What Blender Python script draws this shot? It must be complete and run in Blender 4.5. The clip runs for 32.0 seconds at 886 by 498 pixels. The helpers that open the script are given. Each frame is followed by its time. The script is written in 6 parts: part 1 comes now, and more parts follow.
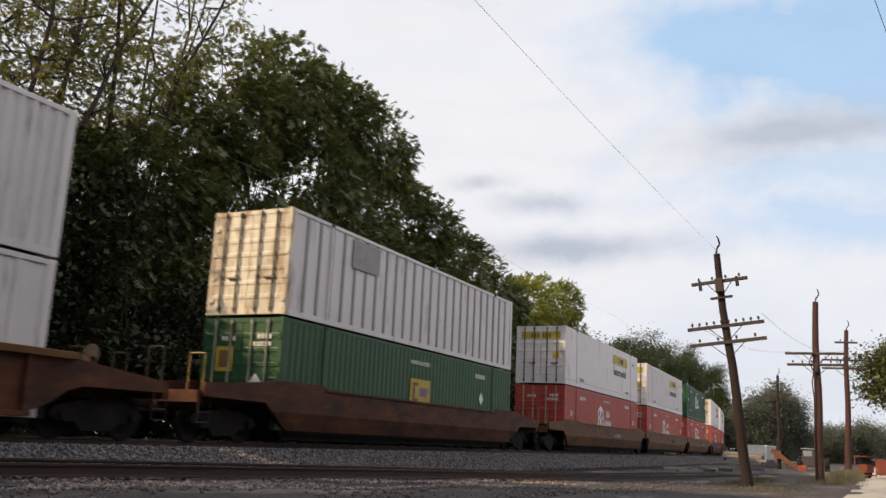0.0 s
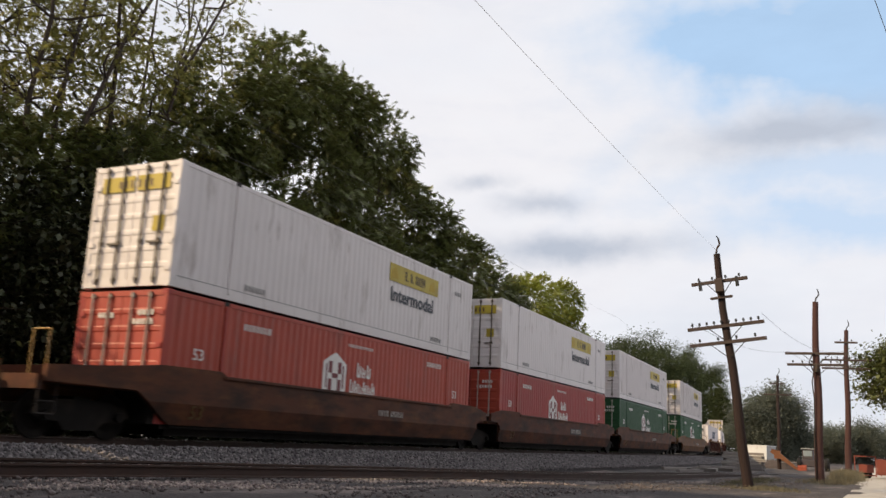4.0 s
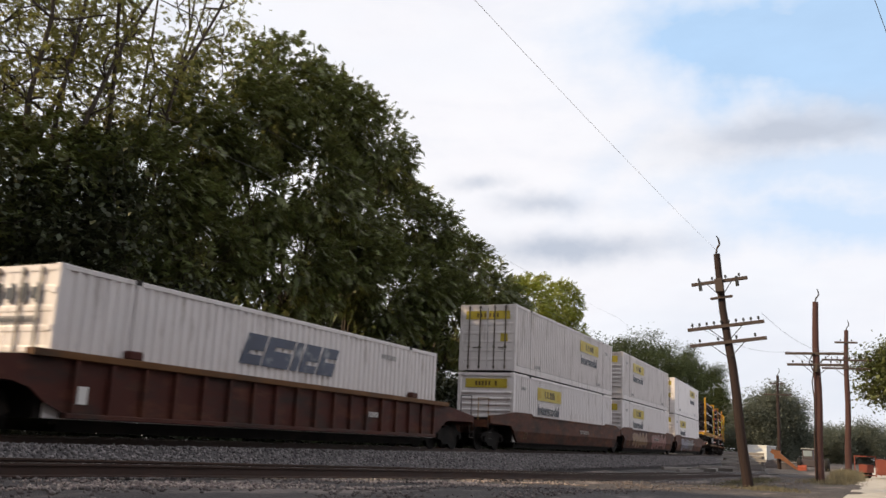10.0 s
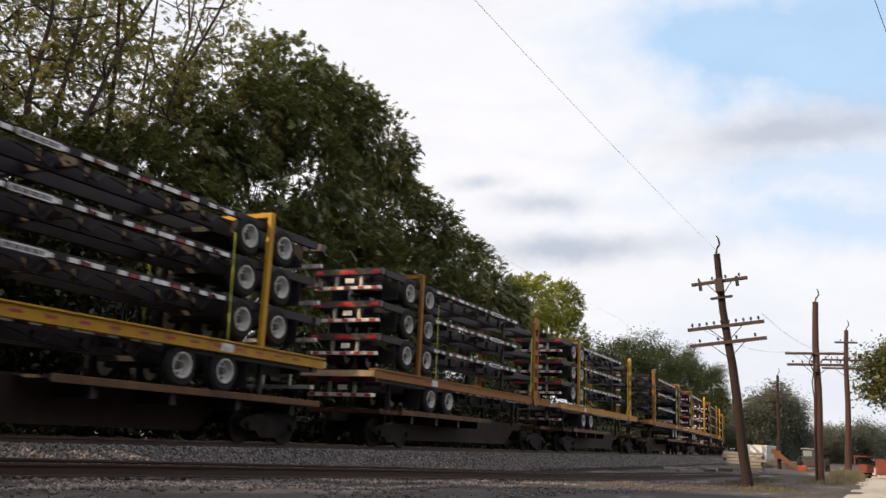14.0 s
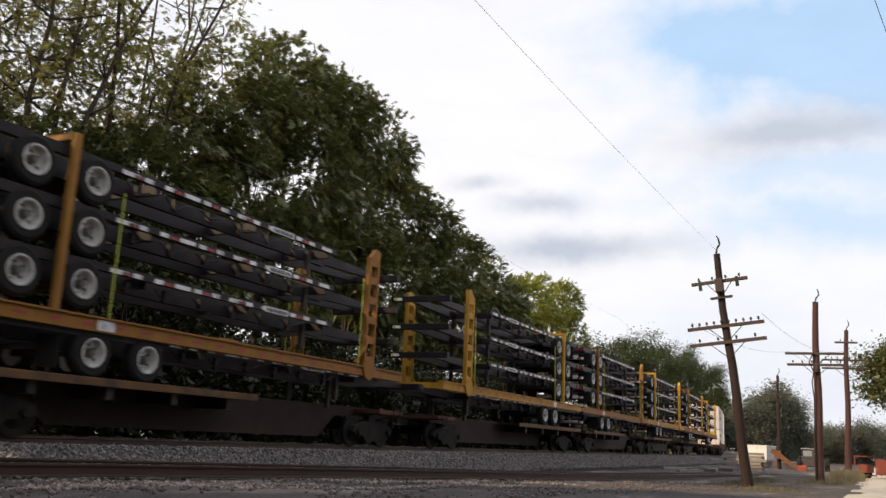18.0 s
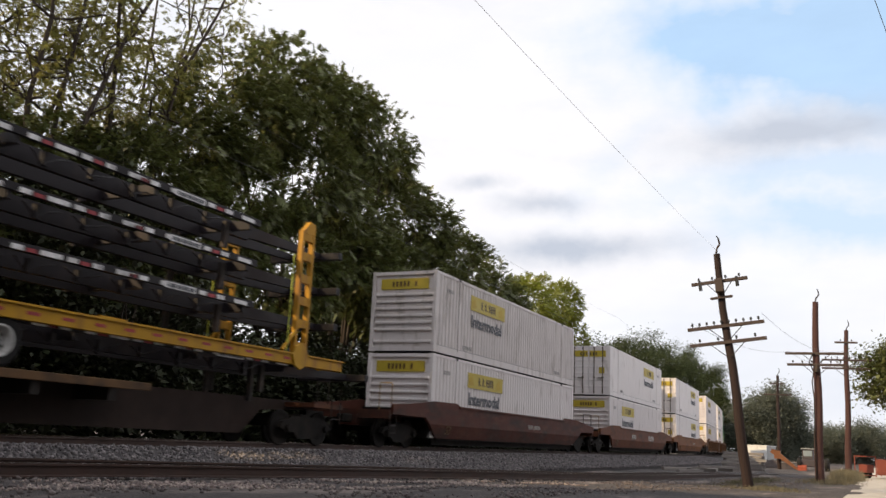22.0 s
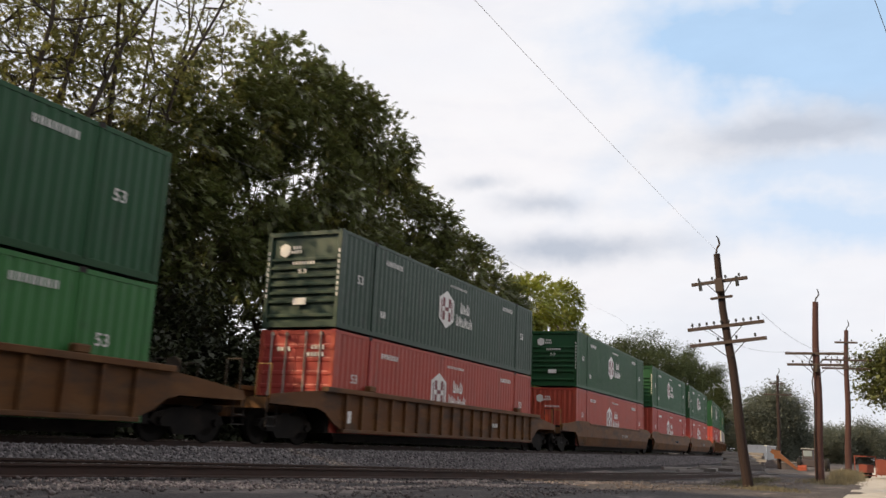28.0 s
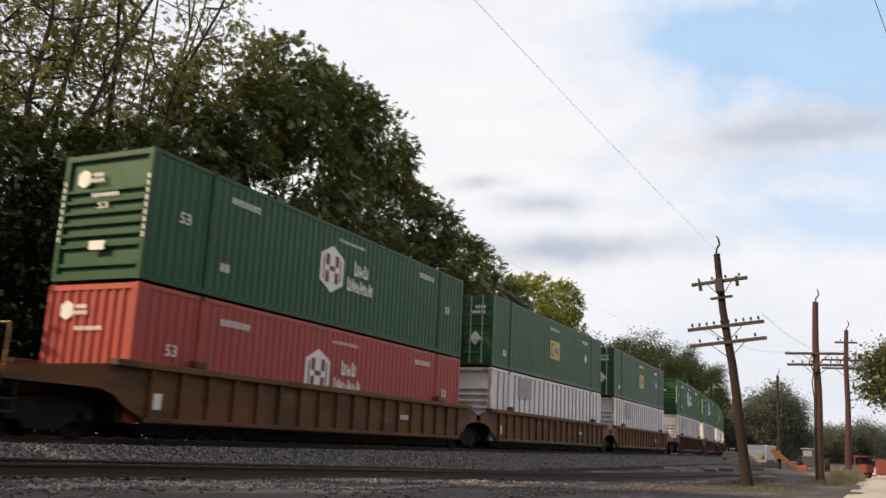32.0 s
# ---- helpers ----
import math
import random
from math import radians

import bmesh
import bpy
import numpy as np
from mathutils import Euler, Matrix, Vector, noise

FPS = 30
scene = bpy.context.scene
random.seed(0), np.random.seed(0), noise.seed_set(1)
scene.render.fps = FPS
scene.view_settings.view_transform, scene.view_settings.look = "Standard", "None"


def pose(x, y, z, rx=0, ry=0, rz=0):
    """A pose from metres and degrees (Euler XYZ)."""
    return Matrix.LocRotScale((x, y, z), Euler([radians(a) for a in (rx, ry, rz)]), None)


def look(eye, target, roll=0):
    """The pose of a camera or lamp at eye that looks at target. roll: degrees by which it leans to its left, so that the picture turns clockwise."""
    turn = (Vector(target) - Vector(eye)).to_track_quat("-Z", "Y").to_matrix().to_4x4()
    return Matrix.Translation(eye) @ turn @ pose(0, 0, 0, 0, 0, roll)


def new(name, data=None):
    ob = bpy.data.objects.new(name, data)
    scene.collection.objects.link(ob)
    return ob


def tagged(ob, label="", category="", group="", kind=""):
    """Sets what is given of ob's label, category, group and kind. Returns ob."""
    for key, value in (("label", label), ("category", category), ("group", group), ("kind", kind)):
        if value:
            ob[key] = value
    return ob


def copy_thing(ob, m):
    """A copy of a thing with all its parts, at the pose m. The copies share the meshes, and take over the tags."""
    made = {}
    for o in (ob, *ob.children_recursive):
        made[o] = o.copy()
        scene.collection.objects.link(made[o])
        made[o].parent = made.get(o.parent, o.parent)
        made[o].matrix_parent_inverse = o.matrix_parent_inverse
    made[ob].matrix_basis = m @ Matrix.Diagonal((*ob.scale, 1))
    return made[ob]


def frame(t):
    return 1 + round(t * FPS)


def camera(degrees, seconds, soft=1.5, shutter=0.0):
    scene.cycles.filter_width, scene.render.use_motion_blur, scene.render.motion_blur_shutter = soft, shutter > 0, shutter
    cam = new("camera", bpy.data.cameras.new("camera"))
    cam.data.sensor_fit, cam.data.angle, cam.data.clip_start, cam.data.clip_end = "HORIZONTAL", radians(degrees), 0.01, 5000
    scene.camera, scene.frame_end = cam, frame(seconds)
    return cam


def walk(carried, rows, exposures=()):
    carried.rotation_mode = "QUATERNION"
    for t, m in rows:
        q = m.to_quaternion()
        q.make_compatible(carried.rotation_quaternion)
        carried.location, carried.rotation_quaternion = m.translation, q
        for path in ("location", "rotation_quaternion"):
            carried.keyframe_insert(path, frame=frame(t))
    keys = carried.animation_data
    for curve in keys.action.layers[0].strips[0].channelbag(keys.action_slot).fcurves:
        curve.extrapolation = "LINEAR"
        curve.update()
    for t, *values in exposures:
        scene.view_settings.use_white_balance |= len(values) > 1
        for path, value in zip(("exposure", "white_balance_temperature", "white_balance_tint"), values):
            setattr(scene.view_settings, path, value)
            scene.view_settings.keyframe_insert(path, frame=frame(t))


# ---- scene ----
# The train runs along x towards -x, y points away from the lens to the trees, z up.
EYE = (0.0, 0.0, 1.0)
YAW, PITCH, ROLL = radians(64.07), radians(12.18), 2.68
AIM = (math.sin(YAW) * math.cos(PITCH), math.cos(YAW) * math.cos(PITCH), 1.0 + math.sin(PITCH))
cam = camera(53.22, 32.0, soft=1.5, shutter=0.15)
VIEW = look(EYE, AIM, ROLL)
walk(cam, [(0.0, VIEW), (32.0, VIEW)], exposures=[(0.0, -0.12, 6480, 10), (7.0, -0.11, 6480, 10), (8.5, 0.0, 6480, 10), (10.0, 0.0, 6480, 10), (11.5, -0.10, 6430, 10), (13.0, -0.11, 6480, 10), (14.0, 0.02, 6560, 10), (17.0, 0.05, 6560, 10), (22.0, 0.08, 6560, 10), (23.0, -0.09, 6480, 10), (25.5, -0.11, 6480, 10), (27.5, -0.04, 6580, 10), (32.0, -0.03, 6580, 10)])

# ---- sky and sun ----
SUN_TO = Vector((-0.58, 0.56, 0.53)).normalized()
sun_el = math.asin(SUN_TO.z)
sun_data = bpy.data.lights.new("sun", "SUN")
sun_data.energy, sun_data.angle, sun_data.color = 5.0, radians(0.6), (1.0, 0.76, 0.46)
sun = new("sun", sun_data)
sun.matrix_world = look((0, 0, 0), -SUN_TO)


def view_way(u, v):
    """A way in the world: u to the right and v up in the lens's own plane, one unit ahead."""
    return (VIEW.to_3x3() @ Vector((u, v, -1.0))).normalized()


def make_world():
    world = bpy.data.worlds.new("world")
    scene.world = world
    world.use_nodes = True
    nt = world.node_tree
    nt.nodes.clear()
    N, K = nt.nodes.new, nt.links.new

    def math_node(op, a, b=None, c=None, clamp=False):
        n = N("ShaderNodeMath")
        n.operation, n.use_clamp = op, clamp
        for i, x in enumerate((a, b, c)):
            if x is None:
                continue
            if isinstance(x, (int, float)):
                n.inputs[i].default_value = x
            else:
                K(x, n.inputs[i])
        return n.outputs[0]

    coord = N("ShaderNodeTexCoord").outputs["Generated"]

    def warped(amount, scale):
        n = N("ShaderNodeTexNoise")
        n.inputs["Scale"].default_value, n.inputs["Detail"].default_value, n.inputs["Roughness"].default_value = scale, 5, 0.6
        K(coord, n.inputs["Vector"])
        sub = N("ShaderNodeVectorMath")
        sub.operation = "SUBTRACT"
        K(n.outputs["Color"], sub.inputs[0])
        sub.inputs[1].default_value = (0.5, 0.5, 0.5)
        mul = N("ShaderNodeVectorMath")
        mul.operation = "MULTIPLY_ADD"
        K(sub.outputs[0], mul.inputs[0])
        mul.inputs[1].default_value = (amount, amount, amount * 0.5)
        K(coord, mul.inputs[2])
        return mul.outputs[0]

    frayed, wild = warped(0.09, 8.0), warped(0.24, 5.0)
    sky = N("ShaderNodeTexSky")
    sky.sky_type, sky.sun_disc = "NISHITA", False
    sky.sun_elevation, sky.sun_rotation = sun_el, math.atan2(SUN_TO.x, SUN_TO.y)
    sky.air_density, sky.dust_density, sky.ozone_density = 1.0, 1.4, 1.0
    sky_lit = N("ShaderNodeMix")
    sky_lit.data_type, sky_lit.blend_type = "RGBA", "MULTIPLY"
    sky_lit.inputs[0].default_value = 1.0
    K(sky.outputs[0], sky_lit.inputs[6])
    sky_lit.inputs[7].default_value = (0.125, 0.118, 0.112, 1)

    def noise_fac(scale, detail, rough, stretch):
        mp = N("ShaderNodeMapping")
        mp.inputs["Scale"].default_value = stretch
        K(coord, mp.inputs[0])
        n = N("ShaderNodeTexNoise")
        n.inputs["Scale"].default_value, n.inputs["Detail"].default_value, n.inputs["Roughness"].default_value = scale, detail, rough
        K(mp.outputs[0], n.inputs["Vector"])
        return n.outputs[0]

    broad = noise_fac(1.6, 5, 0.6, (1, 1, 2.6))
    fine = noise_fac(7.0, 6, 0.6, (1, 1, 2.8))

    def puff(u, v, wide, high, tilt=0.0, hard=1.0, way=None):
        """A soft lens-shaped bank of cloud round a way in the sky, frayed by the fine noise."""
        c = view_way(u, v)
        a = (view_way(u + 0.05 * math.cos(tilt), v + 0.05 * math.sin(tilt)) - c).normalized()
        b = c.cross(a)
        total = None
        for axis, size in ((a, wide), (b, high)):
            d = N("ShaderNodeVectorMath")
            d.operation = "DOT_PRODUCT"
            K(frayed if way is None else way, d.inputs[0])
            d.inputs[1].default_value = axis
            off = math_node("SUBTRACT", d.outputs["Value"], c.dot(axis))
            off = math_node("DIVIDE", off, size)
            sq = math_node("MULTIPLY", off, off)
            total = sq if total is None else math_node("ADD", total, sq)
        fray = math_node("MULTIPLY", math_node("SUBTRACT", fine, 0.5), 1.6)
        total = math_node("ADD", total, fray)
        m = math_node("POWER", 2.72, math_node("MULTIPLY", math_node("MAXIMUM", total, 0.0), -1.0))
        return math_node("MULTIPLY", m, hard, clamp=True)

    # open blue between the banks, and the greyer undersides
    blue = math_node("MULTIPLY", math_node("SUBTRACT", math_node("ADD", math_node("MULTIPLY", broad, 0.55), math_node("MULTIPLY", fine, 0.45)), 0.42), 4.5, clamp=True)
    blue = math_node("MULTIPLY", blue, 0.2)
    for args in ((0.39, 0.205, 0.15, 0.058, -0.2, 1.7), (0.48, 0.245, 0.14, 0.06, 0.2, 1.8), (0.46, 0.03, 0.12, 0.03, 0.1, 0.7), (0.44, 0.075, 0.17, 0.026, 0.1, 0.6), (0.20, 0.10, 0.07, 0.03, 0.6, 0.22), (0.30, 0.06, 0.10, 0.02, 0.2, 0.25)):
        blue = math_node("MAXIMUM", blue, puff(*args, way=wild))
    grey = math_node("MULTIPLY", math_node("SUBTRACT", broad, 0.52), 1.2, clamp=True)
    for args in ((0.385, 0.134, 0.115, 0.022, 0.13, 0.95), (0.15, 0.003, 0.10, 0.017, 0.02, 1.0), (0.04, 0.073, 0.035, 0.009, 0.1, 0.7), (0.105, 0.055, 0.04, 0.012, 0.0, 0.8)):
        grey = math_node("MAXIMUM", grey, puff(*args))

    def mix(fac, a, b):
        n = N("ShaderNodeMix")
        n.data_type = "RGBA"
        K(fac, n.inputs[0])
        for x, s in ((a, n.inputs[6]), (b, n.inputs[7])):
            if isinstance(x, tuple):
                s.default_value = x
            else:
                K(x, s)
        return n.outputs[2]

    wisp = mix(math_node("MULTIPLY", math_node("SUBTRACT", fine, 0.3), 2.2, clamp=True), (0.91, 0.912, 0.965, 1), (1.04, 1.015, 1.025, 1))
    banks = mix(blue, wisp, mix(math_node("MULTIPLY", fine, 0.3), (0.55, 0.775, 1.06, 1), sky_lit.outputs[2]))
    banks = mix(grey, banks, (0.56, 0.61, 0.71, 1))
    bg = N("ShaderNodeBackground")
    K(banks, bg.inputs[0])
    bg.inputs[1].default_value = 1.0
    K(bg.outputs[0], N("ShaderNodeOutputWorld").inputs[0])


make_world()

# ---- materials ----
MATS = {}


def mat(name, base, rough=0.6, metal=0.0, vary=0.15, scale=3.0, stretch=(1, 1, 1), dirt=None, dirt_amount=0.0, dirt_scale=1.5, dirt_stretch=(1, 1, 1), bump=0.0, bump_scale=40.0, tint=0.0, translucent=0.0, coat=0.0, islands=False, spec=0.5, rust=None):
    """A surface with a base colour, two scales of variation, patches of dirt or rust, and a fine relief."""
    if name in MATS:
        return MATS[name]
    m = bpy.data.materials.new(name)
    m.use_nodes = True
    nt = m.node_tree
    N, K = nt.nodes.new, nt.links.new
    bsdf = nt.nodes["Principled BSDF"]
    coord = N("ShaderNodeTexCoord").outputs["Object"]

    def noise_of(sc, det, st):
        mp = N("ShaderNodeMapping")
        mp.inputs["Scale"].default_value = st
        K(coord, mp.inputs[0])
        n = N("ShaderNodeTexNoise")
        n.inputs["Scale"].default_value, n.inputs["Detail"].default_value, n.inputs["Roughness"].default_value = sc, det, 0.62
        K(mp.outputs[0], n.inputs["Vector"])
        return n.outputs[0]

    def ramp(fac, lo, hi, a, b):
        r = N("ShaderNodeMapRange")
        for i, x in enumerate((lo, hi, a, b)):
            r.inputs[i + 1].default_value = x
        K(fac, r.inputs[0])
        return r.outputs[0]

    hsv = N("ShaderNodeHueSaturation")
    hsv.inputs["Color"].default_value = (*base, 1)
    K(ramp(noise_of(scale, 6, stretch), 0.25, 0.75, 1 - vary, 1 + vary), hsv.inputs["Value"])
    colour = hsv.outputs[0]
    if tint:
        seed = (N("ShaderNodeNewGeometry").outputs["Random Per Island"] if islands else N("ShaderNodeObjectInfo").outputs["Random"])
        h2 = N("ShaderNodeHueSaturation")
        K(colour, h2.inputs["Color"])
        K(ramp(seed, 0, 1, 1 - tint, 1 + tint), h2.inputs["Value"])
        K(ramp(seed, 0, 1, 0.5 - 0.05 * tint, 0.5 + 0.05 * tint), h2.inputs["Hue"])
        colour = h2.outputs[0]
    if rust:
        rx = N("ShaderNodeMix")
        rx.data_type = "RGBA"
        K(ramp(noise_of(1.9, 9, (0.55, 1, 1.5)), 0.50, 0.66, 0, 0.75), rx.inputs[0])
        K(colour, rx.inputs[6])
        rx.inputs[7].default_value = (*rust, 1)
        colour = rx.outputs[2]
    if dirt:
        mx = N("ShaderNodeMix")
        mx.data_type = "RGBA"
        f = ramp(noise_of(dirt_scale, 8, dirt_stretch), 0.62 - 0.3 * dirt_amount, 0.85 - 0.3 * dirt_amount, 0, 0.9)
        K(f, mx.inputs[0])
        K(colour, mx.inputs[6])
        mx.inputs[7].default_value = (*dirt, 1)
        colour = mx.outputs[2]
    K(colour, bsdf.inputs["Base Color"])
    bsdf.inputs["Metallic"].default_value = metal
    bsdf.inputs["Specular IOR Level"].default_value = spec
    K(ramp(noise_of(scale * 4, 4, (1, 1, 1)), 0.2, 0.8, max(0.05, rough - 0.1), min(1, rough + 0.1)), bsdf.inputs["Roughness"])
    if coat:
        bsdf.inputs["Coat Weight"].default_value = coat
    if bump:
        b = N("ShaderNodeBump")
        b.inputs["Strength"].default_value = min(1.0, bump)
        b.inputs["Distance"].default_value = 0.02
        K(noise_of(bump_scale, 6, (1, 1, 1)), b.inputs["Height"])
        K(b.outputs[0], bsdf.inputs["Normal"])
    if translucent:
        tr = N("ShaderNodeBsdfTranslucent")
        K(colour, tr.inputs[0])
        ms = N("ShaderNodeMixShader")
        ms.inputs[0].default_value = translucent
        K(bsdf.outputs[0], ms.inputs[1])
        K(tr.outputs[0], ms.inputs[2])
        K(ms.outputs[0], nt.nodes["Material Output"].inputs[0])
    MATS[name] = m
    return m


GRIME = dict(dirt=(0.22, 0.17, 0.14), dirt_amount=0.2, dirt_scale=1.2, dirt_stretch=(2.0, 2.0, 0.5))
RUSTY = dict(dirt=(0.20, 0.085, 0.04), dirt_amount=0.35, dirt_scale=1.6, dirt_stretch=(2.0, 2.0, 0.4))
white_paint = mat("white_paint", (0.70, 0.655, 0.655), 0.45, vary=0.05, scale=0.7, bump=0.05, tint=0.05, **GRIME)
dusty_white = mat("dusty_white_paint", (0.60, 0.555, 0.55), 0.5, vary=0.1, scale=0.8, bump=0.05, dirt=(0.25, 0.21, 0.18), dirt_amount=0.3, dirt_scale=1.3, dirt_stretch=(2.2, 2.2, 0.45))
bright_green = mat("bright_green_paint", (0.03, 0.15, 0.035), 0.5, vary=0.14, scale=0.8, dirt=(0.03, 0.08, 0.03), dirt_amount=0.2)
mid_green = mat("mid_green_paint", (0.013, 0.068, 0.021), 0.5, vary=0.14, scale=0.8, dirt=(0.03, 0.05, 0.03), dirt_amount=0.2)
cream_paint = mat("cream_paint", (0.70, 0.64, 0.53), 0.5, vary=0.12, scale=1.0, dirt=(0.24, 0.12, 0.055), dirt_amount=0.62, dirt_scale=1.6, dirt_stretch=(1.5, 1.5, 0.5))
green_paint = mat("green_paint", (0.012, 0.066, 0.023), 0.5, vary=0.14, scale=0.8, tint=0.15, spec=0.35, dirt=(0.03, 0.06, 0.035), dirt_amount=0.2, dirt_scale=1.0, dirt_stretch=(1.5, 1.5, 0.5))
dark_green_paint = mat("dark_green_paint", (0.022, 0.05, 0.032), 0.5, vary=0.12, scale=0.8, dirt=(0.05, 0.05, 0.045), dirt_amount=0.2)
red_paint = mat("red_paint", (0.35, 0.047, 0.032), 0.5, vary=0.12, scale=0.8, tint=0.12, dirt=(0.22, 0.06, 0.045), dirt_amount=0.25, dirt_scale=1.0, dirt_stretch=(1.5, 1.5, 0.5))
yellow_panel = mat("yellow_panel", (0.44, 0.335, 0.03), 0.5, vary=0.1, scale=2.0, dirt=(0.25, 0.19, 0.03), dirt_amount=0.25, dirt_scale=2.5)
dark_letters = mat("dark_letters", (0.045, 0.05, 0.065), 0.5, vary=0.15)
brown_letters = mat("brown_letters", (0.10, 0.055, 0.012), 0.5, vary=0.15)
dark_brown_letters = mat("dark_brown_letters", (0.05, 0.03, 0.01), 0.5, vary=0.15)
blue_letters = mat("blue_letters", (0.06, 0.072, 0.115), 0.5, vary=0.25, scale=1.2, dirt=(0.5, 0.5, 0.5), dirt_amount=0.2, dirt_scale=2.0)
white_letters = mat("white_letters", (0.72, 0.70, 0.68), 0.5, vary=0.08)
worn_letters = mat("worn_white_letters", (0.42, 0.39, 0.36), 0.6, vary=0.25, scale=4, dirt=(0.14, 0.08, 0.06), dirt_amount=0.55, dirt_scale=5)
grey_letters = mat("grey_letters", (0.30, 0.29, 0.29), 0.6, vary=0.2)
maroon_letters = mat("maroon_letters", (0.16, 0.025, 0.03), 0.5, vary=0.1)
steel = mat("galvanised_steel", (0.42, 0.40, 0.37), 0.45, 0.6, vary=0.2, scale=4, dirt=(0.2, 0.12, 0.07), dirt_amount=0.35)
dark_steel = mat("dark_steel", (0.035, 0.03, 0.028), 0.6, 0.3, vary=0.25, scale=3, dirt=(0.09, 0.06, 0.045), dirt_amount=0.4, spec=0.2)
dark_brown_steel = mat("dark_brown_steel", (0.03, 0.019, 0.016), 0.75, vary=0.3, scale=2, dirt=(0.05, 0.032, 0.025), dirt_amount=0.4, spec=0.2)
truck_steel = mat("truck_steel", (0.012, 0.010, 0.009), 0.8, 0.1, vary=0.3, scale=3, dirt=(0.03, 0.023, 0.018), dirt_amount=0.4, spec=0.2)
tan_car = mat("tan_car_paint", (0.125, 0.055, 0.02), 0.6, vary=0.16, scale=1.0, tint=0.08, dirt=(0.045, 0.032, 0.025), dirt_amount=0.5, dirt_scale=0.9, dirt_stretch=(0.6, 1, 2.0), bump=0.08, spec=0.2, rust=(0.17, 0.085, 0.035))
brown_car = mat("brown_car_paint", (0.090, 0.033, 0.018), 0.65, vary=0.18, scale=1.0, tint=0.1, dirt=(0.03, 0.018, 0.014), dirt_amount=0.62, dirt_scale=1.3, dirt_stretch=(0.6, 1, 2.0), bump=0.08, spec=0.2, rust=(0.145, 0.058, 0.024))
maroon_car = mat("maroon_car_paint", (0.074, 0.024, 0.017), 0.65, vary=0.2, scale=1.0, tint=0.1, dirt=(0.03, 0.024, 0.022), dirt_amount=0.5, dirt_scale=0.9, dirt_stretch=(0.6, 1, 2.0), bump=0.08, spec=0.2, rust=(0.115, 0.044, 0.026))
rust_car = mat("rust_car_paint", (0.112, 0.038, 0.019), 0.65, vary=0.18, scale=1.0, dirt=(0.04, 0.026, 0.02), dirt_amount=0.4, dirt_scale=0.9, dirt_stretch=(0.6, 1, 2.0), bump=0.08, spec=0.2, rust=(0.15, 0.055, 0.022))
orange_car = mat("orange_brown_car_paint", (0.155, 0.055, 0.018), 0.65, vary=0.18, scale=1.0, dirt=(0.05, 0.03, 0.022), dirt_amount=0.4, dirt_scale=0.9, dirt_stretch=(0.6, 1, 2.0), bump=0.08, spec=0.2, rust=(0.20, 0.082, 0.025))
rack_yellow = mat("rack_yellow", (0.44, 0.235, 0.02), 0.55, vary=0.15, scale=1.5, tint=0.1, **RUSTY, spec=0.2)
rack_orange = mat("rack_orange", (0.26, 0.12, 0.022), 0.6, vary=0.2, scale=1.5, tint=0.12, **RUSTY, spec=0.2)
chassis_black = mat("chassis_black", (0.016, 0.013, 0.016), 0.5, vary=0.25, scale=2, dirt=(0.04, 0.03, 0.03), dirt_amount=0.3, spec=0.2)
tyre_rubber = mat("tyre_rubber", (0.018, 0.017, 0.017), 0.85, vary=0.2, scale=6, bump=0.2, bump_scale=60, spec=0.2)
rim_white = mat("rim_white", (0.55, 0.54, 0.53), 0.45, vary=0.12, scale=5, dirt=(0.2, 0.17, 0.14), dirt_amount=0.3, dirt_scale=6)
worn_reflector = mat("worn_reflector", (0.66, 0.65, 0.66), 0.4, vary=0.3, scale=3, dirt=(0.10, 0.09, 0.09), dirt_amount=0.35, dirt_scale=4)
dull_red = mat("dull_red", (0.30, 0.025, 0.035), 0.5, vary=0.3, scale=3)
tail_red = mat("tail_red", (0.48, 0.03, 0.04), 0.3, vary=0.1)
strap_lime = mat("strap_lime", (0.45, 0.50, 0.05), 0.6, vary=0.1)
# darker leaf copy: the shade under and behind the trees is in its colour
leaf_shaded = mat("leaf_shaded", (0.036, 0.042, 0.016), 0.6, vary=0.3, scale=0.4, tint=0.45, translucent=0.15, islands=True)
leaf_green = mat("leaf_green", (0.110, 0.121, 0.037), 0.5, vary=0.35, scale=0.35, tint=0.5, translucent=0.30, islands=True)
leaf_light = mat("leaf_light", (0.215, 0.205, 0.06), 0.5, vary=0.25, scale=0.5, tint=0.45, translucent=0.5, islands=True)
leaf_yellow = mat("leaf_yellow", (0.20, 0.215, 0.03), 0.5, vary=0.3, scale=0.5, tint=0.4, translucent=0.45, islands=True)
# paled to grey-green: the haze of distance is put into this leaf colour
leaf_haze_tint = mat("leaf_haze_tint", (0.160, 0.175, 0.140), 1.0, vary=0.1, scale=0.2, tint=0.12, translucent=0.5, islands=True, spec=0.0)
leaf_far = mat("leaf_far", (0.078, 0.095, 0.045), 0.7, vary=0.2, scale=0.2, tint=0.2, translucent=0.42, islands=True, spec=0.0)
bark = mat("bark", (0.055, 0.042, 0.034), 0.95, vary=0.35, scale=6, stretch=(3, 3, 0.6), bump=0.6, bump_scale=14)
pole_wood = mat("pole_wood", (0.023, 0.012, 0.011), 0.9, vary=0.35, scale=5, stretch=(6, 6, 0.3), bump=0.4, bump_scale=20)
pole_wood_red = mat("pole_wood_red", (0.064, 0.029, 0.027), 0.9, vary=0.3, scale=5, stretch=(6, 6, 0.3), bump=0.4, bump_scale=20)
arm_wood = mat("arm_wood", (0.06, 0.044, 0.040), 0.9, vary=0.3, scale=5, stretch=(0.5, 5, 5), bump=0.3, bump_scale=20)
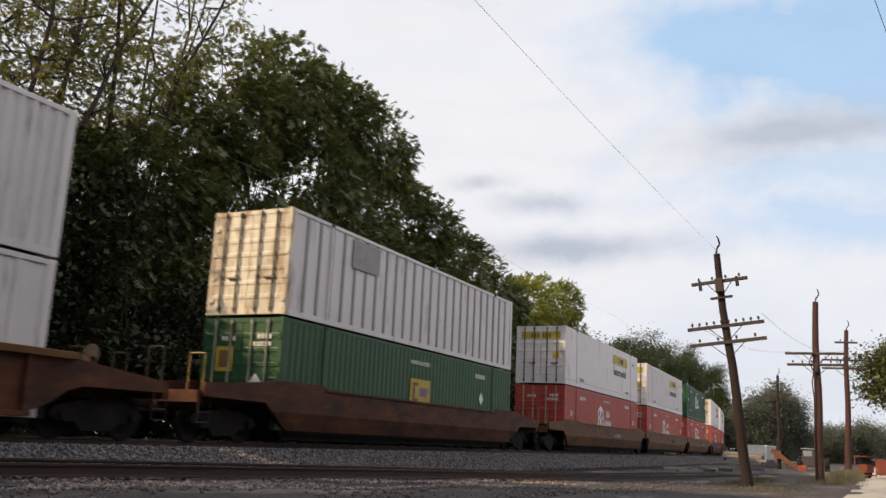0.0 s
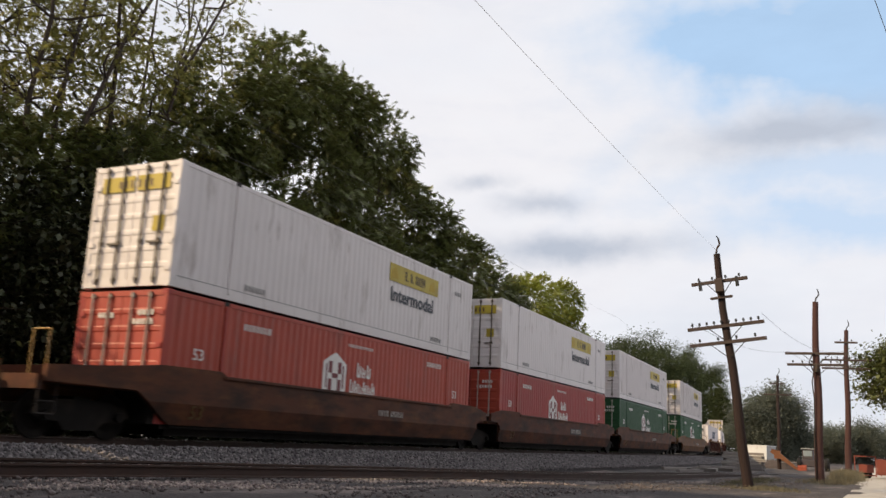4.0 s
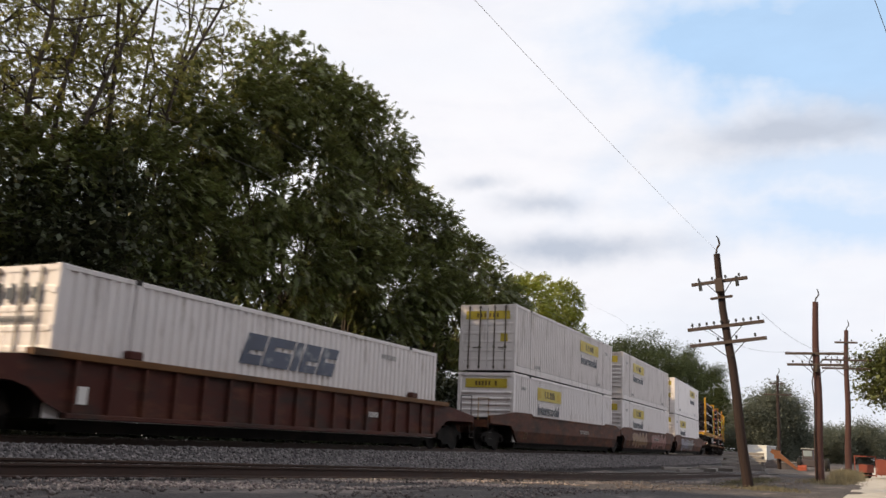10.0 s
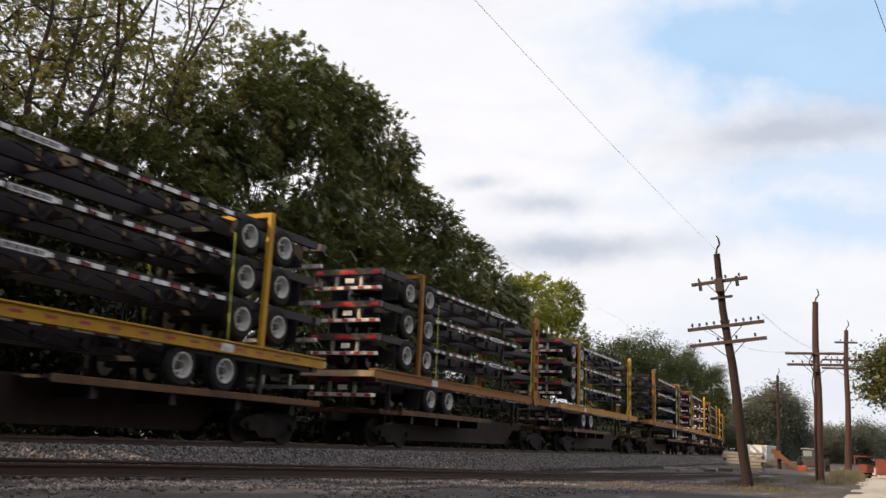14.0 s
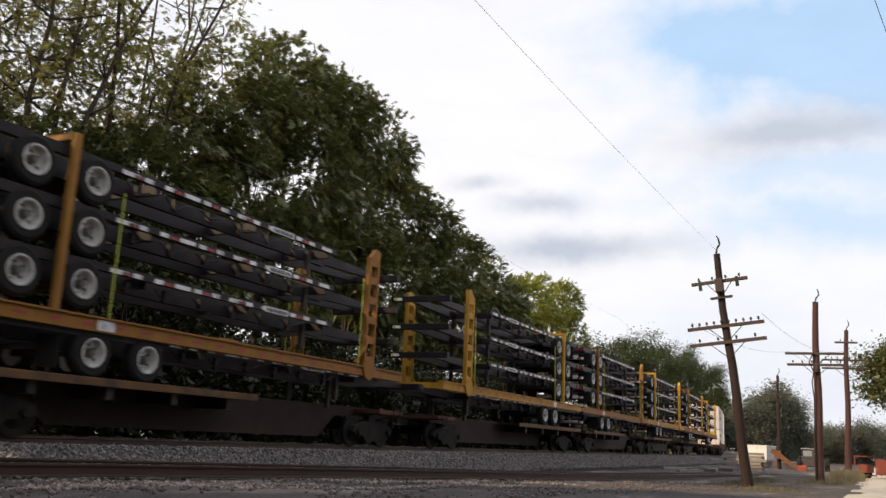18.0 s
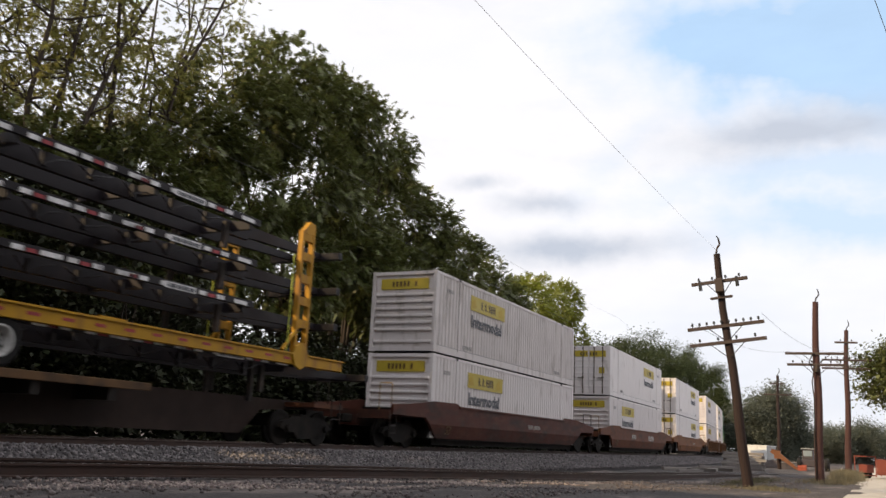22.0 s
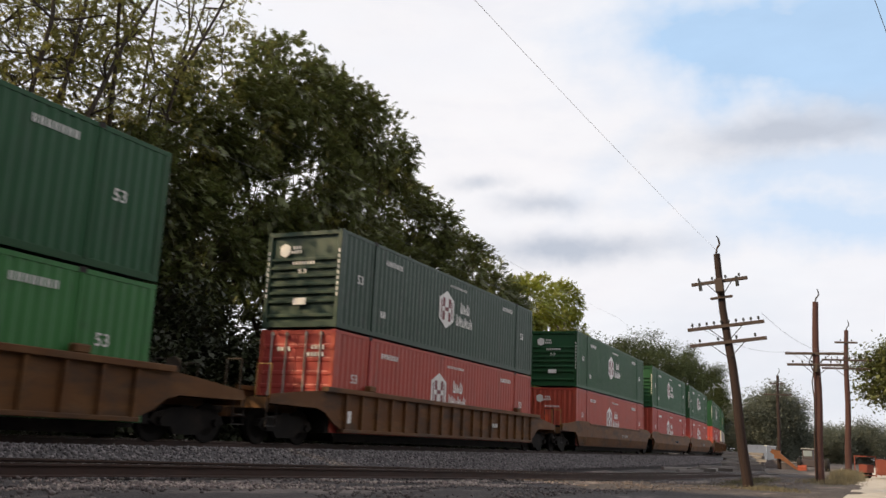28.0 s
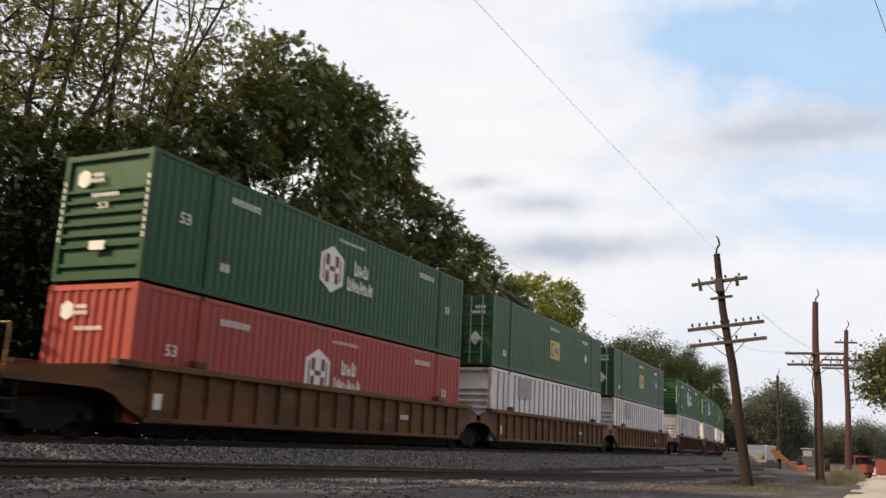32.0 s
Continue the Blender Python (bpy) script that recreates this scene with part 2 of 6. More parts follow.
glass_dark = mat("insulator_glass", (0.03, 0.03, 0.03), 0.2, vary=0.1)
rail_steel = mat("rail_steel", (0.05, 0.027, 0.021), 0.65, 0.1, vary=0.25, scale=2, dirt=(0.06, 0.028, 0.019), dirt_amount=0.6, dirt_scale=3)
rail_shine = mat("rail_shine", (0.50, 0.47, 0.44), 0.25, 0.9, vary=0.08)
tie_wood = mat("tie_wood", (0.055, 0.045, 0.04), 0.95, vary=0.35, scale=4, stretch=(1, 0.4, 1), bump=0.5, bump_scale=18, tint=0.3)
stone_grey = mat("ballast_stone", (0.155, 0.138, 0.140), 0.9, vary=0.2, scale=8, tint=0.65, bump=0.4, bump_scale=50, islands=True)
# pinkish gravel with sunlight put into its raised base colour
stone_sunlit = mat("sunlit_gravel_stone", (0.27, 0.215, 0.195), 0.9, vary=0.2, scale=8, tint=0.5, bump=0.4, bump_scale=50, islands=True)
stone_pink = mat("gravel_stone", (0.125, 0.103, 0.100), 0.9, vary=0.2, scale=8, tint=0.4, bump=0.4, bump_scale=50, islands=True)
dull_weed = mat("dull_weed", (0.085, 0.082, 0.045), 0.9, vary=0.2, scale=2, tint=0.35, translucent=0.2, islands=True)
straw = mat("dry_grass", (0.17, 0.15, 0.10), 0.9, vary=0.2, scale=2, tint=0.35, translucent=0.3, islands=True)
wire_grey = mat("wire_grey", (0.80, 0.80, 0.83), 0.6, vary=0.1)
wire_black = mat("wire_black", (0.12, 0.12, 0.13), 0.6, vary=0.1)
shed_white = mat("shed_white", (0.70, 0.70, 0.68), 0.6, vary=0.08, scale=1, dirt=(0.4, 0.36, 0.3), dirt_amount=0.2)
shed_grey = mat("shed_grey", (0.33, 0.33, 0.32), 0.7, vary=0.1)
digger_yellow = mat("digger_yellow", (0.16, 0.062, 0.025), 0.5, vary=0.12, **RUSTY)
wagon_red = mat("wagon_red", (0.20, 0.045, 0.028), 0.6, vary=0.15, scale=1, dirt=(0.2, 0.06, 0.04), dirt_amount=0.4)
graffiti_pale = mat("graffiti_pale", (0.36, 0.35, 0.37), 0.5, vary=0.3, scale=1.5)
graffiti_olive = mat("graffiti_olive", (0.18, 0.092, 0.02), 0.5, vary=0.3, scale=1.5, dirt=(0.09, 0.032, 0.018), dirt_amount=0.45)
graffiti_pink = mat("graffiti_pink", (0.26, 0.17, 0.16), 0.5, vary=0.3, scale=1.5)
graffiti_red = mat("graffiti_red", (0.16, 0.035, 0.02), 0.5, vary=0.3, scale=1.5, dirt=(0.09, 0.032, 0.018), dirt_amount=0.45)
graffiti_grey = mat("graffiti_grey", (0.075, 0.06, 0.06), 0.5, vary=0.3, scale=1.5, dirt=(0.09, 0.032, 0.018), dirt_amount=0.4)
graffiti_violet = mat("graffiti_violet", (0.12, 0.11, 0.155), 0.5, vary=0.3, scale=1.5)


def ground_material():
    m = bpy.data.materials.new("yard_ground")
    m.use_nodes = True
    nt = m.node_tree
    N, K = nt.nodes.new, nt.links.new
    bsdf = nt.nodes["Principled BSDF"]
    coord = N("ShaderNodeTexCoord").outputs["Object"]

    def noise_of(sc, det, st=(1, 1, 1)):
        mp = N("ShaderNodeMapping")
        mp.inputs["Scale"].default_value = st
        K(coord, mp.inputs[0])
        n = N("ShaderNodeTexNoise")
        n.inputs["Scale"].default_value, n.inputs["Detail"].default_value, n.inputs["Roughness"].default_value = sc, det, 0.65
        K(mp.outputs[0], n.inputs["Vector"])
        return n.outputs[0]

    def ramp(fac, *stops):
        r = N("ShaderNodeValToRGB")
        el = r.color_ramp.elements
        while len(el) < len(stops):
            el.new(0.5)
        for e, (p, c) in zip(el, stops):
            e.position, e.color = p, (*c, 1)
        K(fac, r.inputs[0])
        return r.outputs[0]

    def mix(fac, a, b, blend="MIX"):
        n = N("ShaderNodeMix")
        n.data_type, n.blend_type = "RGBA", blend
        if isinstance(fac, float):
            n.inputs[0].default_value = fac
        else:
            K(fac, n.inputs[0])
        K(a, n.inputs[6]), K(b, n.inputs[7])
        return n.outputs[2]

    broad = ramp(noise_of(0.28, 6, (0.5, 1.6, 1)), (0.36, (0.034, 0.029, 0.029)), (0.54, (0.058, 0.048, 0.047)), (0.66, (0.20, 0.162, 0.147)))
    grit = ramp(noise_of(9, 8), (0.3, (0.45, 0.45, 0.45)), (0.5, (0.9, 0.9, 0.9)), (0.72, (1.5, 1.45, 1.4)))
    K(mix(1.0, broad, grit, "MULTIPLY"), bsdf.inputs["Base Color"])
    bsdf.inputs["Roughness"].default_value = 0.95
    b = N("ShaderNodeBump")
    b.inputs["Strength"].default_value, b.inputs["Distance"].default_value = 0.8, 0.04
    K(noise_of(14, 8), b.inputs["Height"])
    K(b.outputs[0], bsdf.inputs["Normal"])
    return m


yard_ground = ground_material()
road_gravel = mat("road_gravel", (0.40, 0.37, 0.33), 0.95, vary=0.2, scale=1.2, bump=0.5, bump_scale=25, dirt=(0.22, 0.2, 0.18), dirt_amount=0.4, dirt_scale=0.8)
ballast_bed = mat("ballast_bed", (0.06, 0.054, 0.055), 0.95, vary=0.55, scale=9, bump=1.0, bump_scale=16)

# ---- building blocks ----


def part(name, bm, material, parent=None, label="", smooth=False):
    """Links a bmesh as one mesh object, under its thing or part."""
    me = bpy.data.meshes.new(name)
    bm.to_mesh(me)
    bm.free()
    me.materials.append(material)
    if smooth:
        me.polygons.foreach_set("use_smooth", [True] * len(me.polygons))
    ob = new(name, me)
    if parent is not None:
        ob.parent = parent
    if label:
        ob["label"] = label
    return ob


def link_mesh(name, me, parent=None, at=None):
    """One more object on a mesh that stands already."""
    ob = new(name, me)
    if parent is not None:
        ob.parent = parent
    if at is not None:
        ob.matrix_basis = at
    return ob


def box(bm, x0, y0, z0, x1, y1, z1, bevel=0.0, m=None):
    vs = [bm.verts.new((x, y, z)) for z in (z0, z1) for y in (y0, y1) for x in (x0, x1)]
    if m is not None:
        for v in vs:
            v.co = m @ v.co
    fs = [bm.faces.new([vs[i] for i in q]) for q in ((0, 2, 3, 1), (4, 5, 7, 6), (0, 1, 5, 4), (1, 3, 7, 5), (3, 2, 6, 7), (2, 0, 4, 6))]
    if bevel:
        edges = list({e for f in fs for e in f.edges})
        bmesh.ops.bevel(bm, geom=edges, offset=bevel, segments=1, affect="EDGES", profile=0.5)
    return bm


def boxed(*args, **kw):
    return box(bmesh.new(), *args, **kw)


def rod(bm, p0, p1, r0, r1=None, seg=8, caps=True):
    """A round bar from p0 to p1, tapered where r1 is given."""
    r1 = r0 if r1 is None else r1
    p0, p1 = Vector(p0), Vector(p1)
    ax = (p1 - p0).normalized()
    s = ax.cross((0, 0, 1) if abs(ax.z) < 0.9 else (1, 0, 0)).normalized()
    t = ax.cross(s)
    rings = []
    for p, r in ((p0, r0), (p1, r1)):
        rings.append([bm.verts.new(p + (s * math.cos(a) + t * math.sin(a)) * r) for a in (2 * math.pi * i / seg for i in range(seg))])
    for i in range(seg):
        j = (i + 1) % seg
        bm.faces.new((rings[0][i], rings[0][j], rings[1][j], rings[1][i]))
    if caps:
        bm.faces.new(rings[0][::-1])
        bm.faces.new(rings[1])
    return bm


def prism(bm, pts, y0, y1):
    """An outline of (x, z) points, drawn out from y0 to y1."""
    a = [bm.verts.new((x, y0, z)) for x, z in pts]
    b = [bm.verts.new((x, y1, z)) for x, z in pts]
    bm.faces.new(a)
    bm.faces.new(b[::-1])
    for i in range(len(pts)):
        j = (i + 1) % len(pts)
        bm.faces.new((a[j], a[i], b[i], b[j]))
    return bm


def lathe_y(bm, profile, seg=20, centre=(0, 0, 0), caps=True):
    """Turns (radius, y) points round the y axis."""
    cx, cy, cz = centre
    rings = []
    for r, y in profile:
        rings.append([bm.verts.new((cx + r * math.cos(2 * math.pi * i / seg), cy + y, cz + r * math.sin(2 * math.pi * i / seg))) for i in range(seg)])
    for a, b in zip(rings, rings[1:]):
        for i in range(seg):
            j = (i + 1) % seg
            bm.faces.new((a[i], a[j], b[j], b[i]))
    if caps:
        bm.faces.new(rings[0][::-1])
        bm.faces.new(rings[-1])
    return bm


def letters(word, width, height, bold=0.008):
    """The mesh of a word in the built-in font, in the xz plane with its lower left corner at the origin."""
    cu = bpy.data.curves.new("word", "FONT")
    cu.body, cu.extrude, cu.offset, cu.resolution_u = word, 0.004, bold, 2
    ob = bpy.data.objects.new("word", cu)
    scene.collection.objects.link(ob)
    bpy.context.view_layer.update()
    me = bpy.data.meshes.new_from_object(ob.evaluated_get(bpy.context.evaluated_depsgraph_get()))
    bpy.data.objects.remove(ob)
    bm = bmesh.new()
    bm.from_mesh(me)
    xs = [v.co.x for v in bm.verts]
    ys = [v.co.y for v in bm.verts]
    for v in bm.verts:
        v.co = ((v.co.x - min(xs)) / (max(xs) - min(xs)) * width, v.co.z, (v.co.y - min(ys)) / (max(ys) - min(ys)) * height)
    return bm


def shifted(bm, x=0, y=0, z=0, rz=0):
    m = pose(x, y, z, 0, 0, rz)
    for v in bm.verts:
        v.co = m @ v.co
    return bm

# ---- the plan: main line, siding, ground ----
YC, RAIL = 14.80, 0.72          # centre line of the main track, height of its rail heads
BEND, RADIUS = 38.06, 799.1     # the main line is straight up to here, then curves away


def on_line(s, off=0.0, z=0.0):
    """The place and heading at s metres along the main line, off metres beyond its centre."""
    if s <= BEND:
        return Vector((s, YC + off, z)), 0.0
    a = (s - BEND) / RADIUS
    r = RADIUS - off
    return Vector((BEND + r * math.sin(a), YC + RADIUS - r * math.cos(a), z)), a


def line_pose(s, z=RAIL):
    p, a = on_line(s, 0.0, z)
    return pose(p.x, p.y, p.z, 0, 0, math.degrees(a))


def lie(x):
    """The height of the yard: it falls gently along the line."""
    return 0.28 - 0.0145 * (min(max(x, 7.7), 32.0) - 7.7)


def siding(x, off=0.0):
    """The near rail of the siding; off is measured towards the main line."""
    return Vector((x, 9.5 - 0.09 * (x - 7.7) + off, lie(x) + 0.22 - 0.0025 * max(0.0, x - 18) - 0.004 * max(0.0, x - 36)))


def ground_height(x, y):
    n = noise.noise(Vector((x * 0.35, y * 0.8, 0.0))) * 0.05 + noise.noise(Vector((x * 1.7, y * 2.2, 3.0))) * 0.02
    near = 1.0 if -30 < x < 120 and -30 < y < 40 else 0.0
    return lie(x) + n * near


def sheet(name, xs, ys, height, material):
    me = bpy.data.meshes.new(name)
    verts = [(x, y, height(x, y)) for y in ys for x in xs]
    n = len(xs)
    faces = [(j * n + i, j * n + i + 1, (j + 1) * n + i + 1, (j + 1) * n + i) for j in range(len(ys) - 1) for i in range(n - 1)]
    me.from_pydata(verts, [], faces)
    me.materials.append(material)
    me.polygons.foreach_set("use_smooth", [True] * len(me.polygons))
    return new(name, me)


far_steps = [120 * 1.35 ** i for i in range(1, 12)]
xs = [-v for v in far_steps[::-1]] + list(np.arange(-120, -4, 6.0)) + list(np.arange(-4, 60, 0.4)) + list(np.arange(60, 121, 3.0)) + far_steps
ys = [-v for v in far_steps[::-1]] + list(np.arange(-120, -4, 6.0)) + list(np.arange(-4, 12, 0.25)) + list(np.arange(12, 60, 2.0)) + list(np.arange(60, 121, 6.0)) + far_steps
tagged(sheet("ground", [float(v) for v in xs], [float(v) for v in ys], ground_height, yard_ground), "grey gravel and bare dirt of a rail yard", "ground", kind="structure")


def sweep(bm, section, stations):
    """Draws a closed section of (across, up) points along stations of (place, heading)."""
    rings = []
    for p, a in stations:
        side = Vector((-math.sin(a), math.cos(a), 0))
        rings.append([bm.verts.new(p + side * u + Vector((0, 0, w))) for u, w in section])
    k = len(section)
    for r0, r1 in zip(rings, rings[1:]):
        for i in range(k):
            j = (i + 1) % k
            bm.faces.new((r0[i], r0[j], r1[j], r1[i]))
    bm.faces.new(rings[0][::-1])
    bm.faces.new(rings[-1])
    bmesh.ops.recalc_face_normals(bm, faces=bm.faces[:])
    return bm


main_stations = [on_line(s) for s in list(range(-900, -20, 40)) + list(range(-20, 200, 4)) + list(range(200, 900, 12))]
bed = sweep(bmesh.new(), [(-3.35, -0.2), (-3.35, 0.12), (-2.9, 0.30), (-1.75, 0.56), (1.75, 0.56), (3.6, 0.0), (3.6, -0.2)], main_stations)
tagged(part("ballast", bed, ballast_bed), "bed of crushed grey stone under the main line", "ballast", kind="structure")

RAIL_SECTION = [(-0.07, -0.17), (0.07, -0.17), (0.07, -0.155), (0.012, -0.14), (0.012, -0.04), (0.037, -0.03), (0.037, 0.0), (-0.037, 0.0), (-0.037, -0.03), (-0.012, -0.04), (-0.012, -0.14), (-0.07, -0.155)]
main_track = tagged(new("main_track"), "main railway track on grey ballast", "railway track", kind="structure")
for off in (-0.755, 0.755):
    st = [on_line(s, off, RAIL) for s in list(range(-900, -20, 40)) + list(range(-20, 200, 4)) + list(range(200, 900, 12))]
    part("rail", sweep(bmesh.new(), RAIL_SECTION, st), rail_steel, main_track)
    part("running_surface", sweep(bmesh.new(), [(-0.026, 0.0005), (0.026, 0.0005), (0.026, 0.002), (-0.026, 0.002)], st), rail_shine, main_track, "polished top of the rail")
siding_track = tagged(new("siding_track"), "rusty siding track beside the main line", "railway track", kind="structure")
slope = math.atan(-0.09)
for off in (0.0, 1.51):
    st = [(siding(x, off), slope) for x in range(-60, 96, 3)]
    part("rail", sweep(bmesh.new(), RAIL_SECTION, st), rail_steel, siding_track)
    part("running_surface", sweep(bmesh.new(), [(-0.024, 0.0005), (0.024, 0.0005), (0.024, 0.002), (-0.024, 0.002)], st), rail_shine, siding_track, "polished top of the rail")

# ---- trees ----
GEN = np.random.default_rng(7)


def leaf_mesh(name, centres, size, material, rng, flat=0.35, corners=4):
    """Many small folded leaves, each with its own turn, joined into one mesh; with three corners where they stay far off."""
    n = len(centres)
    d = rng.normal(size=(n, 3))
    d[:, 2] = d[:, 2] * 0.6 - 0.25
    d /= np.linalg.norm(d, axis=1)[:, None]
    w = np.cross(d, rng.normal(size=(n, 3)) * flat + np.array([0, 0, 1.0]))
    w /= np.linalg.norm(w, axis=1)[:, None] + 1e-9
    up = np.cross(w, d)
    ln = size * rng.uniform(0.6, 1.35, size=(n, 1))
    wd = ln * rng.uniform(0.26, 0.42, size=(n, 1))
    v = np.empty((n, 4, 3))
    v[:, 0] = centres - d * ln * 0.5
    v[:, 1] = centres + w * wd + up * wd * 0.35
    v[:, 2] = centres + d * ln * 0.5
    v[:, 3] = centres - w * wd + up * wd * 0.35
    v = v[:, :corners] if corners == 4 else v[:, [0, 1, 3]]
    me = bpy.data.meshes.new(name)
    me.vertices.add(corners * n)
    me.vertices.foreach_set("co", np.ascontiguousarray(v).reshape(-1))
    me.loops.add(corners * n)
    me.loops.foreach_set("vertex_index", np.arange(corners * n, dtype=np.int32))
    me.polygons.add(n)
    me.polygons.foreach_set("loop_start", np.arange(0, corners * n, corners, dtype=np.int32))
    me.update(calc_edges=True)
    me.materials.append(material)
    return me


def limb(bm, pts, r0, r1, seg=6):
    """A bent, tapering tube through the points."""
    rings = []
    n = len(pts) - 1
    for i, p in enumerate(pts):
        p = Vector(p)
        ax = (Vector(pts[min(i + 1, n)]) - Vector(pts[max(i - 1, 0)])).normalized()
        s = ax.cross((0, 0.1, 1) if abs(ax.z) < 0.9 else (1, 0.1, 0)).normalized()
        t = ax.cross(s)
        r = r0 + (r1 - r0) * i / n
        ring = [bm.verts.new(p + (s * math.cos(2 * math.pi * k / seg) + t * math.sin(2 * math.pi * k / seg)) * r) for k in range(seg)]
        if rings:
            for k in range(seg):
                j = (k + 1) % seg
                bm.faces.new((rings[-1][k], rings[-1][j], ring[j], ring[k]))
        rings.append(ring)
    bm.faces.new(rings[0][::-1])
    bm.faces.new(rings[-1])


def tree(name, label, x, y, h, low, wide, tips, per, size, material, seed, category="tree", base=None, stems=1, deep=None, puff=0.8, group="", trunk_r=None, spread=1.0, gaps=-0.15, thin=0.07, feathery=False, corners=4):
    """A tapered, forking trunk with limbs that end in clumps of leaves. low: where the crown begins, as a part of the height."""
    rng = np.random.default_rng(seed)
    z0 = (lie(x) - 0.1) if base is None else base
    root = tagged(new(name), label, category, group)
    root.matrix_basis = pose(x, y, z0)
    bm = bmesh.new()
    deep = wide if deep is None else deep
    r = trunk_r or h * 0.012
    heads = []
    for k in range(stems):
        lean = rng.normal(size=2) * (0.05 if stems == 1 else 0.16) * h * spread
        start = np.array([rng.normal() * 0.25, rng.normal() * 0.25, 0]) if stems > 1 else np.zeros(3)
        pts = []
        for i in range(8):
            f = i / 7
            pts.append(Vector((start[0] + lean[0] * f * f + rng.normal() * 0.05 * f * h * 0.12, start[1] + lean[1] * f * f + rng.normal() * 0.05 * f * h * 0.12, f * h * 0.86)))
        limb(bm, pts, r * (1.0 if stems == 1 else 0.75), r * 0.16, 7)
        heads.append(pts)
    clumps = []
    while len(clumps) < tips:
        p = rng.normal(size=3)
        p /= np.linalg.norm(p)
        lump = 0.98 + 0.32 * noise.noise(Vector((p[0] * 1.9 + seed, p[1] * 1.9, p[2] * 1.9)))
        p *= lump * rng.uniform(0.3, 1.0) ** 0.5
        c = Vector((p[0] * wide, p[1] * deep, h * (low + 1) / 2 + p[2] * h * (1 - low) / 2))
        gap = noise.noise(Vector((c.x * 0.3 + seed, c.y * 0.3, c.z * 0.3)))
        if gap > gaps:
            clumps.append(c)
    # each clump hangs on the nearest limb that stands already
    nodes = [(pts[i].lerp(pts[i + 1], f), 0) for pts in heads for i in range(1, 7) for f in (0.0, 0.5)]
    spots = np.array([tuple(n[0]) for n in nodes])
    for c in sorted(clumps, key=lambda v: v.x * v.x + v.y * v.y):
        d = spots - np.array(tuple(c))
        cost = np.sqrt((d * d).sum(1)) + 0.9 * np.maximum(0, d[:, 2] + 0.15) + 0.12 * np.array([n[1] for n in nodes])
        a, depth = nodes[int(np.argmin(cost))]
        far = (c - a).length
        mid = a.lerp(c, 0.5) + Vector((rng.normal(), rng.normal(), rng.normal() + 0.6)) * 0.09 * far
        rr = r * max(thin, (0.25 if feathery else 0.34) * 0.74 ** depth)
        limb(bm, [a, mid, c], rr, max(0.01, rr * 0.6), 5 if depth < 2 else 4)
        nodes.append((c, depth + 1))
        spots = np.vstack([spots, np.array([tuple(c)])])
    bm.verts.ensure_lookup_table()
    part("trunk", bm, bark, root, smooth=True)
    C = np.array([tuple(c) for c in clumps])
    lv = np.repeat(C, per, axis=0) + rng.normal(size=(len(C) * per, 3)) * np.array([0.62, 0.62, 0.45]) * puff
    if feathery:
        outs = rng.normal(size=lv.shape) * np.array([1.0, 1.0, 0.35])
        link_mesh("crown", frond_mesh("crown", lv, outs / (np.linalg.norm(outs, axis=1)[:, None] + 1e-9), size, material, rng), root)
    else:
        link_mesh("crown", leaf_mesh("crown", lv, size, material, rng, corners=corners), root)
    return root


def frond_mesh(name, roots, outs, length, material, rng, pairs=5):
    """Drooping fronds, each a bent stalk with pairs of narrow leaflets and one at its tip, joined into one mesh."""
    n = len(roots)
    out = outs + rng.normal(size=(n, 3)) * 0.45
    out[:, 2] += 0.15
    out /= np.linalg.norm(out, axis=1)[:, None]
    ln = length * rng.uniform(0.6, 1.3, size=(n, 1))
    side = np.cross(out, np.array([0, 0, 1.0]) + rng.normal(size=(n, 3)) * 0.3)
    side /= np.linalg.norm(side, axis=1)[:, None] + 1e-9
    drop = np.array([0, 0, -1.0]) * ln * rng.uniform(0.12, 0.5, size=(n, 1))
    rows = []

    def along(f):
        return roots + out * ln * f + drop * f * f

    for k in range(pairs):
        f = 0.22 + 0.72 * k / pairs
        at, ahead = along(f), along(f + 0.16)
        reach = ln * (0.44 - 0.16 * abs(f - 0.5))
        for sgn in (-1, 1):
            tip = at + (side * sgn * 0.82 + out * 0.45) * reach + np.array([0, 0, -0.4]) * reach * rng.uniform(0.1, 1.2, size=(n, 1))
            rows.append(np.stack([at, ahead, tip], 1))
    a, b = along(0.9), along(1.2)
    rows.append(np.stack([a - side * ln * 0.05, a + side * ln * 0.05, b], 1))
    v = np.concatenate(rows, 0).reshape(-1, 3)
    t = len(v) // 3
    me = bpy.data.meshes.new(name)
    me.vertices.add(3 * t)
    me.vertices.foreach_set("co", v.reshape(-1))
    me.loops.add(3 * t)
    me.loops.foreach_set("vertex_index", np.arange(3 * t, dtype=np.int32))
    me.polygons.add(t)
    me.polygons.foreach_set("loop_start", np.arange(0, 3 * t, 3, dtype=np.int32))
    me.update(calc_edges=True)
    me.materials.append(material)
    return me


SWAYING = []   # trees that the wind moves: thing, its place, how far it leans, a phase


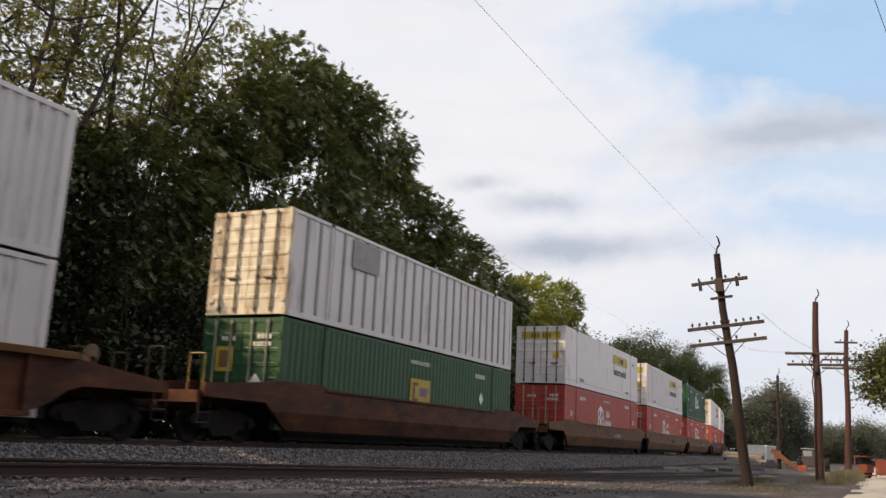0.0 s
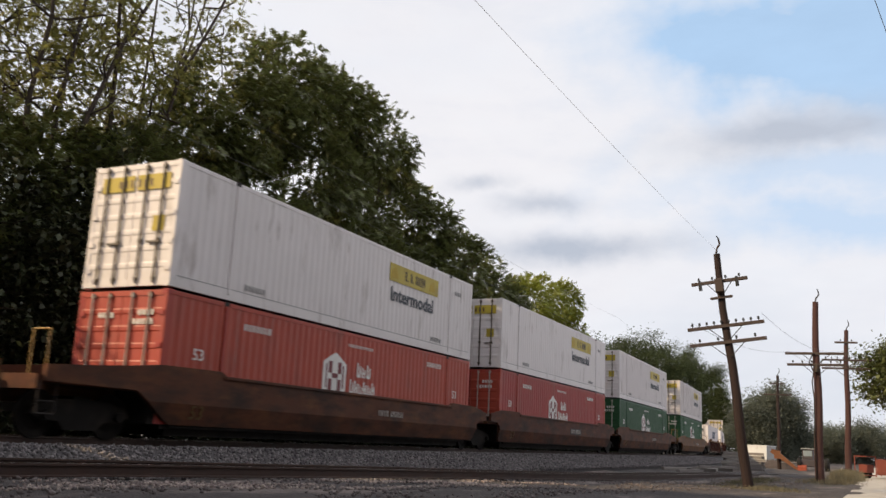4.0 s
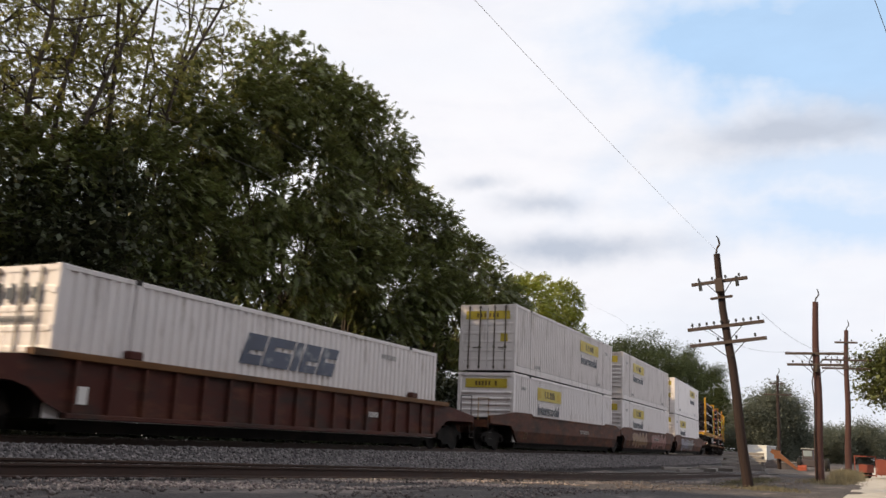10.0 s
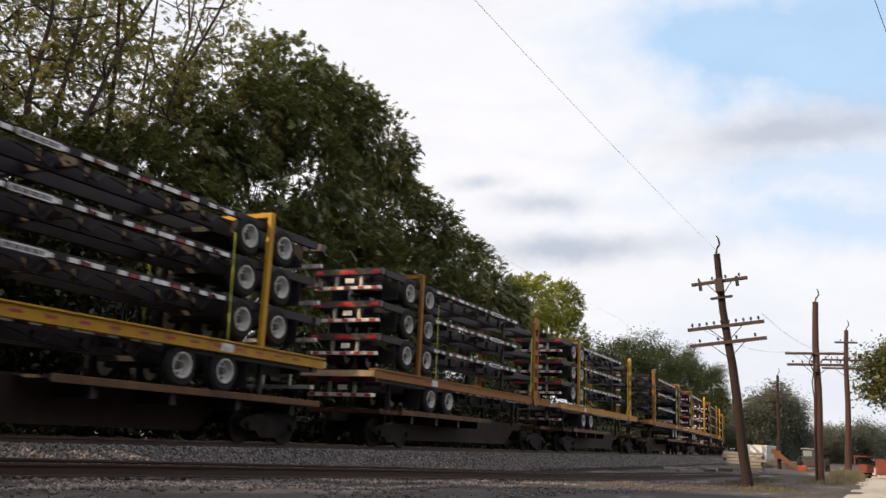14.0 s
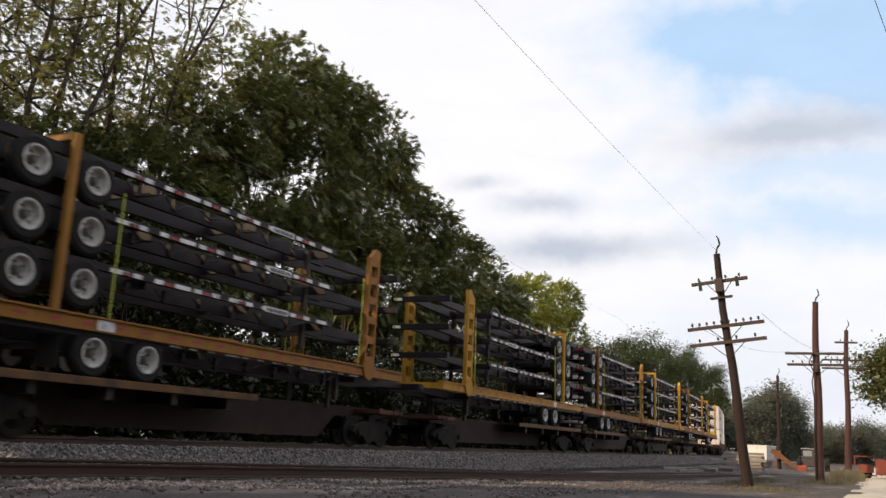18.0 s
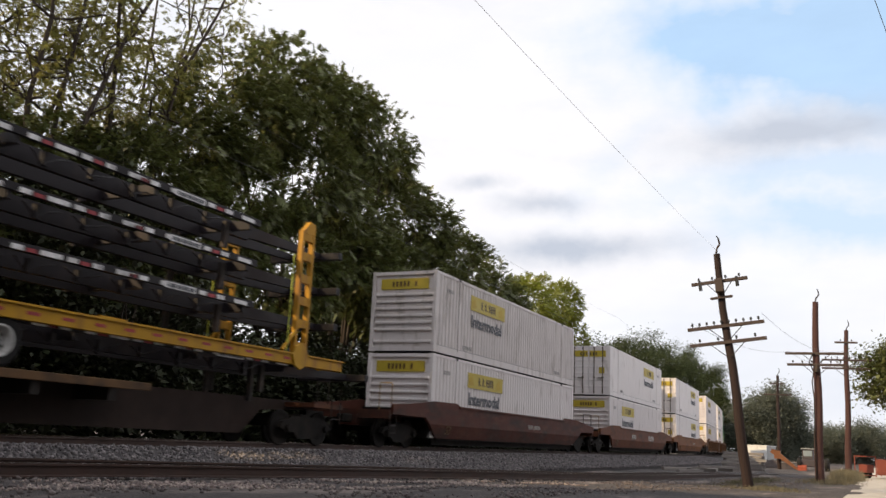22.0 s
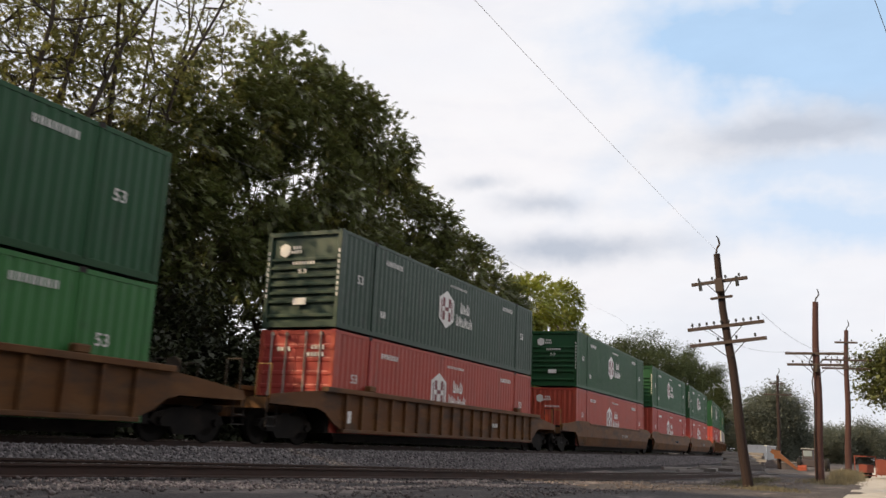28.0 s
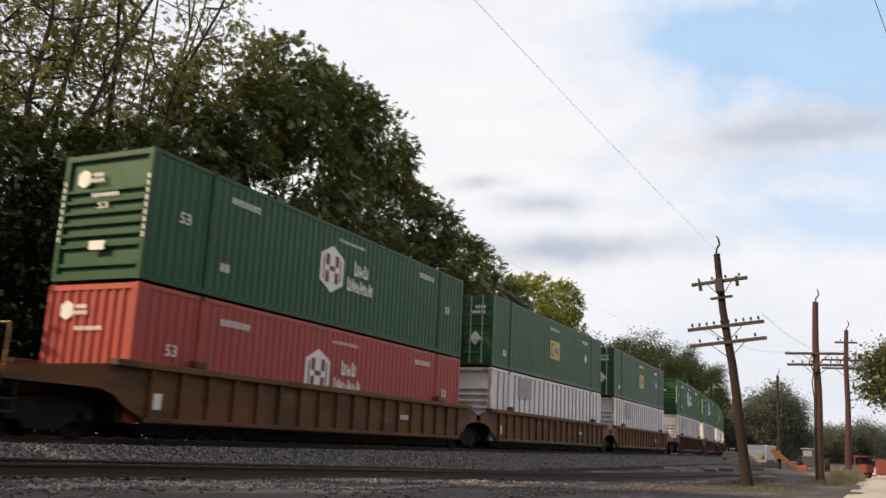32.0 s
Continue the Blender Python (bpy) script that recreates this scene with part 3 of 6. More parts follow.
def lobed_tree(name, label, x, y, lobes, material, seed, length=0.52, dense=44.0, gaps=-0.14, trunk_r=0.2, sway=0.16, group="trees behind the main line", lump=0.30):
    """A forking tree whose crown is a few rounded masses of fronds. lobes: middle x, y, z and the three radii."""
    rng = np.random.default_rng(seed)
    root = tagged(new(name), label, "tree", group)
    z0 = lie(x) - 0.1
    root.matrix_basis = pose(x, y, z0)
    bm = bmesh.new()
    roots, outs = [], []
    stem = [Vector((0.10 * math.sin(seed + i), 0.1 * math.cos(seed * 2 + i), i * 0.62)) for i in range(8)]
    limb(bm, stem, trunk_r, trunk_r * 0.7, 8)
    for cx, cy, cz, rx, ry, rz in lobes:
        c = np.array([cx - x, cy - y, cz - z0])
        fork = stem[min(7, 3 + rng.integers(0, 5))]
        heart = Vector(c) - Vector((0, 0, rz * 0.55))
        bend = fork.lerp(heart, 0.5) + Vector((rng.normal() * 0.3, rng.normal() * 0.3, 0.5))
        limb(bm, [fork, fork.lerp(bend, 0.6) + Vector((0, 0, 0.2)), bend, bend.lerp(heart, 0.55), heart], trunk_r * 0.55, trunk_r * 0.24, 6)
        for k in range(16):
            d = rng.normal(size=3)
            d /= np.linalg.norm(d)
            end = Vector(c + d * np.array([rx, ry, rz]) * rng.uniform(0.6, 0.95))
            start = bend.lerp(heart, rng.uniform(0.2, 1.0))
            mid = start.lerp(end, 0.5) + Vector(rng.normal(size=3) * 0.22)
            limb(bm, [start, mid, end], trunk_r * 0.16, 0.012, 4)
        count = int(dense * 4.2 * (rx * ry + ry * rz + rx * rz))
        d = rng.normal(size=(count, 3))
        d /= np.linalg.norm(d, axis=1)[:, None]
        near = d[:, 1] < 0.55
        d = d[near]
        keep_r = rng.uniform(0.12, 1.0, size=(len(d), 1)) ** 0.38
        wob = np.array([1.0 + lump * noise.noise(Vector(v * 1.7 + seed)) + 0.16 * noise.noise(Vector(v * 4.6 - seed)) for v in d])[:, None]
        p = c + d * keep_r * wob * np.array([rx, ry, rz])
        open_here = np.array([noise.noise(Vector(q * 0.62 + seed)) + 0.4 * noise.noise(Vector(q * 1.7)) for q in p]) > gaps
        roots.append(p[open_here])
        outs.append((d / np.array([rx, ry, rz]) * min(rx, ry, rz))[open_here])
    part("trunk", bm, bark, root, smooth=True)
    link_mesh("crown", frond_mesh("crown", np.concatenate(roots), np.concatenate(outs), length, material, rng), root)
    SWAYING.append((root, (x, y, z0), sway, seed * 0.7))
    return root


TALL = "tall slender leafy tree with bare dark lower limbs"
MASS = "broad dark green leafy tree beside the railway"
tree_rows = [
    # x, y, height, low, wide, tips, per, material, stems
    (12.5, 27, 22, 0.44, 3.8, 130, 36, leaf_light, 2), (15.0, 23.5, 22, 0.42, 3.4, 140, 36, leaf_light, 3), (21.8, 23.6, 21, 0.40, 3.2, 130, 36, leaf_light, 3),
    (17.5, 22.5, 21, 0.44, 3.6, 130, 36, leaf_light, 3), (19.5, 26, 23, 0.36, 4.4, 160, 40, leaf_light, 3), (24.5, 25, 23, 0.38, 4.0, 160, 42, leaf_light, 3),
]
for i, (x, y, h, low, wide, tips, per, m, stems) in enumerate(tree_rows):
    tall = tree("tall_tree", TALL, x, y, h, low, wide, tips, int(per * 0.58), 0.29, m, 20 + i, stems=stems, group="trees behind the main line", trunk_r=0.19, puff=0.66, thin=0.075, feathery=True)
    SWAYING.append((tall, tuple(tall.matrix_basis.translation), 0.06, i * 1.3))
lobed_tree("leafy_tree", MASS, 33.2, 24.2, ((28.3, 23.6, 14.0, 3.1, 2.6, 2.3), (31.2, 23.8, 16.1, 2.8, 2.8, 2.3), (33.0, 22.6, 12.4, 3.4, 2.0, 2.2), (27.6, 22.8, 10.2, 3.2, 2.0, 2.2), (24.9, 23.2, 12.0, 2.2, 2.0, 1.9), (31.5, 22.8, 8.4, 3.6, 2.0, 2.4)), leaf_green, 41, gaps=-0.07)
lobed_tree("leafy_tree", MASS, 38.2, 24.0, ((34.6, 23.6, 16.5, 2.7, 2.6, 2.1), (38.0, 23.6, 16.5, 2.5, 2.4, 1.8), (40.6, 23.5, 16.1, 1.5, 1.7, 1.7), (38.0, 24.0, 12.0, 3.2, 2.2, 2.1), (36.0, 22.6, 9.4, 3.6, 2.0, 2.3), (40.6, 22.8, 8.6, 3.4, 2.0, 2.6), (42.4, 23.6, 13.2, 1.7, 1.8, 1.7)), leaf_green, 42, gaps=-0.10)
lobed_tree("leafy_tree", MASS, 46.8, 23.8, ((44.6, 23.2, 12.9, 2.2, 2.2, 2.0), (44.8, 23.6, 15.0, 1.1, 1.2, 0.8), (48.9, 22.8, 11.8, 2.3, 2.2, 2.0), (43.8, 22.8, 9.6, 3.0, 2.0, 2.6), (48.2, 22.4, 8.2, 3.2, 1.8, 2.6)), leaf_green, 43)
lobed_tree("leafy_tree", MASS, 55.0, 24.0, ((53.0, 23.0, 11.0, 2.5, 2.2, 2.0), (56.8, 23.2, 10.4, 2.4, 2.2, 2.0), (53.6, 22.6, 7.6, 3.2, 1.8, 2.6), (58.2, 22.8, 7.0, 3.2, 1.8, 2.8)), leaf_green, 44)
lobed_tree("leafy_tree", MASS, 17.4, 22.8, ((15.8, 22.4, 7.0, 2.6, 1.6, 2.6), (19.6, 22.2, 6.4, 2.6, 1.6, 2.4), (13.2, 22.4, 6.0, 2.2, 1.6, 2.6)), leaf_green, 46, trunk_r=0.14, gaps=-0.3)
lobed_tree("leafy_tree", MASS, 22.0, 22.6, ((22.4, 22.4, 9.4, 2.4, 1.8, 1.8), (25.0, 22.2, 7.8, 2.8, 1.6, 2.2), (18.6, 22.2, 8.2, 2.8, 1.6, 2.0)), leaf_green, 45, trunk_r=0.14)
# undergrowth and back row take the leaf colour darkened for shade
for i in range(15):
    x = 13.2 + i * 3.3
    h = 4.6 + 1.6 * noise.noise(Vector((i * 1.7, 0, 0))) + (3.6 if x < 20 else 0)
    tree("bush", "dense undergrowth bush beside the railway, leaves darkened for shade", x, 20.3 + 0.8 * (i % 2), h, 0.03, 2.9, 130, 92, 0.215, leaf_shaded, 70 + i, "bush", stems=3, deep=1.5, trunk_r=0.06, group="undergrowth behind the main line")
for i in range(11):
    x = 13 + i * 4.6
    tree("leafy_tree", "low-crowned tree standing behind the front row, leaves darkened for shade", x, 27.5 + 1.2 * (i % 3), (13.0 if i < 2 else 12.0 if i > 3 else 10.5) - 0.12 * i + 1.5 * noise.noise(Vector((i * 2.1, 4, 0))), 0.02, 3.6, 100, 70, 0.34, leaf_shaded, 190 + i, deep=2.0, puff=0.95, group="trees behind the main line")
YELLOWING = "yellow-green leafy tree turning to autumn"
lobed_tree("yellowing_tree", YELLOWING, 64.5, 24.6, ((64.0, 24.0, 11.4, 2.6, 2.2, 2.3), (62.5, 23.8, 7.6, 2.4, 2.0, 2.6)), leaf_yellow, 90, length=0.5, sway=0.12, gaps=-0.05)
lobed_tree("yellowing_tree", YELLOWING, 71.5, 24.6, ((68.6, 24.4, 12.4, 2.8, 2.2, 2.2), (74.8, 24.6, 13.4, 2.2, 2.0, 1.9), (70.6, 24.0, 8.4, 3.4, 2.2, 2.6), (76.2, 24.2, 10.0, 1.9, 1.8, 2.2)), leaf_yellow, 91, length=0.5, sway=0.12, gaps=-0.05)
far_rows = [(152, 42, 19.5, 6), (166, 41.5, 22.5, 6.5), (186, 41, 23.6, 7), (205, 41.5, 25, 7), (224, 41.5, 26.5, 7), (250, 39.2, 25.5, 5.0), (244, 35.6, 18.5, 3.4)]
for i, (x, y, h, w) in enumerate(far_rows):
    tree("leafy_tree", "distant full green tree along the curve of the railway", x, y, h, 0.04, w, 150, 230, 0.52, leaf_far, 110 + i, corners=3, base=-0.2, puff=1.8, group="distant trees along the curve")
# trees beyond the yard, their haze painted into the leaves
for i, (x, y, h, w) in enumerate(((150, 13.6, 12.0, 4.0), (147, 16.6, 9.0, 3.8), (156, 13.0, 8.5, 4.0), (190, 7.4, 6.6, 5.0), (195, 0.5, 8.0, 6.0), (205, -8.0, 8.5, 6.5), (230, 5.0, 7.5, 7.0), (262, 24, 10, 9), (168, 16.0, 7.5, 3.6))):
    tree("leafy_tree", "distant tree beyond the yard, haze put into its leaf colour", x, y, h, 0.04, w, 120, 240, 0.44, leaf_haze_tint, 130 + i, corners=3, base=-0.2, puff=1.6, group="distant trees beyond the yard")
tree("leafy_tree", "green tree with branches hanging over the gravel road", 60, -3.0, 8.6, 0.36, 3.7, 210, 170, 0.22, leaf_green, 150, base=0.0)
# unseen trees, added to close the near side of the yard and shade it
for i, (x, y, h, w) in enumerate(((-24, 8, 15, 5.5), (-30, 1, 17, 7), (-26, -7, 16, 6.5), (-18, -14, 16, 7), (-6, -17, 15, 7), (8, -17, 16, 7.5), (22, -18, 15, 7), (36, -17, 14, 7))):
    tree("leafy_tree", "unseen tree added on the near side to cut the light", x, y, h, 0.06, w, 110, 34, 1.25, leaf_far, 170 + i, base=0.2, puff=1.8, group="trees along the near side of the yard")

# unseen trees added before the first one in view; their high crowns shade the foreground
for i, x in enumerate((-17.0, -12.5, -8.0, -3.5)):
    tree("tall_tree", "unseen high-crowned tree added to shade the foreground", x, 24.5 - 0.8 * (i % 2), 23, 0.64, 3.3, 110, 34, 0.6, leaf_far, 210 + i, trunk_r=0.2, puff=0.9, group="trees behind the main line")

# low brush at the foot of the trees, its deep shade put into the leaf colour
brush_rng = np.random.default_rng(77)
brush_n = 44000
brush_x = brush_rng.uniform(8, 100, brush_n)
brush_y = brush_rng.uniform(18.3, 20.6, brush_n) + np.maximum(0, brush_x - 38) ** 2 / 1598
brush_z = 0.15 + brush_rng.uniform(0, 1, brush_n) ** 1.6 * (2.3 + 0.9 * np.sin(brush_x * 0.7) + 0.5 * np.sin(brush_x * 2.3 + 1))
tagged(new("brush", leaf_mesh("brush", np.stack([brush_x, brush_y, brush_z], 1), 0.26, leaf_shaded, brush_rng)), "low tangled green brush along the foot of the trees", "brush", kind="stuff")

# ---- telegraph poles and wires ----


def telegraph_pole(label, base, top, arms, material, r=0.16, hook=True, boxed_at=None):
    """arms: how far down from the top in metres, the length, how many pins."""
    root = tagged(new("telegraph_pole"), label, "telegraph pole", "telegraph poles along the track")
    base, top = Vector(base), Vector(top)
    root.matrix_basis = Matrix.Translation(base)
    ax = (top - base)
    n = ax.normalized()
    side = (Vector((0, 1, 0)) - n * n.y).normalized()
    fwd = side.cross(n)
    m = Matrix((side, fwd, n)).transposed().to_4x4()
    length = ax.length
    bm = bmesh.new()
    limb(bm, [(0.03 * math.sin(i * 1.3), 0.02 * math.sin(i * 2.1), i / 8 * length - (0.3 if i == 0 else 0)) for i in range(9)], r, r * 0.62, 12)
    bm.transform(m)
    part("shaft", bm, material, root, smooth=False)
    for down, wide, pins in arms:
        z = length - down
        bm = boxed(-wide / 2, -0.2, z - 0.055, wide / 2, -0.11, z + 0.055, bevel=0.008)
        bm.transform(m)
        arm = part("crossarm", bm, arm_wood, root, "weathered grey wooden crossarm")
        if wide > 1.5:
            bm = bmesh.new()
            for sx in (-1, 1):
                rod(bm, (sx * wide * 0.22, -0.16, z - 0.04), (0, -0.13, z - 0.52), 0.014, seg=6)
            bm.transform(m)
            part("brace", bm, dark_steel, root)
        for k in range(pins):
            u = (k + 0.5) / pins * 2 - 1
            if abs(u) < 0.08:
                continue
            px = u * wide * 0.48
            bm = bmesh.new()
            rod(bm, (px, -0.155, z + 0.05), (px, -0.155, z + 0.11), 0.012, seg=6)
            rod(bm, (px, -0.155, z + 0.10), (px, -0.155, z + 0.19), 0.042, 0.03, seg=8)
            bm.transform(m)
            part("insulator", bm, glass_dark, arm)
    if hook:
        bm = bmesh.new()
        pts = [(0, -0.1, length - 0.1), (-0.06, -0.1, length + 0.15), (-0.17, -0.1, length + 0.3), (-0.15, -0.1, length + 0.5), (-0.1, -0.1, length + 0.58)]
        limb(bm, pts, 0.035, 0.028, 6)
        bm.transform(m)
        part("top_bracket", bm, dark_steel, root)
    return root, m


LEANER, LEAN = telegraph_pole("dark leaning wooden telegraph pole with three crossarms", (29.79, 3.54, 0.0), (29.68, 4.37, 7.43), ((0.95, 1.78, 4), (2.42, 2.40, 10), (2.95, 2.40, 4)), pole_wood, 0.17)
bm = boxed(-0.13, -0.36, 6.15, 0.13, -0.16, 6.6, bevel=0.02)
bm.transform(LEAN)
part("junction_box", bm, arm_wood, LEANER, "small weathered box")
bm = boxed(-0.35, -0.2, 5.95, 0.35, -0.12, 6.03, bevel=0.01)
bm.transform(LEAN)
part("short_arm", bm, arm_wood, LEANER)
for sx in (-0.55, 0.62):
    bm = bmesh.new()
    limb(bm, [(sx, -0.16, 6.62), (sx, -0.16, 6.3)], 0.045, 0.06, 8)
    bm.transform(LEAN)
    part("hanging_insulator", bm, glass_dark, LEANER)
MIDDLE, UPRIGHT = telegraph_pole("reddish wooden telegraph pole with two crossarms", (42.95, 2.13, -0.05), (42.95, 2.04, 7.88), ((2.35, 2.6, 0), (2.85, 2.45, 6)), pole_wood_red, 0.2)
telegraph_pole("tall reddish wooden telegraph pole beside the road", (57.98, 1.32, 0.0), (57.99, 1.11, 8.53), ((0.75, 1.25, 2), (1.8, 2.7, 8), (2.3, 2.7, 6)), pole_wood_red, 0.19)
telegraph_pole("far wooden telegraph pole beside the main line", (79.69, 7.01, -0.25), (79.7, 6.94, 7.59), ((0.7, 1.1, 2), (1.6, 2.2, 6)), pole_wood, 0.17)


bm = bmesh.new()
limb(bm, [(0.12, -0.24, 5.6), (0.3, -0.3, 5.2), (0.12, -0.26, 4.75), (0.2, -0.25, 4.3), (0.13, -0.22, 3.6), (0.15, -0.22, 1.2), (0.13, -0.2, 0.1)], 0.028, 0.028, 6)
bm.transform(UPRIGHT)
part("cable", bm, dark_steel, MIDDLE, "dark cable running down the pole")
bm = bmesh.new()
rod(bm, (-0.02, -0.3, 4.75), (-0.02, -0.3, 5.05), 0.13, 0.11, 10)
bm.transform(UPRIGHT)
part("cable_coil", bm, dark_steel, MIDDLE)


def wire(label, pts, r, sag=0.0, steps=14, paint=None):
    bm = bmesh.new()
    row = []
    for a, b in zip(pts, pts[1:]):
        a, b = Vector(a), Vector(b)
        for i in range(steps):
            f = i / steps
            row.append(a.lerp(b, f) - Vector((0, 0, sag * 4 * f * (1 - f))))
    row.append(Vector(pts[-1]))
    limb(bm, row, r, r, 5)
    return tagged(part("overhead_wire", bm, paint or wire_black), label, "wire", "overhead wires")

for label, pts, r, sag in (
    ("thin grey wire running along the track behind the train", [(-30, 17.5, 9.4), (24.7, 17.5, 9.27), (68.5, 17.5, 9.0), (110, 22.5, 9.2)], 0.006, 0.15),
    ("thin grey wire above the line behind the train", [(-30, 17.5, 10.9), (39, 17.5, 10.75), (68.5, 17.5, 11.0), (110, 22.5, 11.2)], 0.005, 0.1),
    ("slack overhead wire tied to the leaning pole", [(29.68, 4.3, 7.5), (9.64, 4.4, 6.63), (-20, 4.4, 7.4)], 0.0036, 0.06),
    ("thin wire between the telegraph poles", [(29.6, 5.2, 5.15), (42.95, 3.2, 5.65), (57.99, 2.3, 6.85)], 0.005, 0.35),
    ("thin wire between the telegraph poles", [(29.8, 3.0, 5.45), (42.95, 1.0, 5.65), (57.99, 0.0, 6.85)], 0.005, 0.45),
    ("thin wire high over the road", [(4, 0.8, 6.9), (45, -5.0, 7.1)], 0.005, 0.1),
):
    wire(label, pts, r, sag, 14, wire_grey if "slack" in label else wire_black)

# ---- containers ----
CL, CW, CH = 16.15, 2.59, 2.87   # a 53-foot box
CX, CY = CL / 2, CW / 2


def wave_panel(bm, a0, a1, z0, z1, at, out, pitch, depth, along="x", share=(0.30, 0.2, 0.30, 0.2)):
    """A sheet pressed into upright flutes, along x (a side) or along y (an end). out: which way it faces."""
    n = max(1, round((a1 - a0) / pitch))
    p = (a1 - a0) / n
    cols = []
    for i in range(n):
        s = a0 + i * p
        cols += [(s, 0), (s + share[0] * p, 0), (s + (share[0] + share[1]) * p, depth), (s + (share[0] + share[1] + share[2]) * p, depth)]
    cols.append((a1, 0))
    rows = []
    for z in (z0, z1):
        rows.append([bm.verts.new((a, at - out * d, z) if along == "x" else (at - out * d, a, z)) for a, d in cols])
    for i in range(len(cols) - 1):
        bm.faces.new((rows[0][i], rows[0][i + 1], rows[1][i + 1], rows[1][i]))
    return bm


def hexagon(r, h):
    return [(-r, -h * 0.28), (0, -h * 0.5), (r, -h * 0.28), (r, h * 0.28), (0, h * 0.5), (-r, h * 0.28)]


def decal(name, bm, material, parent, label=""):
    ob = part(name, bm, material, parent, label)
    if "marking" in name:
        ob["kind"] = "stuff"
    return ob


def bars(bm, x0, z0, count, wide, high, gap, y, skew=0.0):
    """A line of upright strokes that stands for writing too small to read."""
    for k in range(count):
        x = x0 + k * (wide + gap)
        for f0, f1 in ((0.0, 0.36), (0.62, 0.98)):
            a, b = x + wide * f0, x + wide * f1
            prism(bm, [(a, z0), (b, z0), (b + skew, z0 + high), (a + skew, z0 + high)], y - 0.004, y + 0.004)
    return bm


def yellow_sign(root, x0, x1, z0, z1, y, out):
    """The haulier's yellow board with dark strokes on it."""
    w, h = x1 - x0, z1 - z0
    board = decal("yellow_board", boxed(x0, y - 0.004, z0, x1, y + 0.004, z1), yellow_panel, root, "yellow haulier's board")
    yy = y + out * 0.007
    bm = bmesh.new()
    for k, (wide_f, tall_f) in enumerate(((0.034, 0.54), (0.012, 0.1), (0.036, 0.54), (0.012, 0.1), (0.040, 0.54), (0.038, 0.5), (0.040, 0.54), (0.034, 0.54))):
        x = x0 + w * (0.29 + 0.054 * k)
        box(bm, x, yy - 0.003, z0 + h * 0.24, x + w * wide_f * 0.40, yy + 0.003, z0 + h * (0.24 + tall_f))
        box(bm, x + w * wide_f * 0.62, yy - 0.003, z0 + h * 0.24, x + w * wide_f, yy + 0.003, z0 + h * (0.24 + tall_f))
    decal("name_marking", bm, dark_brown_letters, board)
    bm = bmesh.new()
    for f in (0.0, 0.78):
        prism(bm, [(x0 + w * (f + 0.02), z0 + h * 0.15), (x0 + w * (f + 0.16), z0 + h * 0.2), (x0 + w * (f + 0.11), z0 + h * 0.85), (x0 + w * (f + 0.03), z0 + h * 0.6)], yy - 0.002, yy + 0.002)
    decal("emblem_marking", bm, mat("dull_gold", (0.42, 0.29, 0.02), 0.6), board)
    return board


def emblem_hex(root, x, z, r, h, y, out):
    plate = decal("emblem", prism(bmesh.new(), [(x + a, z + b) for a, b in hexagon(r, h)], y - 0.004, y + 0.004), white_letters, root, "white six-sided emblem")
    bm = bmesh.new()
    yy = y + out * 0.007
    for sx in (-1, 1):
        box(bm, x + sx * r * 0.40 - r * 0.15, yy - 0.003, z - h * 0.30, x + sx * r * 0.40 + r * 0.15, yy + 0.003, z - h * 0.06)
        box(bm, x + sx * r * 0.40 - r * 0.15, yy - 0.003, z + h * 0.06, x + sx * r * 0.40 + r * 0.15, yy + 0.003, z + h * 0.30)
        box(bm, x + sx * r * 0.72 - r * 0.05, yy - 0.003, z - h * 0.24, x + sx * r * 0.72 + r * 0.05, yy + 0.003, z + h * 0.24)
    box(bm, x - r * 0.25, yy - 0.003, z - h * 0.04, x + r * 0.25, yy + 0.003, z + h * 0.06)
    decal("emblem_marking", bm, maroon_letters, plate)


def name_blocks(root, x, z, w, h, y, material, seed=1):
    """A line of a company's name, drawn as plain upright shapes."""
    rng = random.Random(seed)
    bm = bmesh.new()
    n = max(3, int(w / (h * 0.62)))
    step = w / n
    for k in range(n):
        a, tall = x + k * step, h * (1.0 if k == 0 else rng.choice((0.72, 0.72, 0.95)))
        box(bm, a, y - 0.004, z, a + step * 0.24, y + 0.004, z + tall)
        box(bm, a + step * 0.52, y - 0.004, z, a + step * 0.74, y + 0.004, z + tall * 0.8)
        box(bm, a + step * 0.24, y - 0.004, z + tall * (0.35 if k % 2 else 0.0), a + step * 0.52, y + 0.004, z + tall * (0.55 if k % 2 else 0.2))
    return decal("name_marking", bm, material, root)


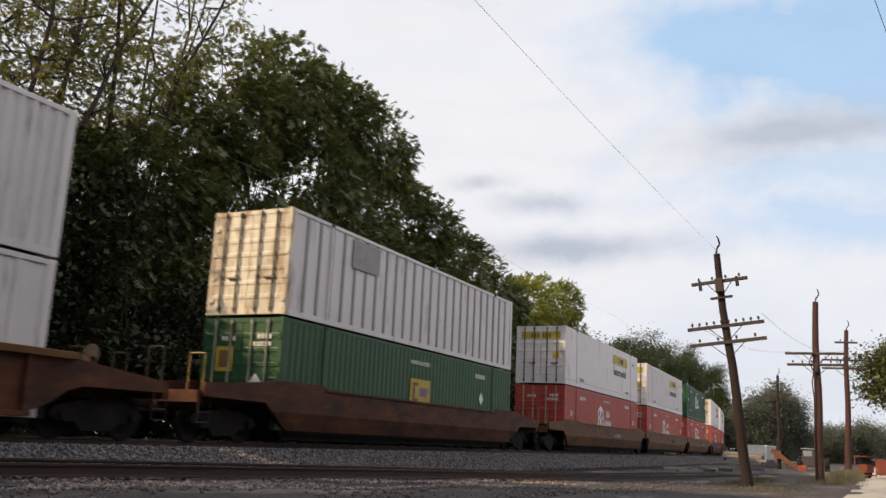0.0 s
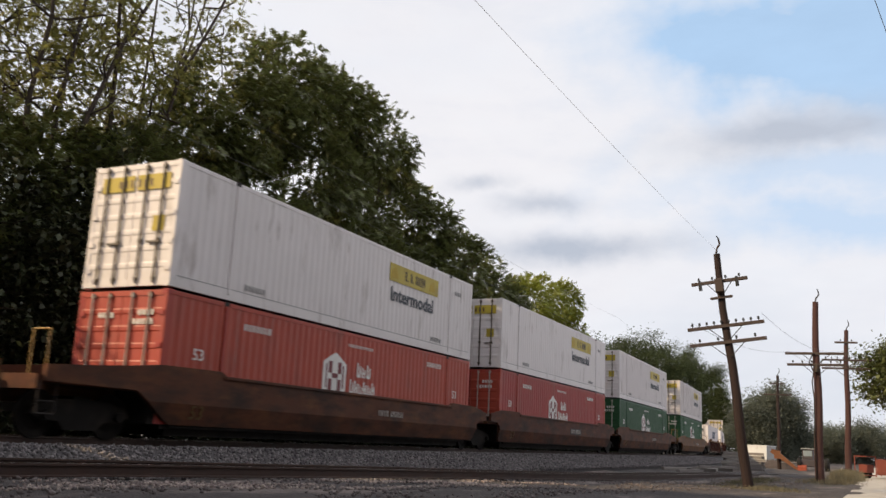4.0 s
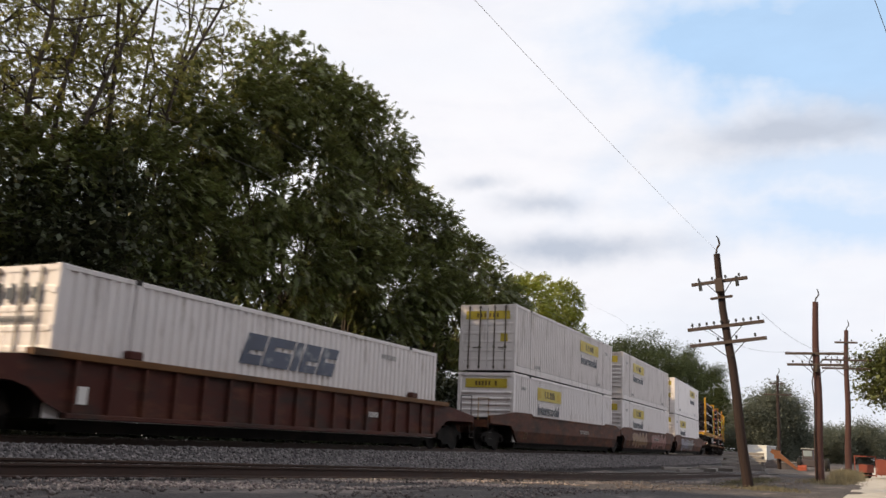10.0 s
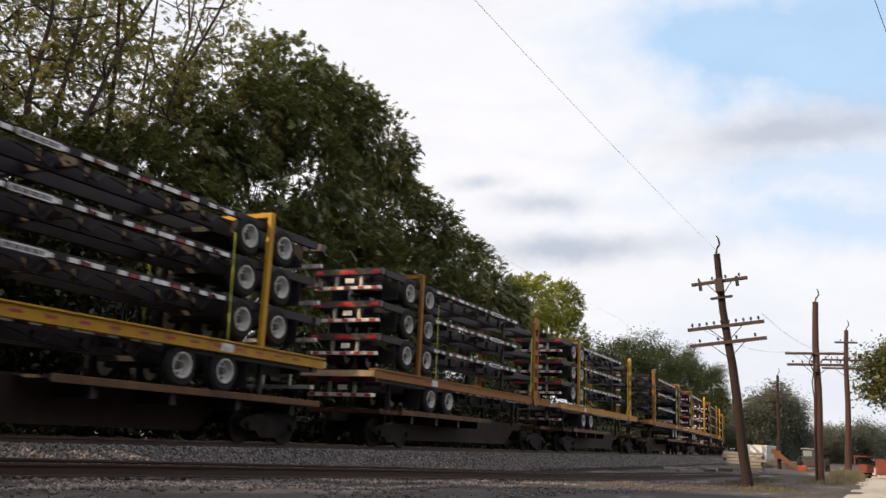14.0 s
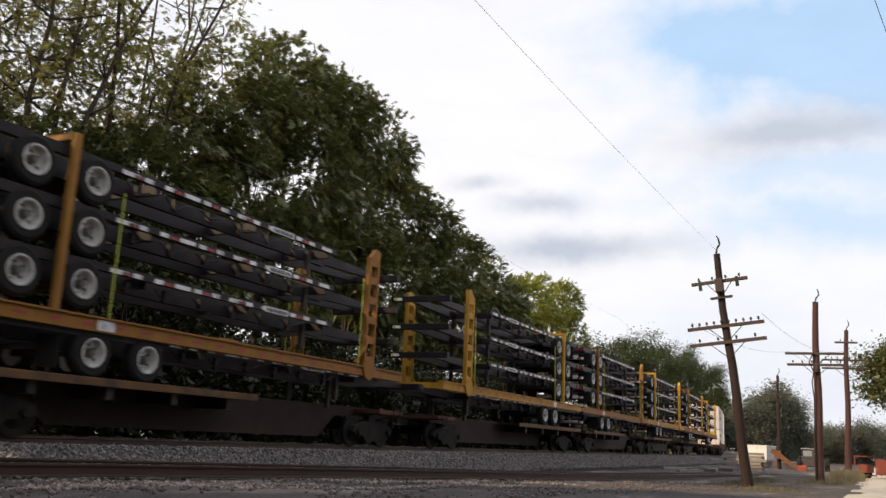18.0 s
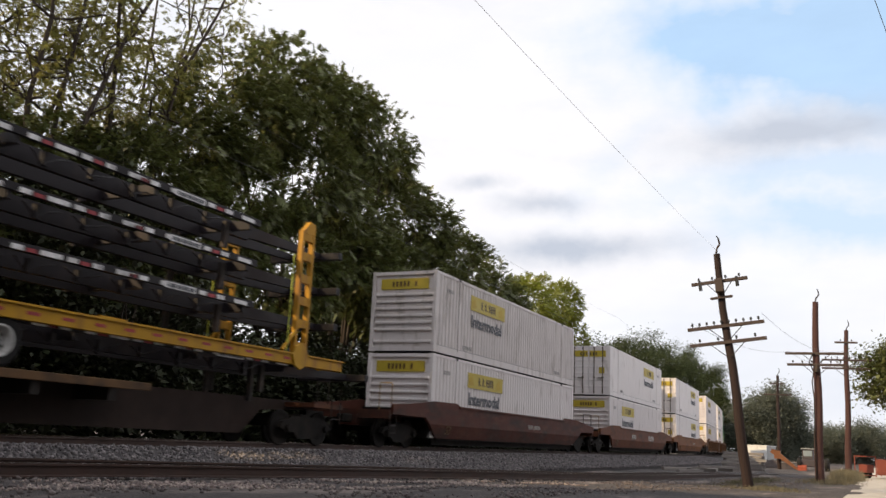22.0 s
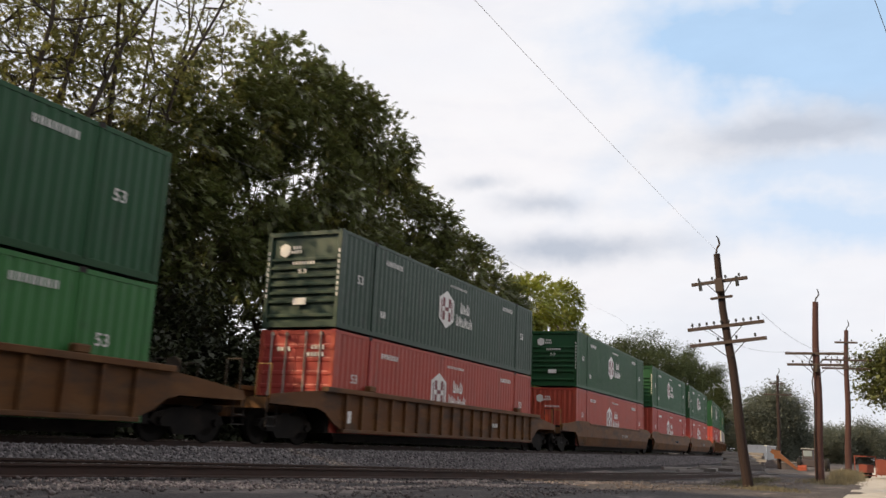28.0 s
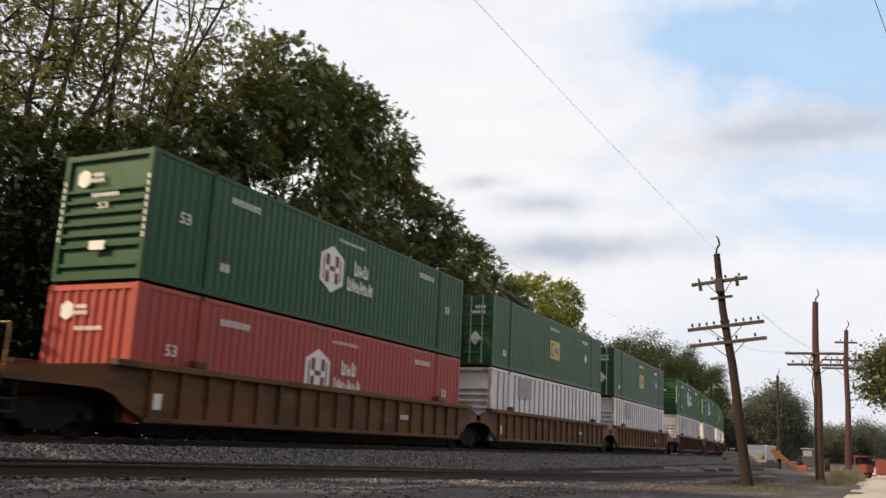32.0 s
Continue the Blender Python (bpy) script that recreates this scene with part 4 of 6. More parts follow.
def door_end(root, at, out, paint, rod_mat, yellow, strokes):
    """Two doors with lock rods, hinges and pressed ridges at one end."""
    for sy in (-1, 1):
        y0, y1 = (0.012, CY - 0.13) if sy > 0 else (-CY + 0.13, -0.012)
        front, back, proud = at - out * 0.012, at - out * 0.05, at + out * 0.002
        line = [(back, CH - 0.13), (back, 0.16), (front, 0.16)]
        for z in (0.42, 0.80, 1.18, 1.56, 1.94, 2.32):
            line += [(front, z), (proud, z + 0.03), (proud, z + 0.11), (front, z + 0.14)]
        bm = prism(bmesh.new(), line + [(front, CH - 0.13)], y0, y1)
        bmesh.ops.recalc_face_normals(bm, faces=bm.faces[:])
        door = part("door", bm, paint, root)
        for f in (0.28, 0.72) if out < 0 else ():
            y = y0 + (y1 - y0) * f
            bm = rod(bmesh.new(), (at + out * 0.045, y, 0.08), (at + out * 0.045, y, CH - 0.06), 0.028, seg=8)
            for z in (0.14, 1.0, CH - 0.17):
                box(bm, min(at, at + out * 0.06), y - 0.04, z, max(at, at + out * 0.06), y + 0.05, z + 0.07)
            part("lock_rod", bm, rod_mat, door, "steel lock rod")
        if out > 0:
            continue
        bm = boxed(min(at, at + out * 0.07), y0 + 0.25, 0.98, max(at, at + out * 0.07), y0 + 0.62, 1.02)
        part("door_handle", bm, rod_mat, door)
        bm = bmesh.new()
        for z in (0.35, 0.95, 1.6, 2.3):
            ye = y1 if sy > 0 else y0
            box(bm, min(at, at + out * 0.03), ye - 0.09, z, max(at, at + out * 0.03), ye + 0.05, z + 0.1)
        part("hinge", bm, paint, door)["kind"] = "stuff"
    if yellow and out < 0:
        for sy in (-1, 1):
            bm = boxed(min(at + out * 0.012, at + out * 0.02), -1.02 if sy < 0 else 0.05, 2.22, max(at + out * 0.012, at + out * 0.02), -0.05 if sy < 0 else 1.02, 2.58)
            bd = decal("yellow_board", bm, yellow_panel, root, "yellow haulier's board")
            bm = bmesh.new()
            for k in range(3):
                y = sy * (0.12 + 0.17 * k)
                box(bm, min(at + out * 0.02, at + out * 0.026), y - 0.04, 2.3, max(at + out * 0.02, at + out * 0.026), y + 0.04, 2.48)
            decal("name_marking", bm, brown_letters, bd)
        decal("warning_label", boxed(min(at + out * 0.012, at + out * 0.02), -0.95, 1.25, max(at + out * 0.012, at + out * 0.02), -0.62, 1.6), yellow_panel, root, "small yellow label")
    if strokes and out < 0:
        bm = bmesh.new()
        for z, y0, n in ((2.3, -0.95, 4), (2.1, -0.95, 6), (2.25, 0.2, 4)):
            for k in range(n):
                box(bm, min(at + out * 0.02, at + out * 0.026), y0 + 0.12 * k, z, max(at + out * 0.02, at + out * 0.026), y0 + 0.12 * k + 0.07, z + 0.12)
        decal("number_marking", bm, white_letters, root)


def nose_end(root, at, out, paint, kind, yellow):
    """A closed end: pressed level ridges, or upright flutes."""
    if kind == "flutes":
        bm = wave_panel(bmesh.new(), -CY + 0.12, CY - 0.12, 0.15, CH - 0.12, at, out, 0.27, 0.05, "y")
        part("end_wall", bm, paint, root)
    else:
        bm = boxed(min(at - out * 0.12, at - out * 0.09), -CY + 0.12, 0.15, max(at - out * 0.12, at - out * 0.09), CY - 0.12, CH - 0.12)
        part("end_wall", bm, paint, root)
        for z in (0.30, 0.72, 0.97, 1.22, 1.47, 1.72, 1.97) if out < 0 else ():
            a, b = at - out * 0.095, at + out * 0.0
            bm = boxed(min(a, b), -CY + 0.15, z, max(a, b), CY - 0.15, z + 0.10, bevel=0.02)
            part("ridge", bm, paint, root)
    if yellow and out < 0:
        a, b = at - out * 0.09, at - out * 0.035
        bd = decal("yellow_board", boxed(min(a, b), -0.95, 2.22, max(a, b), 0.95, 2.6), yellow_panel, root, "yellow haulier's board")
        bm = bmesh.new()
        for k in range(7):
            y = -0.5 + 0.15 * k
            if k != 1:
                box(bm, min(at - out * 0.036, at - out * 0.028), y, 2.31, max(at - out * 0.036, at - out * 0.028), y + 0.09, 2.5)
        decal("name_marking", bm, brown_letters, bd)


def container(livery, doors_front, side, shift=0.0):
    """A 53-foot steel container with its origin under its middle."""
    paint = dict(jb=white_paint, dusty=dusty_white, bright=bright_green, hub=green_paint, dark=dark_green_paint, red=red_paint, swift=white_paint, plain=white_paint, stripe=white_paint, emp=mid_green)[livery]
    words = dict(jb="white steel container with a yellow board", dusty="dusty white corrugated container with a yellow board", bright="bright green steel container with a white six-sided emblem", hub="green steel container with a white six-sided emblem", dark="dark green steel container with a white emblem", red="red steel container with a white emblem",
                 swift="white corrugated container with large slanted blue-grey shapes", plain="plain white corrugated steel container", stripe="white panelled container with dark upright posts", emp="green steel container with white door markings")[livery]
    livery = {"dusty": "jb", "bright": "hub"}.get(livery, livery)
    root = tagged(new("shipping_container"), words + (", doors forward" if doors_front else ""), "shipping container")
    face = paint
    if livery == "stripe":
        face = cream_paint
    # shell
    for sy in (-1, 1):
        bm = bmesh.new()
        if side == "posts":
            wave_panel(bm, -CX + 0.16, CX - 0.16, 0.16, CH - 0.10, sy * (CY - 0.035), sy, 4.0, 0.0)
            part("side_wall", bm, paint, root)
            n = 25
            for k in range(1, n if sy < 0 else 1):
                x = -CX + 0.16 + (CL - 0.32) * k / n
                part("side_post", boxed(x - 0.05, sy * CY - (0.035 if sy > 0 else 0.0), 0.16, x + 0.05, sy * CY + (0.0 if sy > 0 else 0.035), CH - 0.10), grey_letters if livery == "stripe" else paint, root)
        else:
            pitch, depth = (0.275, 0.052 if paint in (white_paint, dusty_white) else 0.02) if side == "flutes" else (0.275, 0.012)
            wave_panel(bm, -CX + 0.16, CX - 0.16, 0.24 if livery == "jb" else 0.14, CH - 0.10, sy * (CY - 0.004), sy, pitch, depth)
            part("side_wall", bm, paint, root)
        if sy > 0:
            continue
        part("bottom_rail", boxed(-CX + 0.1, min(sy * CY, sy * (CY - 0.06)), 0.0, CX - 0.1, max(sy * CY, sy * (CY - 0.06)), 0.25 if livery == "jb" else 0.15, bevel=0.006), paint, root)
        if livery == "jb":
            part("rail_seam", boxed(-CX + 0.2, -CY - 0.004, 0.252, CX - 0.2, -CY + 0.02, 0.268), grey_letters, root)
        part("top_rail", boxed(-CX + 0.1, min(sy * CY, sy * (CY - 0.06)), CH - 0.11, CX - 0.1, max(sy * CY, sy * (CY - 0.06)), CH - 0.01, bevel=0.006), paint, root)
        for x in (-6.096, 6.096):
            part("lifting_post", boxed(x - 0.035, sy * (CY + 0.003) - 0.02, 0.12, x + 0.035, sy * (CY + 0.003) + 0.02, CH - 0.1), paint, root)
            part("lifting_socket", boxed(x - 0.09, sy * (CY - 0.05) - 0.06, CH - 0.1, x + 0.09, sy * (CY - 0.05) + 0.06, CH + 0.012), dark_steel, root)
    part("roof", boxed(-CX + 0.05, -CY + 0.03, CH - 0.05, CX - 0.05, CY - 0.03, CH - 0.02), paint, root)
    part("floor", boxed(-CX + 0.05, -CY + 0.05, 0.06, CX - 0.05, CY - 0.05, 0.14), dark_steel, root)
    for sx in (-1, 1):
        for sy in (-1, 1):
            if sx > 0 and sy > 0:
                continue
            part("corner_post", boxed(sx * (CX - 0.1) - 0.1, sy * (CY - 0.07) - 0.07, 0.1, sx * (CX - 0.1) + 0.1, sy * (CY - 0.07) + 0.07, CH - 0.1, bevel=0.012), face if sx < 0 else paint, root)
            for z in (0.0, CH - 0.118):
                part("corner_casting", boxed(sx * (CX - 0.088) - 0.09, sy * (CY - 0.08) - 0.082, z, sx * (CX - 0.088) + 0.09, sy * (CY - 0.08) + 0.082, z + 0.118, bevel=0.012), face if sx < 0 else paint, root)
        part("end_header", boxed(sx * (CX - 0.05) - 0.05, -CY + 0.1, CH - 0.14, sx * (CX - 0.05) + 0.05, CY - 0.1, CH - 0.02), face if sx < 0 else paint, root)
        part("end_sill", boxed(sx * (CX - 0.05) - 0.05, -CY + 0.1, 0.02, sx * (CX - 0.05) + 0.05, CY - 0.1, 0.17), face if sx < 0 else paint, root)
    door_x = -1 if doors_front else 1
    rods = mat("worn_rod_steel", (0.13, 0.11, 0.09), 0.5, 0.4, vary=0.25, dirt=(0.06, 0.04, 0.03), dirt_amount=0.5) if livery in ("stripe", "jb") else steel
    door_end(root, door_x * (CX - 0.005), door_x, face if door_x < 0 else paint, rods, livery == "jb", livery in ("red", "hub", "emp"))
    nose_end(root, -door_x * (CX - 0.005), -door_x, paint, "flutes" if livery in ("red", "plain") else "ridges", livery == "jb")
    # markings; nose is the closed end
    for sy in (-1,):
        y = sy * (CY + 0.006)
        mirror = sy < 0
        at = (lambda d: -CX + d) if (not doors_front) else (lambda d: CX - d)

        def span(d0, d1):
            a, b = at(d0), at(d1)
            return min(a, b), max(a, b)

        if livery == "jb":
            x0, x1 = span(3.0, 6.5)
            yellow_sign(root, x0, x1, 1.89, 2.46, y, sy)
            if side != "posts" and mirror:
                decal("lettering", shifted(letters("Intermodal", 3.05, 0.47, 0.026), x0 + 0.12, y, 1.25), dark_letters, root, "dark grey lettering")
            bm = bmesh.new()
            bars(bm, span(13.0, 13.6)[0], 0.33, 6, 0.09, 0.14, 0.05, y)
            bars(bm, span(2.4, 3.4)[0], 0.33, 6, 0.09, 0.14, 0.05, y)
            bars(bm, span(0.9, 1.6)[0], 2.2, 4, 0.09, 0.14, 0.05, y)
            decal("number_marking", bm, grey_letters, root)
        elif livery in ("hub", "dark", "red"):
            emblem_hex(root, -0.9 if livery != "red" else -1.25, 1.58 if livery != "red" else 1.55, 0.6, 1.34, y, sy)
            x0 = -0.05 if livery != "red" else -0.4
            name_blocks(root, x0 + 0.35, 1.62, 0.85, 0.42, y, white_letters, 3)
            name_blocks(root, x0, 1.13, 1.5, 0.40, y, white_letters, 5)
            bm = bmesh.new()
            bars(bm, -0.6, 2.45, 12, 0.06, 0.09, 0.06, y)
            bars(bm, 4.5, 2.35, 7, 0.1, 0.16, 0.06, y)
            bars(bm, -5.4, 2.3, 7, 0.1, 0.16, 0.06, y)
            bars(bm, -5.6, 0.62, 2, 0.12, 0.2, 0.05, y)
            decal("number_marking", bm, white_letters, root)
            if mirror:
                for x in (-7.1, 6.6):
                    decal("lettering", shifted(letters("53", 0.34, 0.26), x, y, 1.42), white_letters, root, "white number 53")
        elif livery == "swift":
            bm = bmesh.new()
            # five leaning blocks, each cut by a slot
            zl, zh, lean = 1.52, 2.28, 0.30

            def leaning(x0, x1, f0, f1):
                za, zb = zl + (zh - zl) * f0, zl + (zh - zl) * f1
                prism(bm, [(x0 + lean * f0, za), (x1 + lean * f0, za), (x1 + lean * f1, zb), (x0 + lean * f1, zb)], y - 0.004, y + 0.004)

            for x0, w, slot in ((-2.65, 0.78, 0.40), (-1.78, 1.10, 0.62), (-0.58, 0.30, 0.0), (-0.18, 0.74, 0.34), (0.66, 0.78, 0.55)):
                x0 += shift
                if not slot:
                    leaning(x0, x0 + w, 0.0, 1.0)
                    continue
                leaning(x0, x0 + w, 0.0, slot - 0.07)
                leaning(x0, x0 + w, slot + 0.07, 1.0)
                leaning(x0, x0 + w * 0.3, slot - 0.07, slot + 0.07)
            decal("side_marking", bm, blue_letters, root, "large slanted blue-grey shapes")
            bm = bmesh.new()
            bars(bm, 4.2, 2.3, 6, 0.1, 0.15, 0.06, y)
            decal("number_marking", bm, grey_letters, root)
        elif livery == "stripe":
            decal("placard", boxed(-4.95, y - 0.006, 1.85, -3.35, y + 0.006, 2.7), grey_letters, root, "faded grey board")
        elif livery == "emp":
            decal("placard", boxed(-0.9, y - 0.005, 1.02, 0.55, y + 0.005, 1.88), yellow_panel, root, "yellow square emblem")
            bm = bmesh.new()
            for x0, x1, z0, z1 in ((-0.72, -0.58, 1.14, 1.76), (-0.58, -0.34, 1.14, 1.24), (-0.58, -0.34, 1.66, 1.76)):
                box(bm, x0, y - 0.009, z0, x1, y + 0.009, z1)
            decal("dark_marking", bm, maroon_letters, root)
            bm = bmesh.new()
            for k, (z0, z1) in enumerate(((1.3, 1.62), (1.34, 1.58), (1.3, 1.62), (1.28, 1.62), (1.42, 1.62))):
                box(bm, -0.24 + 0.13 * k, y - 0.009, z0, -0.15 + 0.13 * k, y + 0.009, z1)
            decal("violet_marking", bm, mat("violet_letters", (0.14, 0.08, 0.22), 0.5, vary=0.15), root)
            decal("diamond_placard", prism(bmesh.new(), [(5.0, 1.3), (5.2, 1.55), (5.0, 1.8), (4.8, 1.55)], y - 0.006, y + 0.006), white_letters, root, "white diamond placard")
            bm = bmesh.new()
            bars(bm, -0.9, 2.35, 10, 0.08, 0.13, 0.06, y)
            bars(bm, 4.4, 2.3, 6, 0.1, 0.16, 0.06, y)
            bars(bm, -6.9, 0.5, 2, 0.14, 0.26, 0.06, y)
            decal("number_marking", bm, white_letters, root)
    if livery == "emp" and doors_front:
        x = -CX - 0.02
        decal("door_emblem", boxed(x - 0.006, 0.22, 1.45, x, 0.78, 2.1), yellow_panel, root, "yellow square emblem")
        decal("door_emblem_inner", boxed(x - 0.012, 0.32, 1.55, x - 0.004, 0.68, 2.0), mat("brown_square", (0.16, 0.09, 0.02), 0.6), root)
        bm = bmesh.new()
        vs = [bm.verts.new((x - 0.01, -0.55 + a, 1.1 + b)) for a, b in ((0.26, 0), (0, 0.3), (-0.26, 0), (0, -0.3))]
        vt = [bm.verts.new((x, v.co.y, v.co.z)) for v in vs]
        bm.faces.new(vs)
        bm.faces.new(vt[::-1])
        for i in range(4):
            bm.faces.new((vt[i], vt[(i + 1) % 4], vs[(i + 1) % 4], vs[i]))
        decal("diamond_placard", bm, white_letters, root, "white diamond placard")
    if livery == "swift" and doors_front:
        bm = bmesh.new()
        for k, yy in enumerate((-0.85, -0.5, -0.15, 0.2, 0.55)):
            box(bm, -CX - 0.03, yy, 2.12, -CX - 0.022, yy + 0.12, 2.5)
            box(bm, -CX - 0.034, yy, 2.2, -CX - 0.024, yy + 0.24, 2.42)
        for k in range(11):
            box(bm, -CX - 0.03, -0.85 + 0.13 * k, 1.75, -CX - 0.022, -0.77 + 0.13 * k, 1.87)
        decal("door_marking", bm, dark_letters, root)
    if livery in ("hub", "dark", "red") and not doors_front:
        x = -CX - 0.002
        plate = bmesh.new()
        vs0 = [plate.verts.new((x, 0.66 + a, 2.3 + b)) for a, b in hexagon(0.18, 0.42)]
        vs1 = [plate.verts.new((x - 0.008, 0.66 + a, 2.3 + b)) for a, b in hexagon(0.18, 0.42)]
        plate.faces.new(vs1)
        plate.faces.new(vs0[::-1])
        for i in range(6):
            plate.faces.new((vs0[i], vs0[(i + 1) % 6], vs1[(i + 1) % 6], vs1[i]))
        decal("end_emblem", plate, white_letters, root)
        bm = bmesh.new()
        for z, n, y0 in ((2.33, 3, 0.12), (2.2, 4, 0.08), (1.86, 8, -0.4)):
            for k in range(n):
                box(bm, x - 0.008, y0 + 0.1 * k, z, x, y0 + 0.1 * k + 0.06, z + 0.09)
        decal("end_marking", bm, white_letters, root)
        if livery != "red":
            number = letters("53", 0.3, 0.14)
            for v in number.verts:
                v.co = Vector((x - 0.004 + v.co.y, 0.16 - v.co.x, 1.59 + v.co.z))
            decal("lettering", number, white_letters, root, "white number 53")
            decal("placard", boxed(x - 0.05, -0.22, 0.66, x - 0.042, 0.22, 0.86), white_letters, root, "small white placard")
            bm = bmesh.new()
            for sy in (-1, 1):
                for k in range(9):
                    box(bm, -CX - 0.008, sy * 1.23 - 0.025, 0.9 + 0.16 * k, -CX - 0.001, sy * 1.23 + 0.025, 0.9 + 0.16 * k + 0.1)
            decal("post_marking", bm, white_letters, root)
    return root


# ---- well cars ----


def lower_mark(bm, x, y, z):
    """A mark laid on the leaning lower half of a car's near side."""
    shifted(bm, x, y, z)
    tuck(bm, -1)
    return bm


def bogie(parent, x):
    """A two-axle truck under a car."""
    root = part("bogie", boxed(x - 0.22, -1.0, 0.45, x + 0.22, 1.0, 0.78), truck_steel, parent)
    for sy in (-1, 1):
        bm = prism(bmesh.new(), [(x - 1.2, 0.42), (x - 0.95, 0.30), (x - 0.55, 0.30), (x - 0.4, 0.14), (x + 0.4, 0.14), (x + 0.55, 0.30), (x + 0.95, 0.30), (x + 1.2, 0.42), (x + 1.1, 0.58), (x + 0.45, 0.72), (x - 0.45, 0.72), (x - 1.1, 0.58)], sy * 0.98 - 0.07, sy * 0.98 + 0.07)
        if sy < 0:
            part("side_frame", bm, truck_steel, root)
        else:
            bm.free()
        for dx in (-0.89, 0.89):
            bm = lathe_y(bmesh.new(), [(0.12, -0.07), (0.30, -0.05), (0.40, -0.07), (0.455, -0.07), (0.46, -0.03), (0.43, 0.0), (0.42, 0.06), (0.35, 0.06), (0.30, 0.02), (0.1, 0.05)], 24, (x + dx, sy * 0.76, 0.42))
            part("wheel", bm, truck_steel, root, smooth=False)
            bm = rod(bmesh.new(), (x + dx, sy * 0.95, 0.42), (x + dx, sy * 1.14, 0.42), 0.12, 0.09, 10)
            if sy < 0:
                part("bearing_cap", bm, truck_steel, root)
            else:
                bm.free()
    return root


def tuck(bm, sy):
    """Leans the lower half of a car's side inwards."""
    for v in bm.verts:
        if v.co.z < 0.78:
            v.co.y -= sy * 0.30 * (0.78 - v.co.z)


def graffiti(wall, seed):
    """Sprayed bubble shapes with pale outlines along a car's near side, following its lean."""
    rng = random.Random(int(seed))
    first = seed < 290
    runs = ((-6.1, -1.5, graffiti_olive, graffiti_pink, 5), (0.2, 5.6, graffiti_red, graffiti_pink, 5)) if first else ((-5.9, -1.7, graffiti_violet, graffiti_pale, 5), (-1.6, 1.6, graffiti_grey, graffiti_pale, 7))
    for x0, x1, fill, line, n in runs:
        shape, edge = bmesh.new(), bmesh.new()
        step = (x1 - x0) / n
        for k in range(n):
            cx, cz = x0 + step * (k + 0.5), 0.88 + rng.uniform(-0.06, 0.06)
            rw, rh, lean = step * rng.uniform(0.5, 0.62), rng.uniform(0.40, 0.50), rng.uniform(-0.15, 0.25)
            ring = []
            for i in range(22):
                an = 2 * math.pi * i / 22
                r = 1.0 + 0.20 * math.sin(3 * an + rng.uniform(-0.4, 0.4) + k) + 0.10 * math.sin(5 * an + 2 * k)
                ring.append((cx + rw * r * math.cos(an) + lean * rh * math.sin(an), min(1.38, max(0.34, cz + rh * r * math.sin(an)))))
            y = -1.506 - 0.0008 * k
            shape.faces.new([shape.verts.new((px, y, pz)) for px, pz in ring])
            outer = [edge.verts.new((px, y - 0.003, pz)) for px, pz in ring]
            inner = [edge.verts.new((cx + (px - cx) * 0.93, y - 0.003, cz + (pz - cz) * 0.92)) for px, pz in ring]
            for i in range(22):
                j = (i + 1) % 22
                edge.faces.new((outer[i], outer[j], inner[j], inner[i]))
            # a stroke or two inside each bubble
            for m in range(2):
                ax, az = cx + rng.uniform(-0.4, 0.4) * rw, cz + rng.uniform(-0.3, 0.3) * rh
                bx, bz = ax + rng.uniform(-0.2, 0.2) * rw, az + rng.uniform(0.2, 0.5) * rh
                edge.faces.new([edge.verts.new(q) for q in ((ax, y - 0.003, az), (ax + 0.05, y - 0.003, az), (bx + 0.05, y - 0.003, bz), (bx, y - 0.003, bz))])
        for name, bm, m in (("graffiti_fill", shape, fill), ("graffiti_line", edge, line)):
            bmesh.ops.bisect_plane(bm, geom=bm.verts[:] + bm.edges[:] + bm.faces[:], plane_co=(0, 0, 0.78), plane_no=(0, 0, 1))
            tuck(bm, -1)
            part(name, bm, m, wall, "faded sprayed paint")["kind"] = "stuff"


